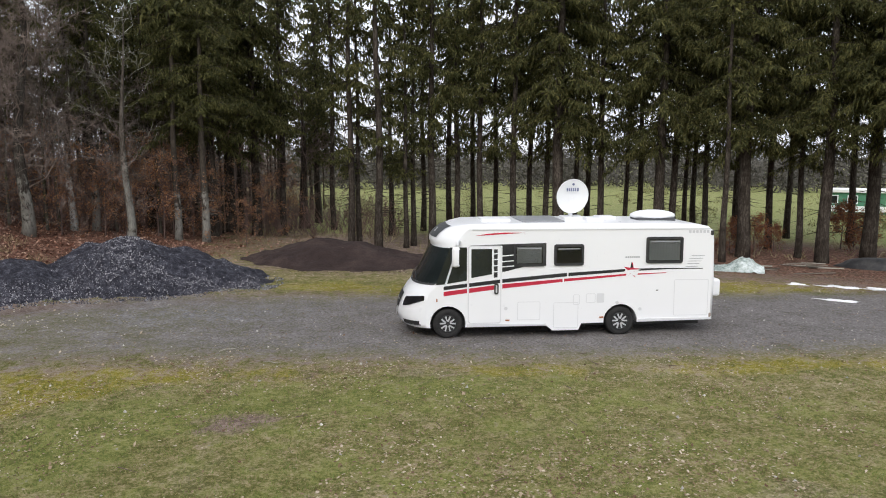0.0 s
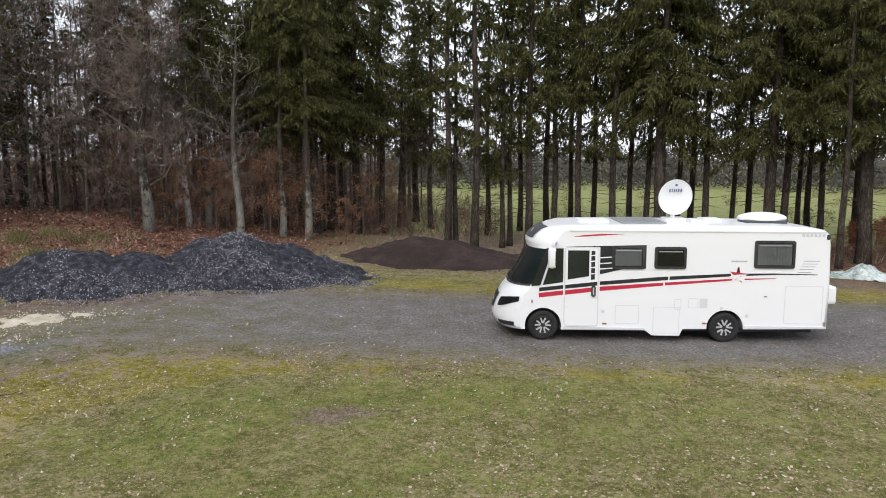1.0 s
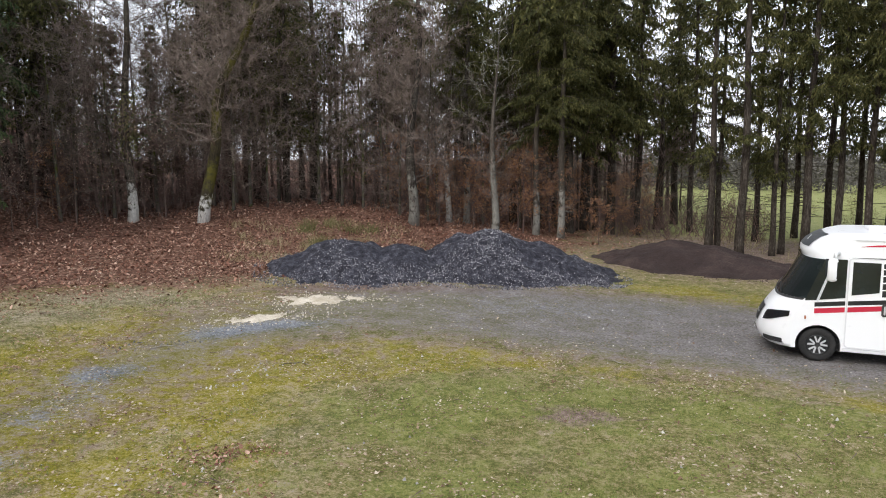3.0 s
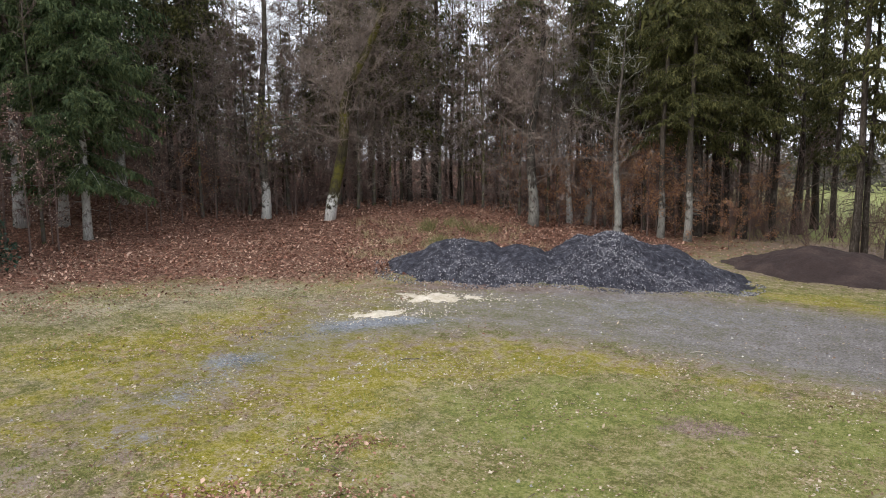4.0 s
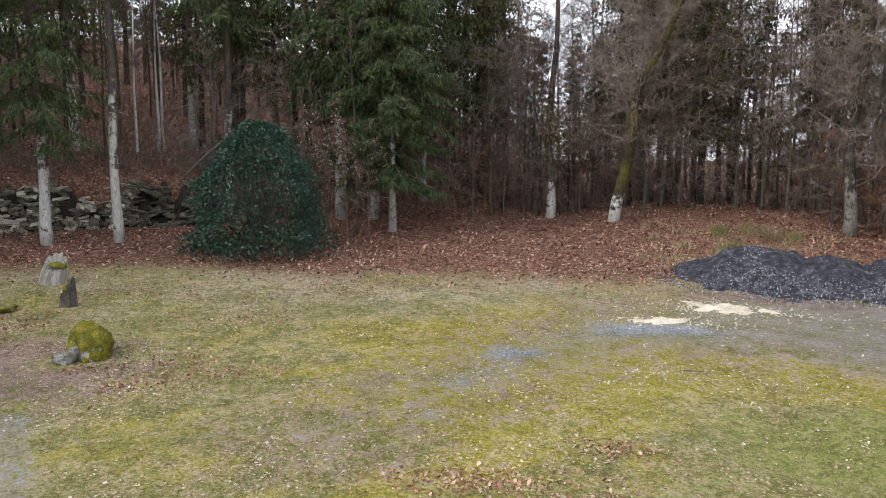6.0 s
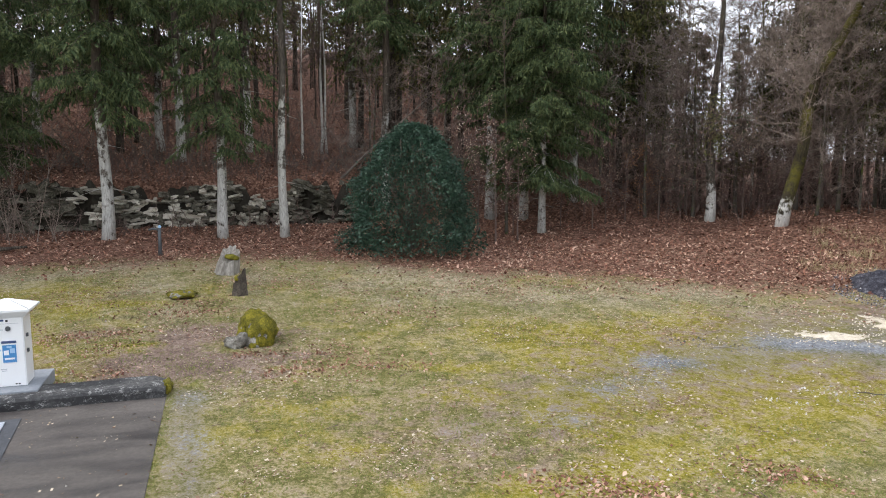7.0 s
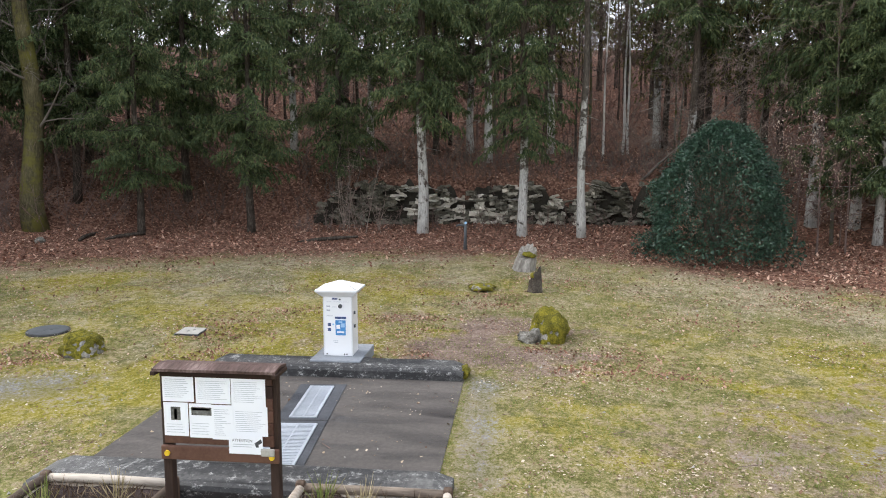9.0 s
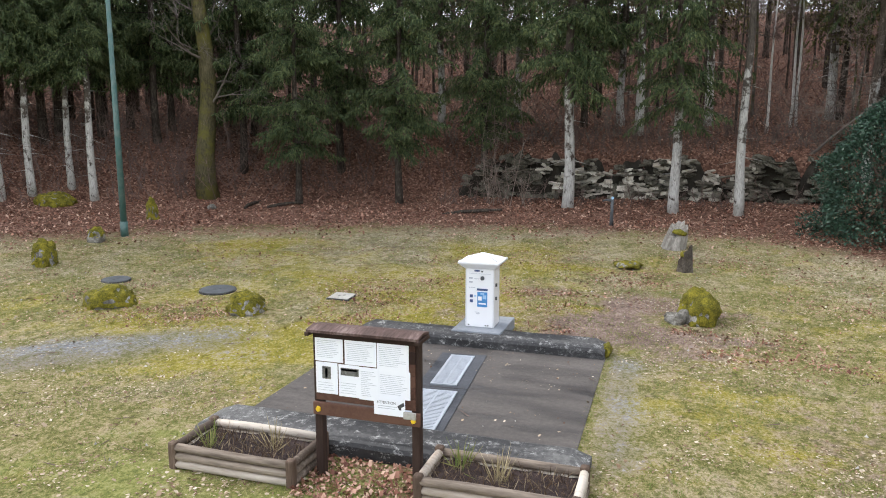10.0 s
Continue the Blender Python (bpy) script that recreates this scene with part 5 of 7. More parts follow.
frng = np.random.default_rng(21)
fl = []
for i in range(110):
    az, d = frng.uniform(-42, 10), 44 + 84 * frng.uniform(0, 1) ** 1.5
    p = polar(az, d)
    clump(fl, p, frng.uniform(0.4, 1.5), frng.uniform(0.25, 0.75), frng, 190)
fl = [q[:, :1] + (q - q[:, :1]) * 0.6 for q in fl]
tagged(quads("field_bushes", np.concatenate(fl), M["field_shrub"]), "low scrub and rushes scattered over the pasture", "bushes", kind="stuff")
fl = []
for i in range(820):
    az, d = frng.uniform(-48, 24), frng.uniform(98, 160)
    t = frng.uniform(2.0, 4.2)
    clump(fl, polar(az, d), t * 0.9, t, frng, 130)
fl = [q[:, :1] + (q - q[:, :1]) * 2.7 for q in fl]
tagged(quads("distant_woods", np.concatenate(fl), M["hazy_wood"]), "hazy distant line of woods beyond the pasture", "woods", kind="stuff")
fl = []
for i in range(560):
    az = frng.uniform(12, 146)
    d = frng.uniform(66, 84) if az < 62 else frng.uniform(70, 104)
    t = (frng.uniform(3.6, 7.2) if 20 < az < 47 else frng.uniform(2.4, 5.6)) if az < 60 else frng.uniform(3.0, 5.5) * (0.45 if 78.5 < az < 86 else 1.0)
    clump(fl, polar(az, d), t * 0.8, t, frng, 100)
fl = [q[:, :1] + (q - q[:, :1]) * 1.8 for q in fl]
tagged(quads("distant_woods", np.concatenate(fl), M["far_wood"]), "brown leafless woods far behind the trunks", "woods", kind="stuff")
retire(*dark_spruces, *heavy_spruces, *thin_spruces, *pale_spruces, full_spruce, high_spruce, *back_spruces, oak, ash, leaning, pole_tree, pole_tree_b, birch,
       lichen_trunk, beech_young, beech_pale, red_shrub, stunted, spread, pole_far, mossy_oak, lichen_spruce, full_dark)

# ---- motorhome ----
HALF = 1.13
BODY = [(-1.00, .25), (-1.10, .33), (-1.15, .48), (-1.13, .66), (-1.06, .84), (-.94, 1.04), (-.76, 1.27), (-.60, 1.52), (-.45, 1.81), (-.31, 2.11), (-.36, 2.17),
        (-.35, 2.26), (-.26, 2.38), (-.11, 2.49), (.12, 2.57), (.42, 2.61), (1.0, 2.625), (3.0, 2.625), (5.3, 2.605), (5.85, 2.58), (6.08, 2.53), (6.19, 2.44),
        (6.22, 2.2), (6.25, 1.3), (6.24, .34)]


def arch(cx, r, z0, n=12):
    a0 = math.asin(max(-1, min(1, (z0 - .34) / r)))
    return [(cx + r * math.cos(a0 + (math.pi - 2 * a0) * i / n), .34 + r * math.sin(a0 + (math.pi - 2 * a0) * i / n)) for i in range(n + 1)]


UNDER = arch(4.02, .40, .31) + [(3.10, .30), (3.03, .145), (2.42, .145), (2.28, .26)] + arch(0.0, .41, .25)


def body_point(s, z, v):
    """A place on the shell: v from -1 to 1 across the width; the nose is rounded in plan, the roof edges and rear corners too."""
    a = abs(v)
    side_start = float(np.interp(z, [0, 1.0, 1.25, 2.1, 2.4, 2.62], [-.42, -.40, -.12, .2, .4, .5]))
    s2 = s + max(0.0, side_start - s) * (0.62 * a ** 3 + 0.26 * a ** 12)
    edge = (1 - a) * HALF
    r = 0.11
    if z > 2.25 and edge < r:
        z -= (r - math.sqrt(max(0.0, r * r - (r - edge) ** 2))) * min(1, (z - 2.25) / 0.3)
    if s > 6.0 and edge < 0.08:
        s2 -= (0.08 - math.sqrt(max(0.0, 0.0064 - (0.08 - edge) ** 2)))
    return Vector((s2, HALF + v * HALF, z))


SLICES = [-1, -.995, -.98, -.955, -.92, -.85, -.7, -.5, -.25, 0, .25, .5, .7, .85, .92, .955, .98, .995, 1]


def shell_patch(name, line, v0, v1, mat, parent, label="", off=0.006, n=16):
    """A skin that lies a little proud of the shell."""
    vs, fs = [], []
    k = len(line)
    mid = Vector((2.0, HALF, 1.4))
    for i in range(n + 1):
        v = v0 + (v1 - v0) * i / n
        for s, z in line:
            p = body_point(s, z, v)
            vs.append(p + (p - mid).normalized() * off)
    for i in range(n):
        for j in range(k - 1):
            a = i * k + j
            fs.append((a, a + 1, a + k + 1, a + k))
    return solid(name, vs, fs, mat, parent, label, True)


def side_panel(bm, pts, y0=-0.004, depth=0.004):
    """A flat outline on the near side, pushed out by depth."""
    f = bm.faces.new([bm.verts.new((s, y0, z)) for s, z in pts])
    q = bmesh.ops.extrude_face_region(bm, geom=[f])["geom"]
    bmesh.ops.translate(bm, verts=[g for g in q if isinstance(g, bmesh.types.BMVert)], vec=(0, -depth, 0))
    return bm


def rounded(s0, s1, z0, z1, r, n=4):
    pts = []
    for cx, cz, a in ((s1 - r, z1 - r, 0), (s0 + r, z1 - r, 90), (s0 + r, z0 + r, 180), (s1 - r, z0 + r, 270)):
        for i in range(n + 1):
            t = radians(a + 90 * i / n)
            pts.append((cx + r * math.cos(t), cz + r * math.sin(t)))
    return pts


def ring(bm, outer, inner, y0, y1):
    n = len(outer)
    rows = [[bm.verts.new((s, y, z)) for s, z in p] for p, y in ((outer, y0), (outer, y1), (inner, y1), (inner, y0))]
    for a, b in ((0, 1), (1, 2), (2, 3), (3, 0)):
        for i in range(n):
            j = (i + 1) % n
            bm.faces.new((rows[a][i], rows[a][j], rows[b][j], rows[b][i]))
    return bm


def side_window(van, s0, s1, z0, z1, curtain):
    w = part("side_window", ring(bmesh.new(), rounded(s0, s1, z0, z1, .05), rounded(s0 + .055, s1 - .055, z0 + .055, z1 - .055, .035), 0.0, -0.035), M["black_plastic"], van, "black window frame")
    slab_of("backing", s0 + .04, s1 - .04, -0.008, -0.002, z0 + .04, z1 - .04, M["interior_dark"], w)
    if curtain:
        vs, fs = [], []
        n = 40
        for i in range(n + 1):
            s = s0 + .07 + (s1 - s0 - .14) * i / n
            y = -0.014 + 0.004 * math.sin(i * 1.7)
            vs += [(s, y, z0 + .07), (s, y, z1 - .07)]
            if i:
                fs.append((2 * i - 2, 2 * i, 2 * i + 1, 2 * i - 1))
        solid("curtain", vs, fs, M["curtain"], w, "pale grey pleated curtain", True)
    slab_of("pane", s0 + .05, s1 - .05, -0.030, -0.024, z0 + .05, z1 - .05, M["tinted_glass"], w, "tinted acrylic pane")
    slab_of("top_rail", s0 + .09, s1 - .09, -0.034, -0.0305, z1 - .115, z1 - .095, M["seam_grey"], w)


def stripes(name, pts, wide, gaps, mat, parent, label):
    """Tapering bands through pts, a part for each stretch between the gaps."""
    xs, zs = [p[0] for p in pts], [p[1] for p in pts]
    cuts = [xs[0]] + [c for g in gaps for c in g] + [xs[-1]]
    for a, b in zip(cuts[::2], cuts[1::2]):
        u = np.linspace(a, b, 11)
        zc, w = np.interp(u, xs, zs), np.interp(u, xs, wide)
        top = [(float(s), float(z + h / 2)) for s, z, h in zip(u, zc, w)]
        low = [(float(s), float(z - h / 2)) for s, z, h in zip(u, zc, w)]
        part(name, side_panel(bmesh.new(), top + low[::-1], -0.001, 0.004), mat, parent, label)


def wheel(van, s, y, name="wheel"):
    w = new(name)
    w.parent = van
    w.matrix_basis = Matrix.Translation((s, y, 0.338))
    prof = [(0.205, 0.0), (0.225, -0.012), (0.27, -0.02), (0.315, -0.012), (0.334, 0.012), (0.338, 0.05), (0.338, 0.16), (0.33, 0.2), (0.3, 0.22), (0.205, 0.22)]
    n = 44
    vs = [(r * math.cos(6.28319 * k / n), d, r * math.sin(6.28319 * k / n)) for r, d in prof for k in range(n)]
    fs = [(i * n + k, i * n + (k + 1) % n, (i + 1) * n + (k + 1) % n, (i + 1) * n + k) for i in range(len(prof) - 1) for k in range(n)]
    solid("tyre", vs, fs, M["rubber"], w, "black road tyre", True)
    bm = bmesh.new()
    bmesh.ops.create_cone(bm, cap_ends=True, segments=32, radius1=.205, radius2=.205, depth=.03, matrix=Matrix.Translation((0, .05, 0)) @ pose(0, 0, 0, 90, 0, 0))
    part("brake_disc", bm, M["black_paint"], w)
    rim = part("rim", ring(bmesh.new(), [(.208 * math.cos(k * .19635), .208 * math.sin(k * .19635)) for k in range(32)], [(.182 * math.cos(k * .19635), .182 * math.sin(k * .19635)) for k in range(32)], 0.03, -0.012), M["black_paint"], w, "black and silver alloy rim", True)
    for k in range(5):
        a = k * 2 * math.pi / 5 + 0.3
        bm = bmesh.new()
        for da in (-0.21, 0.21):
            c1, s1 = math.cos(a + da * 0.55), math.sin(a + da * 0.55)
            c2, s2 = math.cos(a + da * 1.5), math.sin(a + da * 1.5)
            nx_, nz_ = -math.sin(a), math.cos(a)
            wq = 0.017
            pts = [(0.05 * c1 - nx_ * wq, 0.05 * s1 - nz_ * wq), (0.19 * c2 - nx_ * wq, 0.19 * s2 - nz_ * wq), (0.19 * c2 + nx_ * wq, 0.19 * s2 + nz_ * wq), (0.05 * c1 + nx_ * wq, 0.05 * s1 + nz_ * wq)]
            side_panel(bm, pts, 0.015, 0.022)
        part("spoke", bm, M["alloy"], rim, "silver spoke pair")
    bm = bmesh.new()
    bmesh.ops.create_cone(bm, cap_ends=True, segments=16, radius1=.05, radius2=.04, depth=.03, matrix=Matrix.Translation((0, 0, 0)) @ pose(0, 0, 0, 90, 0, 0))
    part("hub_cap", bm, M["black_plastic"], w)
    return w


def motorhome():
    van = thing("motorhome", Matrix.Translation((0.11, 15.83, 0.0)) @ pose(0, 0, 0, 0, 0, 4.28), "white motorhome with black and red stripes on gravel", "motorhome")
    prof = BODY + UNDER
    k = len(prof)
    bm = bmesh.new()
    rows = [[bm.verts.new(body_point(s, z, v)) for s, z in prof] for v in SLICES]
    for a, b in zip(rows, rows[1:]):
        for i in range(k):
            f = bm.faces.new((a[i], a[(i + 1) % k], b[(i + 1) % k], b[i]))
            f.smooth = True
    bm.faces.new(rows[0])
    bm.faces.new(rows[-1])
    body = part("body", bm, M["body_white"], van, "white glossy coach body")
    slab_of("chassis", -.6, 6.0, .25, 2.0, .2, .33, M["black_plastic"], van)
    for cx, r, e in ((0.0, .435, -.02), (4.02, .42, .02)):
        slab_of("wheel_well", cx - r - .05, cx + r + .05, .30, .36, .26, .80, M["black_plastic"], van)
    # glass front and cab side window
    glassline = [(-.755, 1.275), (-.70, 1.36), (-.60, 1.52), (-.45, 1.81), (-.325, 2.08)]
    shell_patch("windscreen", glassline, -.985, .985, M["black_glass"], van, "large dark wrap-round windscreen", 0.010, 30)
    shell_patch("cowl", [(-.79, 1.235), (-.755, 1.275)], -.97, .97, M["black_plastic"], van, "", 0.012, 24)
    part("cab_window", side_panel(bmesh.new(), [(-.02, 1.27), (.43, 1.34), (.43, 2.10), (.24, 2.10)], -0.002, 0.008), M["black_glass"], van, "dark cab side window")
    part("screen_edge", side_panel(bmesh.new(), [(-.28, 1.24), (-.06, 1.26), (.20, 2.10), (.05, 2.10)], -0.002, 0.006), M["black_glass"], van)
    part("pillar", side_panel(bmesh.new(), [(-.075, 1.25), (-.04, 1.25), (.235, 2.12), (.20, 2.12)], -0.004, 0.014), M["moulding_white"], van, "slim white screen pillar")
    for v0 in (-0.55, 0.1):
        a, b = body_point(-.74, 1.31, v0), body_point(-.66, 1.44, v0 + 0.42)
        h = Heap()
        h.tube([a + Vector((-.03, 0, 0)), (a + b) / 2 + Vector((-.045, 0, 0)), b + Vector((-.03, 0, 0))], [.014, .012, .008], 5)
        h.make("wiper", M["black_plastic"], van, "black wiper arm")
    shell_patch("visor_panel", [(-.33, 2.29), (-.26, 2.38), (-.11, 2.49), (.06, 2.55)], -.62, .62, M["dark_panel"], van, "dark panel over the windscreen", 0.010, 16)
    bm = bmesh.new()
    star8 = [((.085 if i % 2 else .03) * math.cos(i * math.pi / 4), (.085 if i % 2 else .03) * math.sin(i * math.pi / 4)) for i in range(8)]
    badge = part("badge", side_panel(bm, star8, 0, 0.006), M["white_plastic"], van, "white star badge")
    badge.matrix_basis = Matrix.Translation(body_point(-.20, 2.425, -.25) + Vector((-.015, 0, .02))) @ pose(0, 0, 0, 0, -52, 0) @ pose(0, 0, 0, -90, 0, 0)
    # nose
    shell_patch("grille", [(-1.133, .63), (-1.108, .72), (-1.06, .84), (-.985, .965)], -.38, .38, M["black_plastic"], van, "black grille", 0.014, 10)
    for s in (1, -1):
        vs, fs = [], []
        for i in range(11):
            u = i / 10
            for z in np.linspace(.72 + .17 * u * u, .92 + .08 * u, 4):
                p = body_point(float(np.interp(z, [.48, .66, .84, 1.04], [-1.15, -1.13, -1.06, -.94])), float(z), s * (.60 + .38 * u))
                vs.append(p + (p - Vector((2.0, HALF, 1.4))).normalized() * 0.016)
        for i in range(10):
            fs += [(i * 4 + j, i * 4 + j + 1, i * 4 + j + 5, i * 4 + j + 4) for j in range(3)]
        solid("headlight", vs, fs, M["lamp_glass"], van, "dark wedge-shaped headlight", True)
        shell_patch("fog_lamp", [(-1.085, .315), (-1.11, .345), (-1.13, .41)], s * .66, s * .95, M["black_plastic"], van, "", 0.010, 10)
        shell_patch("grille_bar", [(-1.09, .765), (-1.075, .80)], s * .02, s * .26, M["alloy"], van, "", 0.020, 6)
    shell_patch("bumper_strip", [(-1.06, .29), (-1.11, .34)], -.96, .96, M["seam_grey"], van, "", 0.008, 24)
    shell_patch("plate", [(-1.15, .42), (-1.14, .53)], -.22, .22, M["white_plastic"], van, "", 0.018, 6)
    shell_patch("plate_bar", [(-1.147, .455), (-1.144, .50)], -.16, .16, M["ink_dark"], van, "", 0.021, 6)
    # entrance door
    door = part("entrance_door", side_panel(bmesh.new(), rounded(.46, 1.215, .345, 2.13, .06), -0.001, 0.018), M["body_white"], van, "white entrance door")
    part("door_trim", ring(bmesh.new(), rounded(.455, 1.22, .34, 2.135, .065), rounded(.475, 1.20, .36, 2.115, .055), 0.0, -0.024), M["moulding_white"], door)
    part("door_window", side_panel(bmesh.new(), [(.53, 1.40), (1.0, 1.48), (1.0, 2.06), (.53, 2.06)], -0.019, 0.006), M["black_glass"], door, "dark door window")
    part("door_panel", side_panel(bmesh.new(), [(1.045, 1.40), (1.13, 1.41), (1.13, 2.05), (1.045, 2.05)], -0.019, 0.004), M["black_paint"], door)
    for z in (1.52, 1.66, 1.80, 1.93):
        part("door_line", side_panel(bmesh.new(), [(1.0, z), (1.15, z + .012), (1.15, z + .036), (1.0, z + .024)], -0.022, 0.004), M["body_white"], door)
    part("door_handle", side_panel(bmesh.new(), rounded(1.055, 1.155, 1.02, 1.27, .045), -0.018, 0.03), M["black_plastic"], door, "black oval handle")
    part("grip", side_panel(bmesh.new(), rounded(1.09, 1.12, 1.06, 1.23, .014), -0.048, 0.012), M["alloy"], door)
    # black field round the windows, with white lines
    part("window_band", side_panel(bmesh.new(), [(.44, 2.14), (2.25, 2.185), (2.25, 1.66), (1.75, 1.645), (1.24, 1.52), (1.24, 2.13)], -0.001, 0.003), M["black_paint"], van, "black glossy band")
    for z in (1.63, 1.75, 1.88):
        part("band_line", side_panel(bmesh.new(), [(1.22, z), (1.60, z + .03), (1.60, z + .055), (1.22, z + .025)], -0.005, 0.003), M["body_white"], van)
    side_window(van, 1.50, 2.22, 1.65, 2.17, True)
    side_window(van, 2.43, 3.12, 1.66, 2.15, False)
    side_window(van, 4.58, 5.45, 1.69, 2.30, True)
    # stripes
    ps = [-.10, .47, 1.19, 2.69, 4.15, 5.08, 5.95]
    stripes("black_stripe", list(zip(ps, [1.165, 1.235, 1.315, 1.445, 1.535, 1.562, 1.555])), [.085, .085, .085, .08, .06, .03, .012], [(.435, 1.245), (2.74, 2.775), (4.10, 4.42)], M["black_paint"], van, "tapering black stripe")
    stripes("red_stripe", list(zip(ps[:6], [1.035, 1.105, 1.19, 1.32, 1.43, 1.465])), [.10, .10, .10, .065, .04, .012], [(.435, 1.245), (2.64, 2.675), (4.14, 4.40)], M["red_vinyl"], van, "tapering red stripe")
    for n_, lo in (("black_stripe", ((.48, 1.236), (1.19, 1.315), .085)), ("red_stripe", ((.48, 1.106), (1.055, 1.176), .10))):
        (a, za), (b, zb), w_ = lo
        part(n_, side_panel(bmesh.new(), [(a, za + w_ / 2), (b, zb + w_ / 2), (b, zb - w_ / 2), (a, za - w_ / 2)], -0.019, 0.004), M["black_paint" if n_[0] == "b" else "red_vinyl"], door)
    part("roof_flash", side_panel(bmesh.new(), [(.62, 2.36), (.9, 2.405), (1.3, 2.43), (1.75, 2.42), (1.3, 2.395), (.9, 2.37)], -0.001, 0.004), M["red_vinyl"], van, "red flash under the roof edge")
    star = [(4.25 + (.20 if i % 2 == 0 else .07) * math.sin(i * math.pi / 5 + .12), 1.53 + (.20 if i % 2 == 0 else .07) * math.cos(i * math.pi / 5 + .12)) for i in range(10)]
    st = part("star", side_panel(bmesh.new(), star, -0.004, 0.004), M["red_vinyl"], van, "red five-pointed star")
    part("star_field", side_panel(bmesh.new(), [(4.05, 1.50), (4.24, 1.545), (4.47, 1.55), (4.30, 1.505), (4.40, 1.36), (4.22, 1.46), (4.10, 1.36), (4.15, 1.48)], -0.008, 0.003), M["body_white"], st)
    part("star_tip", side_panel(bmesh.new(), [(4.245, 1.73), (4.285, 1.60), (4.22, 1.59)], -0.009, 0.003), M["black_paint"], st)
    for i in range(5):
        part("rear_line", side_panel(bmesh.new(), [(5.52 + .03 * i, 1.60 + .062 * i), (5.82 + .04 * i, 1.60 + .062 * i), (5.82 + .04 * i, 1.612 + .062 * i), (5.55 + .03 * i, 1.612 + .062 * i)], -0.001, 0.003), M["grey_vinyl"], van)
    for i in range(6):
        part("model_mark", side_panel(bmesh.new(), rounded(5.58 + .085 * i, 5.64 + .085 * i, 2.385, 2.445, .008), -0.001, 0.002), M["mark_grey"], van)
    for i in range(7):
        part("series_mark", side_panel(bmesh.new(), rounded(4.10 + .05 * i, 4.135 + .05 * i, 1.82, 1.855, .006), -0.001, 0.002), M["grey_vinyl"], van)
    # flaps and small fittings
    for n_, a in (("locker_flap", (1.60, 2.13, .40, .83)), ("locker_flap", (2.44, 3.02, .20, .80)), ("service_flap", (3.20, 3.42, .78, 1.0)), ("service_flap", (2.90, 3.05, .74, .98)), ("locker_flap", (5.28, 6.1, .45, 1.30))):
        part(n_, ring(bmesh.new(), rounded(*a, .03), rounded(a[0] + .012, a[1] - .012, a[2] + .012, a[3] - .012, .022), 0.0, -0.004), M["moulding_white"], van, "flush white flap")
    for s, z in ((1.33, .68), (3.93, .45 + .33), (4.48, .62)):
        part("filler_cap", side_panel(bmesh.new(), [(s + .04 * math.cos(i * .5236), z + .04 * math.sin(i * .5236)) for i in range(12)], -0.001, 0.012), M["moulding_white"], van)
    for s, z in ((1.32, .385), (3.52, .42)):
        part("side_marker", side_panel(bmesh.new(), rounded(s, s + .10, z, z + .035, .012), -0.001, 0.012), M["amber"], van, "small amber marker")
    part("side_marker", side_panel(bmesh.new(), rounded(4.84, 4.90, 1.045, 1.065, .008), -0.001, 0.008), M["black_plastic"], van)
    part("indicator", side_panel(bmesh.new(), rounded(-.27, -.24, .86, .93, .012), -0.014, 0.02), M["amber"], van)
    part("rear_lamp", side_panel(bmesh.new(), rounded(6.10, 6.17, 2.33, 2.44, .02), -0.003, 0.014), M["black_plastic"], van)
    part("tail_light", side_panel(bmesh.new(), rounded(6.13, 6.18, .40, .50, .02), -0.003, 0.014), M["tail_grey"], van)
    part("sill", side_panel(bmesh.new(), [(.44, .265), (2.27, .275), (2.27, .31), (.44, .33)], -0.001, 0.02), M["moulding_white"], van, "white side sill")
    part("sill", side_panel(bmesh.new(), [(4.44, .325), (6.2, .36), (6.2, .40), (4.44, .39)], -0.001, 0.02), M["moulding_white"], van)
    part("roof_gutter", side_panel(bmesh.new(), [(.55, 2.485), (6.1, 2.475), (6.1, 2.495), (.55, 2.505)], -0.001, 0.014), M["moulding_white"], van, "pale roof rail")
    part("fridge_vent", side_panel(bmesh.new(), rounded(3.45, 3.62, .78, 1.0, .02), -0.001, 0.004), M["moulding_white"], van)
    bm = box(bmesh.new(), 6.26, 6.62, .45, 1.85, .80, 1.22, .06)
    part("rear_box", bm, M["white_plastic"], van, "white box on the rear wall")
    mir = part("mirror", box(bmesh.new(), .07, .25, -.30, -.16, 1.68, 2.14, .06), M["body_white"], van, "white hanging mirror", True)
    slab_of("mirror_glass", .20, .255, -.285, -.175, 1.74, 2.08, M["black_glass"], mir)
    h = Heap()
    h.tube([(.26, .02, 2.22), (.22, -.14, 2.24), (.18, -.22, 2.12)], [.05, .045, .04], 8)
    h.make("mirror_arm", M["body_white"], mir)
    # roof
    wheel(van, 0.0, 0.03)
    wheel(van, 4.02, 0.03)
    for s in (0.0, 4.02):
        w = wheel(van, s, 2.23)
        w.matrix_basis = Matrix.Translation((s, 2.23, 0.338)) @ pose(0, 0, 0, 0, 0, 180)
    slab_of("roof_hatch", .85, 1.55, .75, 1.45, 2.61, 2.68, M["white_plastic"], van, "white roof hatch", 0.02)
    slab_of("solar_panel", 1.75, 2.75, .35, 1.9, 2.63, 2.66, M["panel_grey"], van, "flat solar panel", 0.005)
    slab_of("roof_hatch", 3.35, 3.75, .6, 1.0, 2.61, 2.70, M["white_plastic"], van, "", 0.02)
    slab_of("roof_hatch", 3.8, 4.25, 1.2, 1.7, 2.61, 2.68, M["white_plastic"], van, "", 0.02)
    bm = bmesh.new()
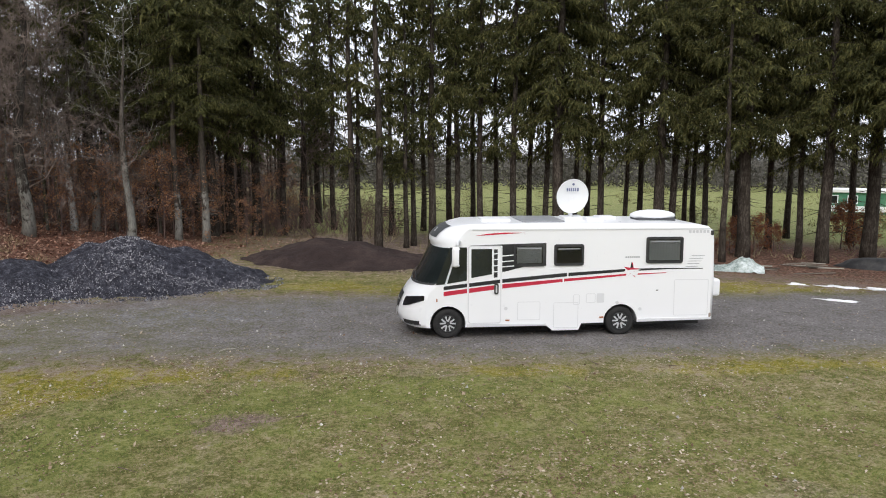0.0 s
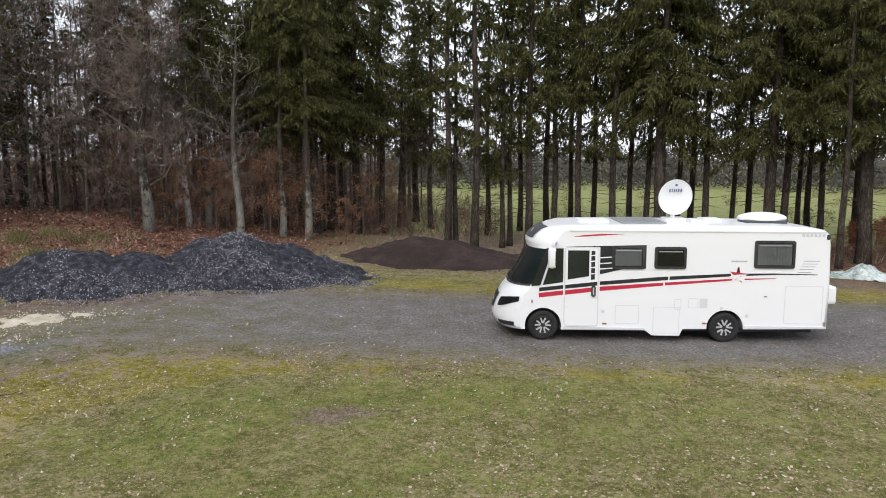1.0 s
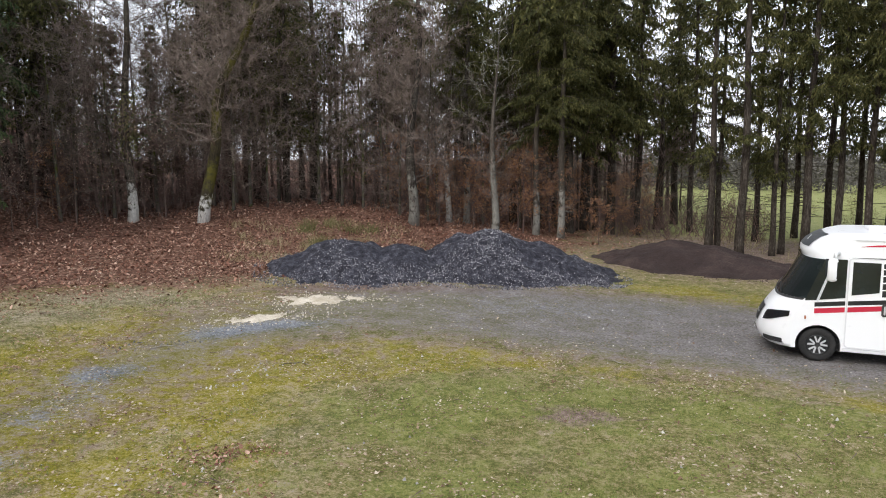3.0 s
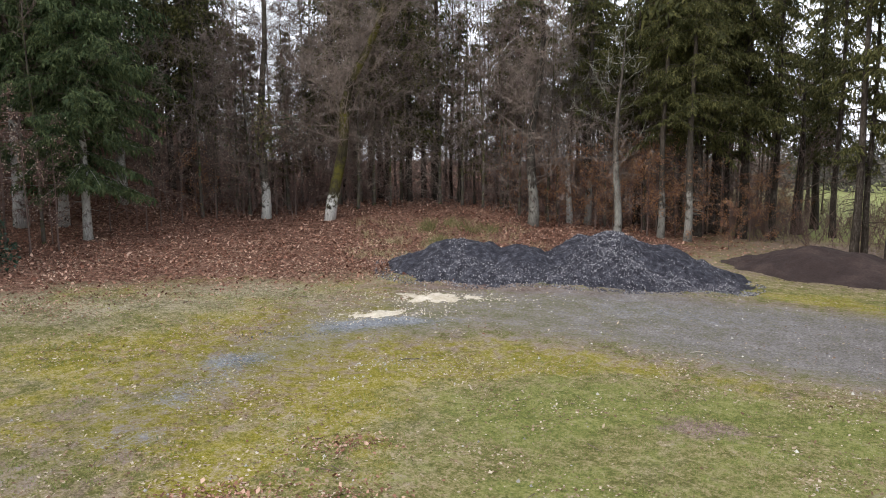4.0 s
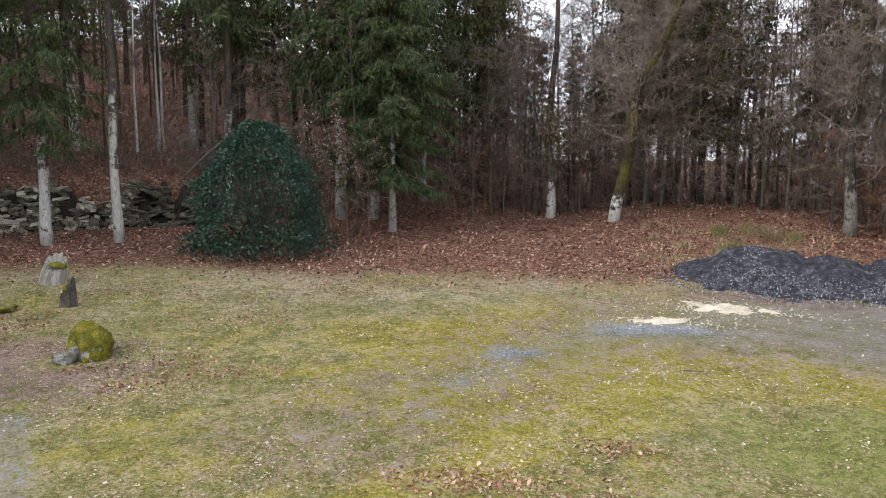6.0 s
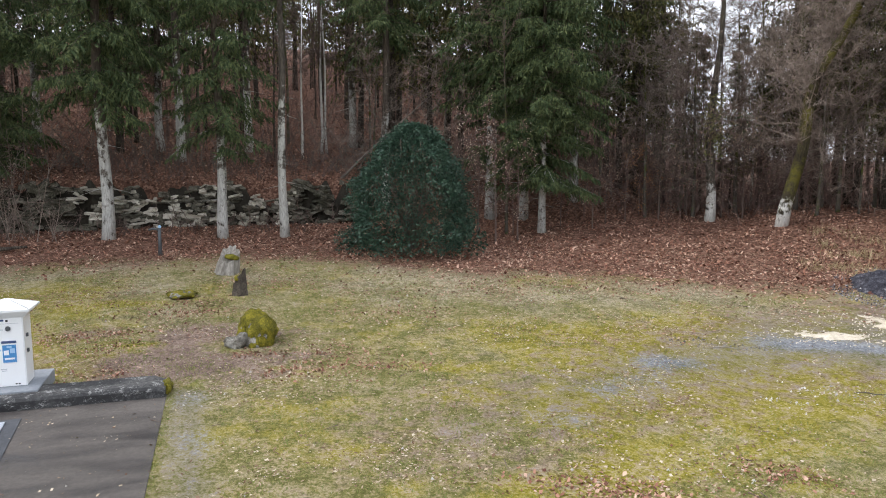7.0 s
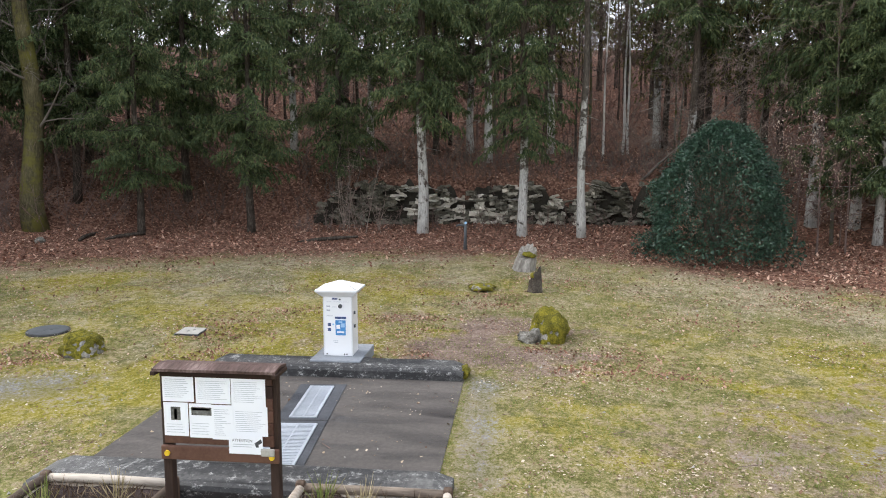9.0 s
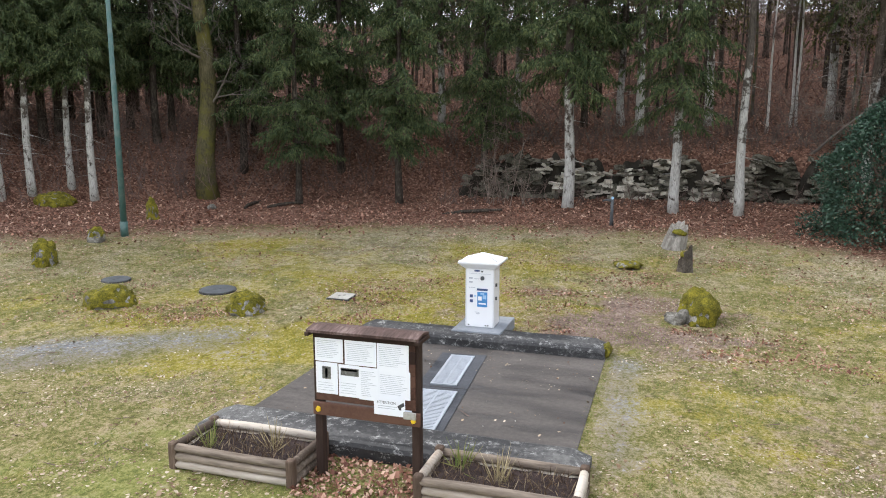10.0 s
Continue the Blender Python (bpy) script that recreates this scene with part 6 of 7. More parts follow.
    bmesh.ops.create_uvsphere(bm, u_segments=28, v_segments=12, radius=1, matrix=Matrix.Translation((5.13, 1.15, 2.71)) @ Matrix.Diagonal((.56, .36, .14, 1)))
    for q in bm.verts:
        q.co.z = max(2.66, q.co.z)
    ac = part("air_conditioner", bm, M["white_plastic"], van, "white low dome air conditioner", True)
    slab_of("ac_foot", 4.68, 5.6, .85, 1.45, 2.59, 2.67, M["dark_panel"], ac, "", 0.01)
    # satellite dish
    dish = new("satellite_dish")
    dish.parent = van
    dish.matrix_basis = Matrix.Translation((3.10, 1.05, 3.19)) @ pose(0, 0, 0, 6, 0, 8)
    vs, fs, n = [(0, 0.05, 0)], [], 40
    for r in (.12, .22, .31, .37, .395, .40):
        vs += [(r * math.cos(6.28319 * i / n), .05 - .35 * r * r + (0 if r < .4 else -.012), r * 1.02 * math.sin(6.28319 * i / n)) for i in range(n)]
    fs += [(0, 1 + i, 1 + (i + 1) % n) for i in range(n)]
    for k2 in range(5):
        fs += [(1 + k2 * n + i, 1 + (k2 + 1) * n + i, 1 + (k2 + 1) * n + (i + 1) % n, 1 + k2 * n + (i + 1) % n) for i in range(n)]
    d0 = solid("reflector", vs, fs, M["white_plastic"], dish, "round white dish reflector", True)
    d0.modifiers.new("thickness", 'SOLIDIFY').thickness = 0.012
    for i, (x0, w_) in enumerate([(-.16, .04), (-.105, .035), (-.055, .035), (-.005, .035), (.045, .045), (.105, .05)]):
        part("mark_bar", side_panel(bmesh.new(), rounded(x0, x0 + w_ * .8, .12, .20, .006), -0.012, 0.004), M["mark_blue"], dish)
    part("mark_dot", side_panel(bmesh.new(), [(.03 * math.cos(i * .7854), .29 + .03 * math.sin(i * .7854)) for i in range(8)], -0.020, 0.004), M["mark_blue"], dish)
    h = Heap()
    h.tube([(0, .06, -.05), (0, .12, -.25), (0, .05, -.53)], [.04, .05, .06], 10)
    h.make("mount", M["white_plastic"], dish)
    slab_of("mount_base", -.22, .3, -.15, .25, -.59, -.50, M["white_plastic"], dish, "", 0.02)
    return van


def gloss_black(name, c, rough):
    m, nt, b = material(name, rough, 0.5)
    v = coords(nt)
    nt.links.new(ramp(nt, noise_fac(nt, v, 1.8, 3.0), [(0.35, c), (0.7, tuple(q * 2.2 for q in c))]), b.inputs["Base Color"])
    b.inputs["Coat Weight"].default_value = 0.6
    b.inputs["Coat Roughness"].default_value = 0.02
    return m


M["black_glass"] = gloss_black("black_glass", (0.010, 0.013, 0.014), 0.06)
M["lamp_glass"] = gloss_black("lamp_glass", (0.01, 0.01, 0.012), 0.08)
M["dark_panel"] = paint("dark_panel", (0.06, 0.064, 0.07), 0.35)
M["panel_grey"] = paint("panel_grey", (0.3, 0.31, 0.33), 0.3)
M["mark_grey"] = paint("mark_grey", (0.62, 0.63, 0.66), 0.4)
M["mark_blue"] = paint("mark_blue", (0.13, 0.15, 0.28), 0.5)
M["tail_grey"] = paint("tail_grey", (0.3, 0.24, 0.2), 0.4)
M["amber"] = paint("amber", (0.35, 0.12, 0.05), 0.4)
motorhome()

# ---- heaps beside the track ----
def stones(name, c, size, mat, parent=None, label="", rng=None):
    """Small angular stones as one part."""
    n = len(c)
    o = np.array([(1, 0, -.3), (-1, 0, -.3), (0, 1, -.3), (0, -1, -.3), (0, 0, 1)], float)
    v = o[None] * (size * rng.uniform(0.5, 1.5, n))[:, None, None] * rng.uniform(0.5, 1.3, (n, 5, 1)) + rng.normal(0, 0.2, (n, 5, 3)) * size
    v = v + c[:, None, :]
    t = np.array([(0, 2, 4), (2, 1, 4), (1, 3, 4), (3, 0, 4)])
    me = bpy.data.meshes.new(name)
    f = (t[None] + 5 * np.arange(n)[:, None, None]).reshape(-1, 3)
    me.from_pydata(v.reshape(-1, 3).tolist(), [], f.tolist())
    return tagged(link(name, me, mat, parent, label), kind="stuff")


def heap(name, cones, mat, label, category, loose, loose_mat, seed, bumps=0.17, pale=()):
    """A tipped heap: overlapping blunt cones over the ground. cones: bearing, distance, radius along, radius deep, height."""
    rng = np.random.default_rng(seed)
    cs = []
    for az, d, ra, rd, h in cones:
        p = polar(az, d)
        a = radians(az)
        cs.append((p.x, p.y, (math.cos(a), math.sin(a)), ra, rd, h))

    def height(x, y):
        z = np.full(np.shape(x), -0.3)
        for px, py, (c, s), ra, rd, h in cs:
            u, w = ((x - px) * c + (y - py) * s) / ra, (-(x - px) * s + (y - py) * c) / rd
            r = np.sqrt(u * u + w * w)
            z = np.maximum(z, h * (1.08 - r) / (1 + 0.35 * np.exp(-6 * r)) * 1.12)
        return z
    x0, x1 = min(c[0] - 1.3 * max(c[3:5]) for c in cs), max(c[0] + 1.3 * max(c[3:5]) for c in cs)
    y0, y1 = min(c[1] - 1.3 * max(c[3:5]) for c in cs), max(c[1] + 1.3 * max(c[3:5]) for c in cs)
    X, Y = np.meshgrid(np.arange(x0, x1, 0.11), np.arange(y0, y1, 0.11))
    N = np.array([noise.noise(Vector((a * 1.1, b * 1.1, seed))) * bumps + noise.noise(Vector((a * 4, b * 4, seed))) * bumps * 0.35 for a, b in zip(X.ravel(), Y.ravel())]).reshape(X.shape)
    Hh = height(X, Y) + N
    Z = ground_z(X, Y) + Hh
    keep = Hh > -0.12
    ny_, nx_ = X.shape
    num = np.full(X.shape, -1)
    num[keep] = np.arange(keep.sum())
    q = np.stack([num[:-1, :-1], num[:-1, 1:], num[1:, 1:], num[1:, :-1]], -1).reshape(-1, 4)
    q = q[(q >= 0).all(1)]
    root = tagged(new(name), label, category)
    me = bpy.data.meshes.new("mound")
    me.from_pydata(np.stack([X[keep], Y[keep], Z[keep]], -1).tolist(), [], q.tolist())
    link("mound", me, mat, root, smooth=True)
    n = loose
    xs, ys = rng.uniform(x0, x1, n * 3), rng.uniform(y0, y1, n * 3)
    hh = height(xs, ys)
    streak = np.zeros(n * 3)
    for az, d, ra, rd in pale:
        p, a = polar(az, d), radians(az)
        u, w = ((xs - p.x) * math.cos(a) + (ys - p.y) * math.sin(a)) / ra, (-(xs - p.x) * math.sin(a) + (ys - p.y) * math.cos(a)) / rd
        streak = np.maximum(streak, 1.3 * np.exp(-(u * u + w * w)))
    ok = (hh > -0.22) & (rng.uniform(0, 1, n * 3) < np.clip(np.where(hh < 0.22, 0.16, 0.0) + streak + 0.5 * np.array([noise.noise(Vector((a * 0.9, b * 0.9, seed + 4))) for a, b in zip(xs, ys)]), 0, 1))
    xs, ys, hh = xs[ok][:n], ys[ok][:n], hh[ok][:n]
    nn = np.array([noise.noise(Vector((a * 1.1, b * 1.1, seed))) * bumps + noise.noise(Vector((a * 4, b * 4, seed))) * bumps * 0.35 for a, b in zip(xs, ys)])
    zs = ground_z(xs, ys) + np.maximum(hh + nn, 0.01)
    stones("rubble", np.stack([xs, ys, zs], -1), 0.023, loose_mat, root, "", rng)
    return root


heap("gravel_heap", [(35.6, 23.4, 2.5, 2.3, 0.95), (32.0, 23.4, 2.2, 1.9, 0.80), (38.0, 22.9, 1.5, 1.6, 0.55)], M["gravel_heap"], "low heap of blue-grey crushed gravel", "gravel heap", 11000, M["gravel_stone"], 3, bumps=0.26, pale=[(34, 21.7, 1.8, .35), (31, 21.8, 1.3, .5), (36.5, 22.6, .25, 1.0)])
heap("gravel_heap", [(24.3, 24.2, 2.6, 2.7, 1.42), (20.6, 24.4, 2.3, 2.4, 0.98), (17.8, 23.9, 1.45, 1.7, 0.58), (27.0, 23.2, 1.3, 1.5, 0.45)], M["gravel_heap"], "tall heap of dark crushed gravel with pale stones", "gravel heap", 20000, M["gravel_stone"], 4, bumps=0.28, pale=[(24.6, 23.4, .5, 1.5), (26.2, 22.3, 1.3, .6), (22.5, 22.4, .35, .9), (19.5, 22.2, 2.4, .4), (16.6, 22.3, 1.4, .5), (24.2, 24.6, 1.0, .5)])
heap("soil_heap", [(9.0, 28.6, 3.2, 2.4, 0.95), (5.4, 28.0, 2.8, 1.9, 0.55), (12.0, 28.4, 1.5, 1.4, 0.42)], M["dark_soil"], "low heap of dark brown soil before the spruces", "soil heap", 2500, M["soil_clod"], 5)


def patch(name, az, d, ra, rd, mat, label, category, seed):
    """A thin uneven spill on the ground."""
    p = polar(az, d)
    a = radians(az)
    n, k = 90, 16
    vs, fs = [], []
    for j in range(k + 1):
        for i in range(n):
            t = 6.28319 * i / n
            w = 1.15 + 0.35 * noise.noise(Vector((math.cos(t) * 1.7, math.sin(t) * 1.7, seed))) + 0.32 * noise.noise(Vector((math.cos(t) * 5, math.sin(t) * 5, seed))) + 0.22 * noise.noise(Vector((math.cos(t) * 14, math.sin(t) * 14, seed)))
            u = j / k * w
            x = p.x + math.cos(a) * math.cos(t) * u * ra - math.sin(a) * math.sin(t) * u * rd
            y = p.y + math.sin(a) * math.cos(t) * u * ra + math.cos(a) * math.sin(t) * u * rd
            vs.append((x, y, float(ground_z(x, y) + unevenness(x, y)) + 0.055 * (0.62 - j / k) + 0.05 * noise.noise(Vector((x * 3.0, y * 3.0, seed))) + 0.035 * noise.noise(Vector((x * 8, y * 8, seed))) + (0 if j < k else -0.05)))
    for j in range(k):
        for i in range(n):
            fs.append((j * n + i, j * n + (i + 1) % n, (j + 1) * n + (i + 1) % n, (j + 1) * n + i))
    return tagged(solid(name, vs, fs, mat, smooth=True), label, category)


patch("sand_spill", 38.2, 19.3, 1.25, 0.5, M["sand"], "pale spilled sand on the mossy grass", "sand", 2)
patch("sand_spill", 43.2, 17.7, 0.9, 0.5, M["sand"], "pale spilled sand at the track's edge", "sand", 7)


# ---- rocks, stumps and small things on the lawn ----
def lumpy(seed, sx, sy, sz, rough=0.2, sub=4, flat=-0.35):
    bm = bmesh.new()
    bmesh.ops.create_icosphere(bm, subdivisions=sub, radius=1)
    for q in bm.verts:
        n = 1 + rough * noise.noise(q.co * 1.3 + Vector((seed, 0, 0))) + rough * 0.5 * noise.noise(q.co * 3.5 + Vector((0, seed, 0)))
        q.co = Vector((q.co.x * sx * n, q.co.y * sy * n, max(flat, q.co.z * n) * sz))
    return bm


def mossy_rock(az, d, w, h, seed, cover=0.75, turn=0, label="grey boulder with thick yellow-green moss on the lawn"):
    root = thing("mossy_rock", Matrix.Translation(polar(az, d, 0.05)) @ pose(0, 0, 0, 0, 0, turn), label, "boulder", "mossy boulders on the lawn")
    part("stone", lumpy(seed, w / 2, w / 2.3, h * 0.74, 0.22), M["rock"], root, smooth=True)
    bm = lumpy(seed, w / 2 * 1.035, w / 2.3 * 1.035, h * 0.80, 0.22)
    gone = [f for f in bm.faces if f.calc_center_median().z < h * (0.62 - cover) + 0.30 * h * noise.noise(f.calc_center_median() * 3.2 + Vector((seed, 2, 0)))]
    bmesh.ops.delete(bm, geom=gone, context='FACES')
    for q in bm.verts:
        q.co += q.co.normalized() * (0.06 * noise.noise(q.co * 5 + Vector((seed, 0, 0))) + 0.06 * noise.noise(q.co * 13) + 0.03 * noise.noise(q.co * 29))
    part("moss_cushion", bm, M["moss"], root, "thick moss cushion", smooth=True)
    return root


mossy_rock(87.6, 15.9, 0.95, 0.80, 1, 1.0, 20)
part("side_stone", lumpy(31, 0.2, 0.26, 0.24, 0.6), M["rock"], bpy.data.objects["mossy_rock"], smooth=True).matrix_basis = Matrix.Translation((0.10, -0.42, -0.06))
mossy_rock(123.9, 16.3, 0.92, 0.52, 2, 0.68, 60)
mossy_rock(133.6, 17.8, 1.1, 0.46, 3, 0.7, 130)
mossy_rock(137.6, 22.5, 0.72, 0.85, 4, 0.75, 200)
mossy_rock(134.2, 25.2, 0.62, 0.52, 5, 0.3, 40)
mossy_rock(130.3, 28.3, 0.42, 0.95, 6, 0.9, 80)
mossy_rock(136.6, 32.0, 1.6, 0.5, 7, 0.9, 80)
mossy_rock(126.0, 29.8, 0.4, 0.2, 8, -0.2, 10, "small grey stone among dry leaves")
mossy_rock(93.0, 20.6, 0.85, 0.12, 9, 2.2, 10, "low cushion of yellow moss on the lawn")


def stump(az, d, r, h, seed, cut, label, wood="weathered_wood"):
    p = polar(az, d, -0.05)
    root = thing("tree_stump", Matrix.Translation(p), label, "tree stump", "weathered stumps on the lawn")
    n, k = 18, 7
    vs, fs = [], []
    for j in range(k + 1):
        for i in range(n):
            t = 6.28319 * i / n
            w = r * (1.25 - 0.35 * j / k) * (1 + 0.16 * math.sin(5 * t + seed) + 0.1 * noise.noise(Vector((math.cos(t) * 3, math.sin(t) * 3, j * 0.4 + seed))))
            top = h * (1 + cut * math.cos(t - 1.2) + 0.16 * noise.noise(Vector((math.cos(t) * 4, math.sin(t) * 4, seed))))
            vs.append((w * math.cos(t), w * math.sin(t), top * j / k))
    for j in range(k):
        for i in range(n):
            fs.append((j * n + i, j * n + (i + 1) % n, (j + 1) * n + (i + 1) % n, (j + 1) * n + i))
    o = len(vs)
    vs.append((0, 0, h * 0.72))
    fs += [(k * n + i, k * n + (i + 1) % n, o) for i in range(n)]
    solid("wood", vs, fs, M[wood], root, smooth=False)
    bm = lumpy(seed, r * 0.8, r * 0.7, 0.12, 0.3, 2)
    bmesh.ops.translate(bm, verts=bm.verts, vec=(r * 0.2, -r * 0.2, h * (1 - cut * 0.3)))
    part("moss_cap", bm, M["moss"], root, smooth=True)
    return root


stump(89.6, 23.3, 0.29, 0.66, 1, 0.42, "split grey tree stump standing on the lawn", "stump_wood")
stump(88.7, 20.4, 0.17, 0.56, 2, 0.38, "dark jagged tree stump with moss on top")

bpy.data.objects["tree_stump"].matrix_world = Matrix.Translation(polar(89.7, 23.2, -.05)) @ pose(0, 0, 0, 0, 0, 90) @ pose(0, 0, 0, 0, 12, 0)
post = thing("garden_tap", Matrix.Translation(polar(94.4, 26.3)), "dark standpipe tap with a pale round gauge", "standpipe")
h = Heap()
h.tube([(0, 0, -0.05), (0, 0, 0.55), (0, 0, 0.98)], [.075, .06, .055], 10)
h.make("pipe", M["dark_metal"], post)
h = Heap()
h.tube([(0, 0, .92), (-.02, -.22, .95), (-.03, -.34, .90)], [.05, .04, .03], 8)
h.make("spout", M["dark_metal"], post)
bm = bmesh.new()
bmesh.ops.create_cone(bm, cap_ends=True, segments=16, radius1=.05, radius2=.05, depth=.04, matrix=Matrix.Translation((.09, .02, 1.03)) @ pose(0, 0, 0, 0, 90, 0))
part("gauge", bm, M["pale_blue"], post, "pale round gauge")

pole = thing("green_pole", Matrix.Translation(polar(132.3, 25.7)), "tall tapering dark green steel pole", "lamp pole")
h = Heap()
h.tube([(0, 0, -.1), (0, 0, 3), (0, 0, 9)], [.105, .095, .06], 14)
h.make("shaft", M["green_paint"], pole)
h = Heap()
h.tube([(0, 0, -.05), (0, 0, .5)], [.125, .122], 14)
h.make("foot_sleeve", M["green_paint"], pole)


def cover(az, d, r, sides, mat, name, label, category, turn):
    """A lid in its ring, lying in the slope of the ground."""
    p = polar(az, d)
    gx_, gy_ = (float(ground_z(p.x + .3, p.y) - ground_z(p.x - .3, p.y)) / .6, float(ground_z(p.x, p.y + .3) - ground_z(p.x, p.y - .3)) / .6)
    up = Vector((-gx_, -gy_, 1)).normalized()
    root = thing(name, Matrix.Translation(p + up * 0.035) @ up.to_track_quat('Z', 'Y').to_matrix().to_4x4() @ pose(0, 0, 0, 0, 0, turn), label, category)
    for part_name, r0, z0, m in (("lid", r, .02, mat), ("surround", r * 1.09, .012, M["kerb"])):
        bm = bmesh.new()
        bmesh.ops.create_cone(bm, cap_ends=True, segments=sides, radius1=r0, radius2=r0 * .985, depth=.09, matrix=Matrix.Translation((0, 0, z0 - .045)))
        part(part_name, bm, m, root)
    bm = box(box(bmesh.new(), -.10, -.04, -.015, .015, .015, .028), .04, .10, -.015, .015, .015, .028)
    part("lifting_slot", bm, M["dark_metal"], root)
    return root


cover(125.9, 18.2, .42, 28, M["dark_metal"], "manhole_cover", "round dark blue-grey manhole cover flush in grass", "manhole cover", 0)
cover(133.1, 20.0, .34, 28, M["dark_metal"], "manhole_cover", "round dark blue-grey manhole cover flush in grass", "manhole cover", 40)
cover(116.2, 17.0, .37, 4, M["pale_slab"], "stone_cover", "square pale concrete inspection cover in the lawn", "inspection cover", 20)
for az, d, L, t in ((105.5, 28.2, 2.4, 8), (120.5, 30.0, 1.6, 30), (79.5, 27.2, 1.3, 60), (123, 30.2, 1.7, 70)):
    p = polar(az, d, 0.06)
    h = Heap()
    h.tube([(-L / 2, 0, 0), (-L / 6, .05, .03), (L / 5, 0, .02), (L / 2, -.06, 0)], [.05, .075, .07, .04], 8)
    lg = h.make("fallen_log", M["spruce_bark"])
    lg.matrix_world = Matrix.Translation(p) @ pose(0, 0, 0, 0, -4, az + t)
    tagged(lg, "rotting fallen branch lying among dry leaves", "fallen branch", "fallen branches")

# ---- service place: slab, kerbs, drain, terminal ----
SX0, SX1, SY0, SY1 = -12.85, -8.35, -5.85, -1.0
pad = part("concrete_pad", box(bmesh.new(), SX0 - .2, SX1 + .2, SY0, SY1, -.3, .012, .006), M["slab"], None)
tagged(pad, "dark damp concrete service pad with stains", "concrete pad", kind="structure")


def kerb(name, x0, x1, y0, y1, z1, label):
    bm = bmesh.new()
    n = 24
    vs = []
    prof = [(x0, -.2), (x0, z1 - .07), (x0 + .03, z1 - .02), (x0 + .09, z1), (x1 - .09, z1), (x1 - .03, z1 - .02), (x1, z1 - .07), (x1, -.2)]
    rows = []
    for i in range(n + 1):
        y = y0 + (y1 - y0) * i / n
        e = min(1.0, min(i, n - i) / 1.6 + 0.62)
        rows.append([bm.verts.new((x + 0.012 * noise.noise(Vector((y * 2, z * 5, x0))), y, z * e + 0.010 * noise.noise(Vector((y * 1.5, x * 3, 2))))) for x, z in prof])
    for a, b in zip(rows, rows[1:]):
        for j in range(len(prof) - 1):
            bm.faces.new((a[j], a[j + 1], b[j + 1], b[j]))
    bm.faces.new(rows[0])
    bm.faces.new(rows[-1])
    return tagged(part(name, bm, M["kerb"]), label, "kerb", kind="structure")


kerb("kerb_back", -13.45, -12.70, -6.0, -1.02, .225, "weathered black and grey concrete kerb")
kerb("kerb_front", -8.44, -7.68, -6.05, -.78, .22, "broad weathered concrete kerb with pale lichen")

drain = thing("drain_channel", Matrix.Translation((-10.38, -3.38, .012)) @ pose(0, 0, 0, 0, 0, 4.5), "drain with two galvanised gratings in the concrete pad", "drain")
slab_of("drain_surround", -1.86, 1.84, -.42, .42, -.02, .012, M["drain_edge"], drain, "smooth dark drain surround")
slab_of("joint", -.06, -.03, -.42, .42, .012, .015, M["black_plastic"], drain)
for x0, x1, hw in ((-1.72, -.14, .22), (.13, 1.72, .30)):
    g = part("grating", box(box(box(box(bmesh.new(), x0, x1, -hw, .045 - hw, .006, .032), x0, x1, hw - .045, hw, .006, .032), x0, x0 + .04, .045 - hw, hw - .045, .006, .032), x1 - .04, x1, .045 - hw, hw - .045, .006, .032), M["steel_grate"], drain, "galvanised grating")
    n = int((x1 - x0) / 0.05)
    for i in range(1, n):
        x = x0 + (x1 - x0) * i / n
        slab_of("bar", x - .017, x + .017, .045 - hw, hw - .045, .010, .026, M["steel_grate"], g)
    slab_of("rail", x0 + .04, x1 - .04, -.013, .013, .012, .029, M["steel_grate"], g)

plinth = part("plinth", box(bmesh.new(), -14.3, -12.98, -4.02, -3.02, -.1, .255, .015), M["plinth"])
tagged(plinth, "smooth grey concrete plinth behind the kerb", "plinth")


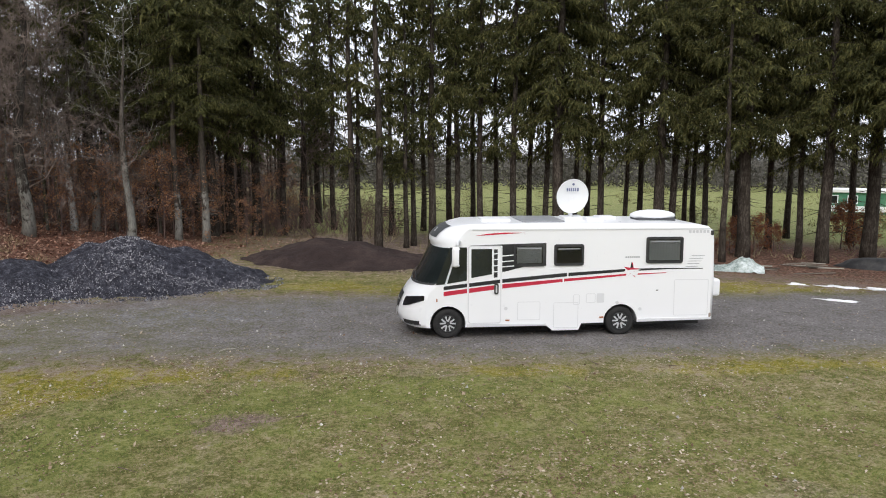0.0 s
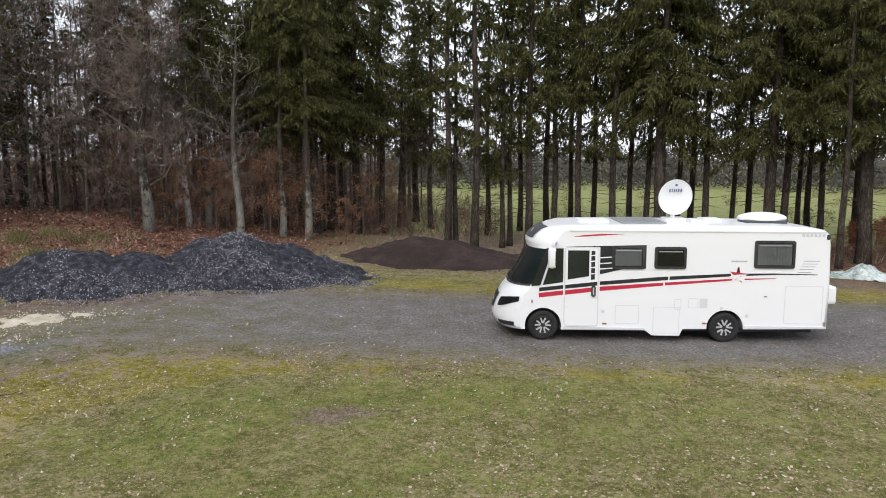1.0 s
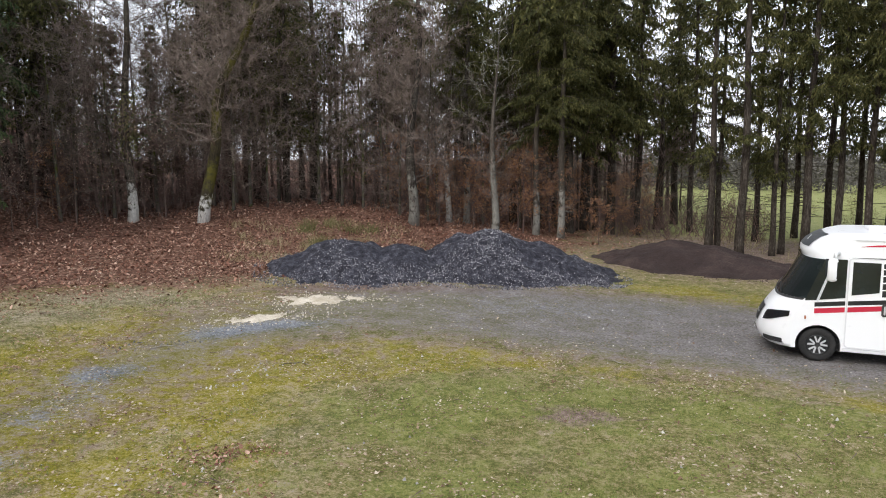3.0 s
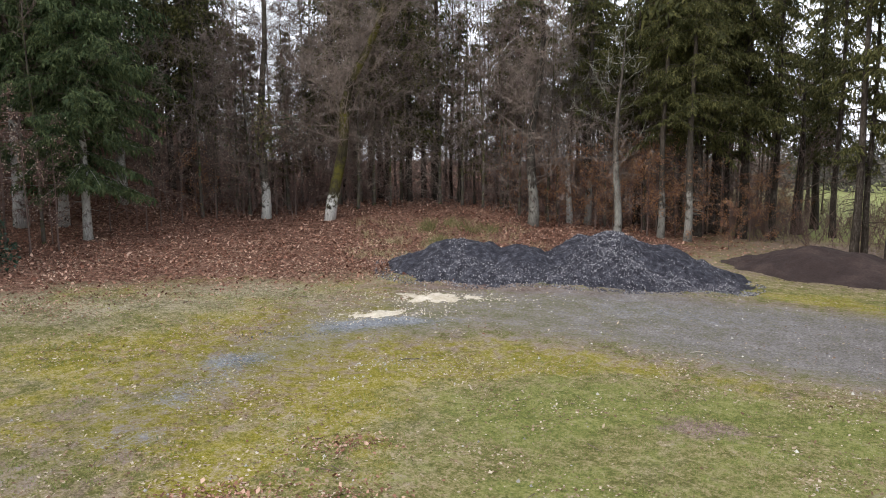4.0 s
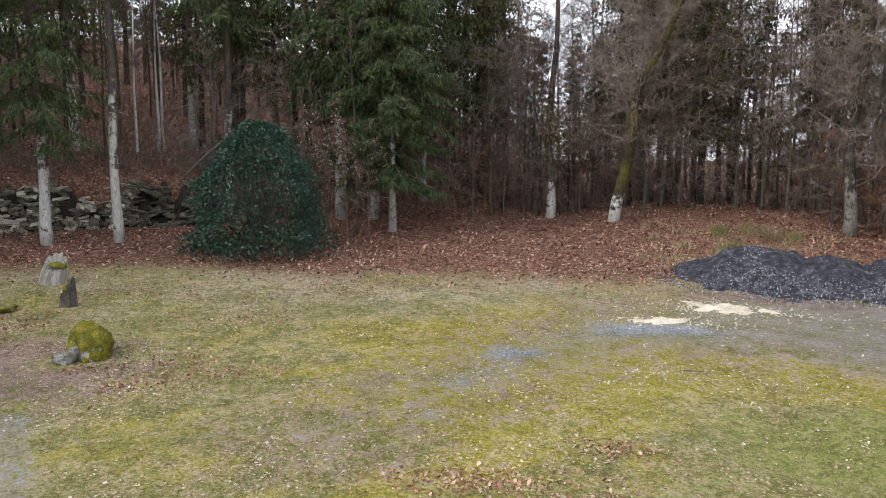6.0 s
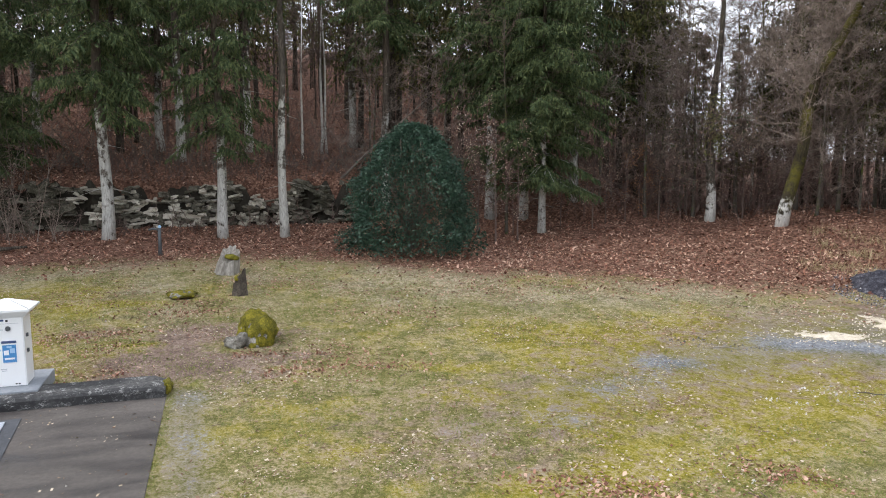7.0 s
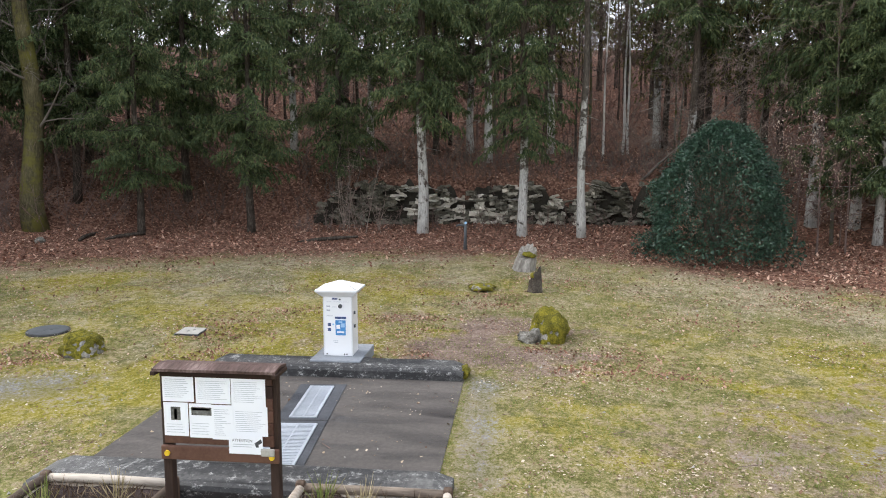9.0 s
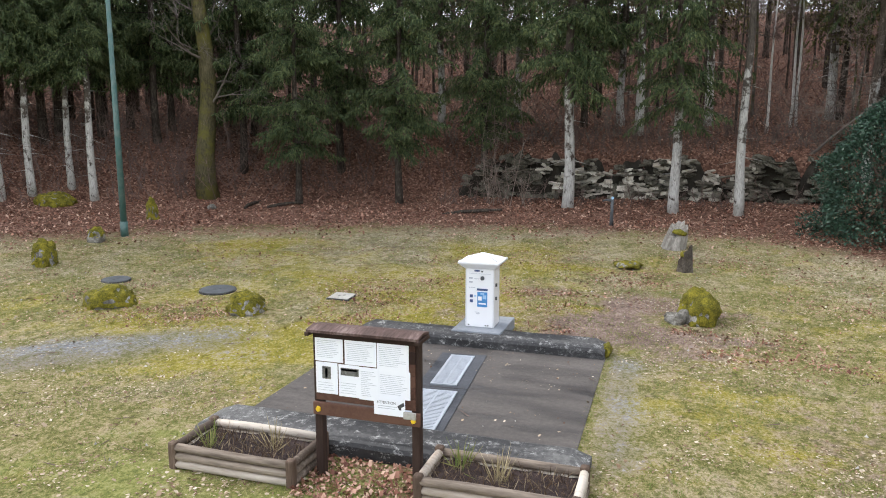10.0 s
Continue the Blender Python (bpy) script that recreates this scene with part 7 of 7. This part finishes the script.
def terminal():
    k = thing("service_terminal", Matrix.Translation((-13.32, -3.53, .255)) @ pose(0, 0, 0, 0, 0, 90) @ Matrix.Diagonal((.92, 1, 1, 1)), "white motorhome service terminal with blue panel", "service terminal")
    part("cabinet", box(bmesh.new(), -.31, .31, 0, .50, 0, 1.2, .012), M["white_plastic"], k, "white cabinet")
    for x in (-.316, .291):
        slab_of("corner_trim", x, x + .025, -.006, .02, .01, 1.19, M["moulding_white"], k)
    bm = bmesh.new()
    w0, w1, d0, d1 = .33, .455, .27, .38
    rows = []
    for w, d, z in ((w0, d0, 1.19), (w1, d1, 1.30), (w1, d1, 1.335), (w1 - .04, d1 - .04, 1.345), (.03, .03, 1.475)):
        rows.append([bm.verts.new((x, .25 + y, z)) for x, y in ((-w, -d), (w, -d), (w, d), (-w, d))])
    for a, b in zip(rows, rows[1:]):
        for i in range(4):
            bm.faces.new((a[i], a[(i + 1) % 4], b[(i + 1) % 4], b[i]))
    bm.faces.new(rows[-1])
    bm.faces.new(rows[0])
    cap = part("cap", bm, M["white_plastic"], k, "white pyramid cap with flared eaves")
    for x, y in ((-.44, -.16), (.44, -.16)):
        h = Heap()
        h.tube([(0, .25, 1.478), (x, -.13, 1.352)], [.006, .006], 4)
        h.make("ridge", M["seam_grey"], cap)
    f = -0.004
    slab_of("blue_panel", -.05, .17, f - .006, f + .004, .42, .72, M["blue_panel"], k, "blue instruction panel")
    for i, (x0, x1, z0, z1) in enumerate(((-.03, .05, .55, .63), (.07, .15, .58, .66), (-.02, .14, .47, .50), (.02, .10, .67, .70))):
        slab_of("panel_mark", x0, x1, f - .010, f - .006, z0, z1, M["pale_blue" if i % 2 else "white_plastic"], k)
    slab_of("panel_header", -.06, .18, f - .008, f + .004, .75, .79, M["header_blue"], k)
    bm = bmesh.new()
    bmesh.ops.create_cone(bm, cap_ends=True, segments=20, radius1=.045, radius2=.04, depth=.03, matrix=Matrix.Translation((.06, -.012, 1.0)) @ pose(0, 0, 0, 90, 0, 0))
    part("coin_slot", bm, M["dark_metal"], k, "round dark coin slot")
    for i, (x0, x1, z0, z1, mt) in enumerate(((-.12, .0, 1.13, 1.16, "header_blue"), (.03, .07, 1.12, 1.15, "ink_dark"), (-.24, .24, 1.085, 1.09, "ink"), (-.24, -.16, .98, 1.01, "ink"), (-.24, -.16, .90, .93, "ink"), (-.12, -.02, .98, .99, "ink"), (-.24, -.10, .80, .81, "ink"), (-.22, -.15, .60, .66, "header_blue"), (-.22, -.15, .50, .56, "header_blue"), (-.12, -.08, .62, .65, "pale_blue"), (-.10, .0, .30, .31, "ink"), (-.08, .0, .27, .28, "ink"), (-.26, -.23, .03, .05, "ink_dark"), (.12, .15, .03, .05, "ink_dark"), (.17, .20, .03, .05, "ink_dark"))):
        slab_of("print_bar", x0, x1, f - .003, f + .004, z0, z1, M[mt], k)
    for z in (.82, .55):
        slab_of("tap", .315, .345, .12, .17, z, z + .06, M["dark_metal"], k)
    return k


M["header_blue"] = paint("header_blue", (0.05, 0.08, 0.2), 0.4)
terminal()


def notice_board():
    b = thing("notice_board", Matrix.Translation((-7.20, -3.243, 0)) @ pose(0, 0, 0, 0, 0, 90) @ Matrix.Diagonal((.915, 1, 1, 1)), "dark brown wooden notice board with white papers", "notice board")
    for x in (-.67, .67):
        part("post", box(bmesh.new(), x - .055, x + .055, -.055, .055, -.2, 1.80, .012), M["post_wood"], b, "dark square post")
    for i in range(6):
        z = .98 + i * .137
        part("plank", box(bmesh.new(), -.68, .68, -.085, -.060, z, z + .132, .006), M["board_wood"], b, "red-brown plank")
    part("lower_rail", box(bmesh.new(), -.72, .74, -.105, -.056, .80, .955, .01), M["board_wood"], b)
    part("upper_rail", box(bmesh.new(), -.70, .70, -.10, -.056, 1.74, 1.80, .008), M["board_wood"], b)
    for i, (y0, y1, z0, z1) in enumerate(((-.27, -.02, 1.80, 1.875), (.02, .27, 1.80, 1.875))):
        bm = bmesh.new()
        v = [(-.75, -.17, 1.815), (.75, -.17, 1.815), (.75, 0, 1.845), (-.75, 0, 1.845)] if i == 0 else [(-.75, .005, 1.845), (.75, .005, 1.845), (.75, .20, 1.81), (-.75, .20, 1.81)]
        q = [bm.verts.new(p) for p in v]
        fc = bm.faces.new(q)
        e = bmesh.ops.extrude_face_region(bm, geom=[fc])["geom"]
        bmesh.ops.translate(bm, verts=[g for g in e if isinstance(g, bmesh.types.BMVert)], vec=(0, 0, .03))
        part("roof_board", bm, M["roof_wood"], b, "weathered sloping roof board")
    for x in (-.74, .74):
        part("roof_bracket", box(bmesh.new(), x - .03, x + .03, -.18, .18, 1.77, 1.815, .008), M["post_wood"], b)
    for x in (-.64, .66):
        bm = bmesh.new()
        bmesh.ops.create_cone(bm, cap_ends=True, segments=14, radius1=.035, radius2=.03, depth=.02, matrix=Matrix.Translation((x, -.115, .875)) @ pose(0, 0, 0, 90, 0, 0))
        part("reflector", bm, M["yellow_plastic"], b, "round yellow reflector")
    papers = [(-.675, -.285, 1.46, 1.76), (-.26, .17, 1.45, 1.755), (.18, .60, 1.43, 1.75), (-.67, -.365, 1.07, 1.45), (-.35, -.07, 1.06, 1.445), (-.07, .20, 1.05, 1.44), (.19, .615, 1.10, 1.43), (.14, .555, .905, 1.11)]
    for i, (x0, x1, z0, z1) in enumerate(papers):
        y = -.088 - .003 * (i % 3) - (.022 if i == 7 else 0)
        p = slab_of("paper", x0, x1, y - .002, y, z0, z1, M["paper"], b, "white printed sheet")
        rng = random.Random(i)
        if i == 7:
            cu = bpy.data.curves.new("warning_word", 'FONT')
            cu.body, cu.size = "ATTENTION", .045
            word = bpy.data.objects.new("warning_word", cu)
            me = bpy.data.meshes.new_from_object(word)
            bpy.data.objects.remove(word)
            link("warning_word", me, M["ink_dark"], p, "dark printed word").matrix_basis = Matrix.Translation((x0 + .04, y - .0042, z1 - .068)) @ pose(0, 0, 0, 90, 0, 0)
            bars = [(x0 + .05, x0 + .33, z1 - .10, z1 - .094, "ink"), (x0 + .05, x0 + .28, z1 - .125, z1 - .119, "ink")]
            part("camera_sign", side_panel(bmesh.new(), [(x1 - .10, z1 - .08), (x1 - .02, z1 - .03), (x1 - .005, z1 - .07), (x1 - .05, z1 - .095), (x1 - .05, z1 - .125), (x1 - .08, z1 - .125)], y - .002, .002), M["ink_dark"], p)
        elif i in (3, 4):
            bars = [(x0 + .09, x0 + .21, z1 - .20, z1 - .05, "photo_dark"), (x0 + .13, x0 + .165, z1 - .19, z1 - .07, "paper")] if i == 3 else [(x0 + .03, x1 - .0, z1 - .13, z1 - .04, "photo_dark"), (x0 + .03, x1 - .02, z1 - .075, z1 - .05, "ink")]
            bars += [(x0 + .03, x1 - .03 - rng.uniform(0, .08), z, z + .004, "ink") for z in np.arange(z0 + .04, z1 - .22, .03)]
        else:
            bars = [(x0 + .03, x1 - .03 - rng.uniform(0, .12), z, z + .004, "ink") for z in np.arange(z0 + .05, z1 - .04, .022)]
        for a, c, z, zz, mt in bars:
            slab_of("text_bar", a, c, y - .0036, y - .002, z, zz, M[mt], p)
    slab_of("holder", .53, .70, -.13, -.10, .885, .975, M["pale_slab"], b, "pale metal tag", 0.015)
    return b


M["photo_dark"] = speckled("photo_dark", [(0.35, (0.03, 0.03, 0.03)), (0.6, (0.2, 0.2, 0.19)), (0.75, (0.5, 0.5, 0.48))], 0.5, 12, 60, 0)
notice_board()


def planter(x0, x1, y0, y1, seed):
    """Half-log raised bed, open on top, with soil, dead stems and grass."""
    rng = random.Random(seed)
    root = thing("log_planter", Matrix.Identity(4), "raised bed of weathered round logs with dead stems", "planter", "log planters by the notice board")
    for k in range(3):
        z = .055 + k * .105
        for (a, b) in (((x1, y0), (x1, y1)), ((x0, y0), (x0, y1)), ((x0, y0), (x1, y0)), ((x0, y1), (x1, y1))):
            h = Heap()
            pa, pb = Vector((a[0], a[1], z)), Vector((b[0], b[1], z))
            m = [(pa.lerp(pb, t) + Vector((rng.uniform(-.006, .006), rng.uniform(-.006, .006), rng.uniform(-.006, .006)))) for t in (0, .33, .66, 1)]
            h.tube(m, [.052, .055, .053, .05], 10)
            h.make("log", M["log_wood"], root)
    for x in (x0, x1):
        for y in (y0, y1):
            part("corner_post", box(bmesh.new(), x - .055, x + .055, y - .055, y + .055, -.15, .345, .03), M["corner_wood"], root)
    bm = bmesh.new()
    bmesh.ops.create_grid(bm, x_segments=16, y_segments=24, size=.5, matrix=Matrix.Translation(((x0 + x1) / 2, (y0 + y1) / 2, .2)) @ Matrix.Diagonal((x1 - x0 - .09, y1 - y0 - .09, 1, 1)))
    for q in bm.verts:
        q.co.z += .04 * noise.noise(q.co * 5 + Vector((seed, 0, 0)))
    part("soil", bm, M["dark_soil"], root, smooth=True)
    n = 460
    r = np.random.default_rng(seed)
    c = np.stack([r.uniform(x0 + .1, x1 - .1, n), r.uniform(y0 + .1, y1 - .1, n), np.full(n, .2)], -1)
    d = r.normal(0, .5, (n, 3)) + np.array([0, 0, .8])
    tagged(quads("dead_growth", sprays(c, d, r.uniform(.06, .2, n), r.uniform(.003, .008, n)), M["bed_litter"], root), kind="stuff")
    for j in range(2):
        n = 34
        cx, cy = r.uniform(x0 + .2, x1 - .2), r.uniform(y0 + .25, y1 - .25)
        c = np.stack([r.normal(cx, .04, n), r.normal(cy, .04, n), np.full(n, .2)], -1)
        d = r.normal(0, .35, (n, 3)) + np.array([0, 0, 1])
        tagged(quads("grass_tuft", sprays(c, d, r.uniform(.2, .5, n), r.uniform(.005, .008, n)), M["dry_grass" if j else "grass_blade"], root), kind="stuff")
    return root


planter(-7.62, -6.80, -5.68, -4.05, 4)
planter(-7.68, -6.92, -2.52, -.78, 5)
r_ = np.random.default_rng(3)
loose_leaves("leaf_drift", r_.uniform(-7.75, -6.6, 1400), r_.uniform(-4.0, -2.55, 1400), .026, M["litter_leaf"], "drift of dry brown leaves beneath the notice board", "fallen leaves", .02)

# ---- by the far end of the track: tarpaulin, planks, snow-white sheets ----
def tarpaulin():
    p = polar(-22.9, 28.2)
    bm = bmesh.new()
    n, m = 26, 14
    g = [[None] * (m + 1) for _ in range(n + 1)]
    for i in range(n + 1):
        for j in range(m + 1):
            u, v = i / n, j / m
            ridge = 0.5 * math.exp(-((u - .62) / .22) ** 2) * math.sin(math.pi * min(1, v * 1.05)) ** .7 + 0.16 * math.sin(math.pi * v)
            z = ridge + 0.12 * noise.noise(Vector((u * 7, v * 5, 1))) + 0.08 * noise.noise(Vector((u * 15, v * 12, 4)))
            g[i][j] = bm.verts.new(((u - .5) * 2.1 + 0.15 * noise.noise(Vector((v * 4, 2, u))), (v - .5) * 1.5 + 0.15 * noise.noise(Vector((u * 4, 7, v))), max(.02, z)))
    for i in range(n):
        for j in range(m):
            bm.faces.new((g[i][j], g[i + 1][j], g[i + 1][j + 1], g[i][j + 1]))
    ob = part("tarpaulin", bm, M["canvas"])
    ob.modifiers.new("thickness", 'SOLIDIFY').thickness = 0.01
    ob.matrix_world = Matrix.Translation(p) @ pose(0, 0, 0, 0, 0, -22) @ Matrix.Diagonal((.82, .9, .8, 1))
    return tagged(ob, "crumpled pale grey-green tarpaulin on the ground", "tarpaulin")


tarpaulin()
for az, d, w, l in ((-26.9, 25.5, .5, .26), (-29.4, 25.6, 1.0, .36), (-32.3, 25.8, .8, .45), (-29.4, 23.1, .85, .14)):
    p = polar(az, d, .01)
    bm = lumpy(int(az * 3), w / 2, l / 2.6, .05, .9, 4, -.2)
    ob = part("white_sheet", bm, M["white_plastic"], smooth=True)
    ob.matrix_world = Matrix.Translation(p) @ pose(0, 0, 0, 0, 0, az)
    tagged(ob, "torn white plastic sheet lying flat on moss", "plastic sheet", "white sheets by the track")
rp = random.Random(8)
for i in range(11):
    az, d, L = rp.uniform(-29.0, -24.0), rp.uniform(27.8, 31.2), rp.uniform(0.7, 2.0)
    ob = part("board", box(bmesh.new(), -L / 2, L / 2, -.05, .05, 0, .025, .005), M["weathered_wood"])
    ob.matrix_world = Matrix.Translation(polar(az, d, .02)) @ pose(0, 0, 0, rp.uniform(-5, 5), rp.uniform(-3, 3), az + rp.uniform(-25, 25))
    tagged(ob, "loose weathered board lying under the spruces", "board", "loose boards under the spruces")
p = polar(-32.2, 31.0, .0)
bm = lumpy(77, 1.6, .7, .42, .2, 3)
ob = part("sheeted_mound", bm, M["black_plastic"], smooth=True)
ob.matrix_world = Matrix.Translation(p) @ pose(0, 0, 0, 0, 0, -32)
tagged(ob, "low mound under black sheeting beneath the spruces", "mound")


def far_shed():
    s = thing("green_house", Matrix.Translation(polar(-30.6, 62)) @ pose(0, 0, 0, 0, 0, -30), "small white and green shed beyond the trees", "shed")
    part("wall", box(bmesh.new(), -2.2, 2.6, 0, 3, 0, 1.6, .02), M["green_wall"], s, "green wall")
    part("roof", box(bmesh.new(), -2.5, 2.9, -.2, 3.2, 1.6, 1.85, .03), M["white_plastic"], s, "white roof")
    for x in (-1.9, -.6, .7, 1.9):
        w = part("window", box(bmesh.new(), x - .35, x + .35, -.05, .02, .75, 1.4, .01), M["white_plastic"], s)
        slab_of("pane", x - .28, x + .28, -.06, -.05, .80, 1.35, M["black_glass"], w)
    part("base_rail", box(bmesh.new(), -2.3, 2.7, -.08, .0, .15, .6, .01), M["white_plastic"], s)
    return s


M["green_wall"] = paint("green_wall", (0.06, 0.22, 0.13), 0.6, amount=0.3)
far_shed()
# ---- old dry-stone wall, stone by stone ----
def dry_wall():
    root = thing("dry_stone_wall", Matrix.Identity(4), "tumbledown dry-stone retaining wall with mossy gaps", "stone wall", kind="structure")
    rng = random.Random(12)
    shapes = []
    for k in range(8):
        bm = bmesh.new()
        bmesh.ops.create_cube(bm, size=1)
        bmesh.ops.bevel(bm, geom=bm.edges[:], offset=.14, segments=1, affect='EDGES')
        for q in bm.verts:
            q.co += Vector([rng.uniform(-.19, .19) for _ in range(3)])
        me = bpy.data.meshes.new("stone")
        bmesh.ops.recalc_face_normals(bm, faces=bm.faces)
        bm.to_mesh(me)
        bm.free()
        me.materials.append(M["wall_stone"])
        shapes.append(me)
    def crest(az):
        """Height of the wall along its run: broken down in two places."""
        h = 1.85 - .6 * abs(noise.noise(Vector((az * .45, 0, 0)))) - .5 * noise.noise(Vector((az * 1.4, 4, 0)))
        h -= .75 * math.exp(-((az - 86.4) / 1.3) ** 2) + .45 * math.exp(-((az - 94.8) / .8) ** 2)
        return h * float(np.interp(az, [79.3, 80.5, 104, 106.5], [.5, 1, 1, .25]))
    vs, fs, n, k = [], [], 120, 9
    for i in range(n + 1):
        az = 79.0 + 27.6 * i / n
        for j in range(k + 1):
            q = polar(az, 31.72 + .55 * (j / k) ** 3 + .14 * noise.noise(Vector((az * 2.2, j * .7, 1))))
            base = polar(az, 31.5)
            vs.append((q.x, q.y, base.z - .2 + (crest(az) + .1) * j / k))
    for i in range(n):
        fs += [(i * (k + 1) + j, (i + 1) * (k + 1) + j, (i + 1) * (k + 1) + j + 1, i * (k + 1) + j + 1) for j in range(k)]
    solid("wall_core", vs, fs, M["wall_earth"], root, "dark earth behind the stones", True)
    count = 0
    rest = Heap()
    z = 0.0
    while z < 2.1:
        h = rng.uniform(.06, .20)
        az = 79.2 + rng.uniform(0, .5)
        while az < 106.3:
            w = rng.uniform(.14, .42) * (1.7 if rng.random() < .22 else 1.0)
            gap = rng.random() < .10 or noise.noise(Vector((az * .9, z * 1.6, 3))) > .12
            if not gap and z + h * .5 < crest(az):
                p = polar(az + math.degrees(w / 2 / 31.6), 31.58 + rng.uniform(-.14, .08) + .12 * z)
                b = polar(az, 31.5)
                fat = 1.7 if rng.random() < .14 else 1.0
                m = Matrix.Translation((p.x, p.y, b.z - .02 + z + h / 2)) @ pose(0, 0, 0, rng.uniform(-10, 10), rng.gauss(0, 14), az + rng.uniform(-18, 18)) @ Matrix.Diagonal((w * rng.uniform(.85, 1.08), rng.uniform(.25, .4), h * rng.uniform(.75, 1.2) * fat, 1))
                me = shapes[rng.randrange(8)]
                if 84 < az < 100 and count < 300 and rng.random() < .75:
                    ob = new("stone", me)
                    ob.parent = root
                    ob.matrix_basis = m
                    count += 1
                else:
                    rest.add([m @ q.co for q in me.vertices], [tuple(f.vertices) for f in me.polygons])
            az += math.degrees(w / 31.6)
        z += h * .92
    tagged(rest.make("stonework", M["wall_stone"], root, smooth=False), kind="stuff")
    return root


dry_wall()


# ---- loose pebbles and twigs on the lawn ----
dr = np.random.default_rng(41)


def debris(name, az, d, wide, deep, n, size, mat, label, category):
    """Broken bits lying close together."""
    c, a = polar(az, d), radians(az)
    u, w = dr.normal(0, wide * .5, n), dr.normal(0, deep * .5, n)
    x, y = c.x + math.cos(a) * u - math.sin(a) * w, c.y + math.sin(a) * u + math.cos(a) * w
    ob = stones(name, np.stack([x, y, ground_z(x, y) + unevenness(x, y) + size * .3], -1), size, M[mat], None, label, dr)
    ob["category"] = category


debris("broken_stone", 42.7, 13.9, .8, .5, 46, .022, "pebble", "pale broken stone lying on the worn track", "stones")
debris("broken_stone", 45.5, 12.9, .7, .3, 26, .02, "pebble", "pale broken stone lying on the worn track", "stones")
debris("broken_stone", 50.5, 16.0, 1.3, .35, 60, .028, "rock", "dark stones and bark bits at the track's end", "stones")
debris("spilled_sand", 38.2, 19.3, 2.6, .9, 420, .022, "sand", "crumbs of sand round the spill", "sand")
debris("spilled_sand", 43.2, 17.7, 2.0, .9, 300, .02, "sand", "crumbs of sand round the spill", "sand")
for az, d, L, t in ((17.2, 15.4, .45, 20), (14.0, 14.2, .4, -30), (50.0, 15.8, .6, 10), (40.5, 14.0, .5, 15)):
    h = Heap()
    h.tube([(-L / 2, 0, 0), (-L / 6, .04, .015), (L / 5, -.02, .01), (L / 2, .05, 0)], [.006, .011, .010, .004], 5)
    stick = h.make("stick", M["weathered_wood"])
    stick.matrix_world = Matrix.Translation(polar(az, d, .03)) @ pose(0, 0, 0, 0, 0, az + t)
    tagged(stick, "short dead stick lying on the short grass", "stick", "sticks on the lawn")
tagged(part("moss_pad", lumpy(5, .26, .1, .13, .5, 3), M["moss"], smooth=True), "moss growing on the kerb's end", "moss").matrix_world = Matrix.Translation((-13.12, -1.0, .06))
pr = np.random.default_rng(15)
stones("pebbles", np.stack([lx_peb, ly_peb, ground_z(lx_peb, ly_peb) + unevenness(lx_peb, ly_peb) + .008], -1), .022, M["pebble"], None, "pale pebbles strewn over the lawn and track", pr)["category"] = "pebbles"
tw = Heap()
for x, y in zip(*scatter(260, -36, 142, 6, 24)):
    a, L = RNG.uniform(0, 6.283), RNG.uniform(.12, .5)
    tw.spike((x, y, float(ground_z(x, y)) + .03), (math.cos(a), math.sin(a), .05), L, .009)
tagged(tw.make("twigs", M["twig"], smooth=False), "short dead twigs lying about on the lawn", "twigs", kind="stuff")
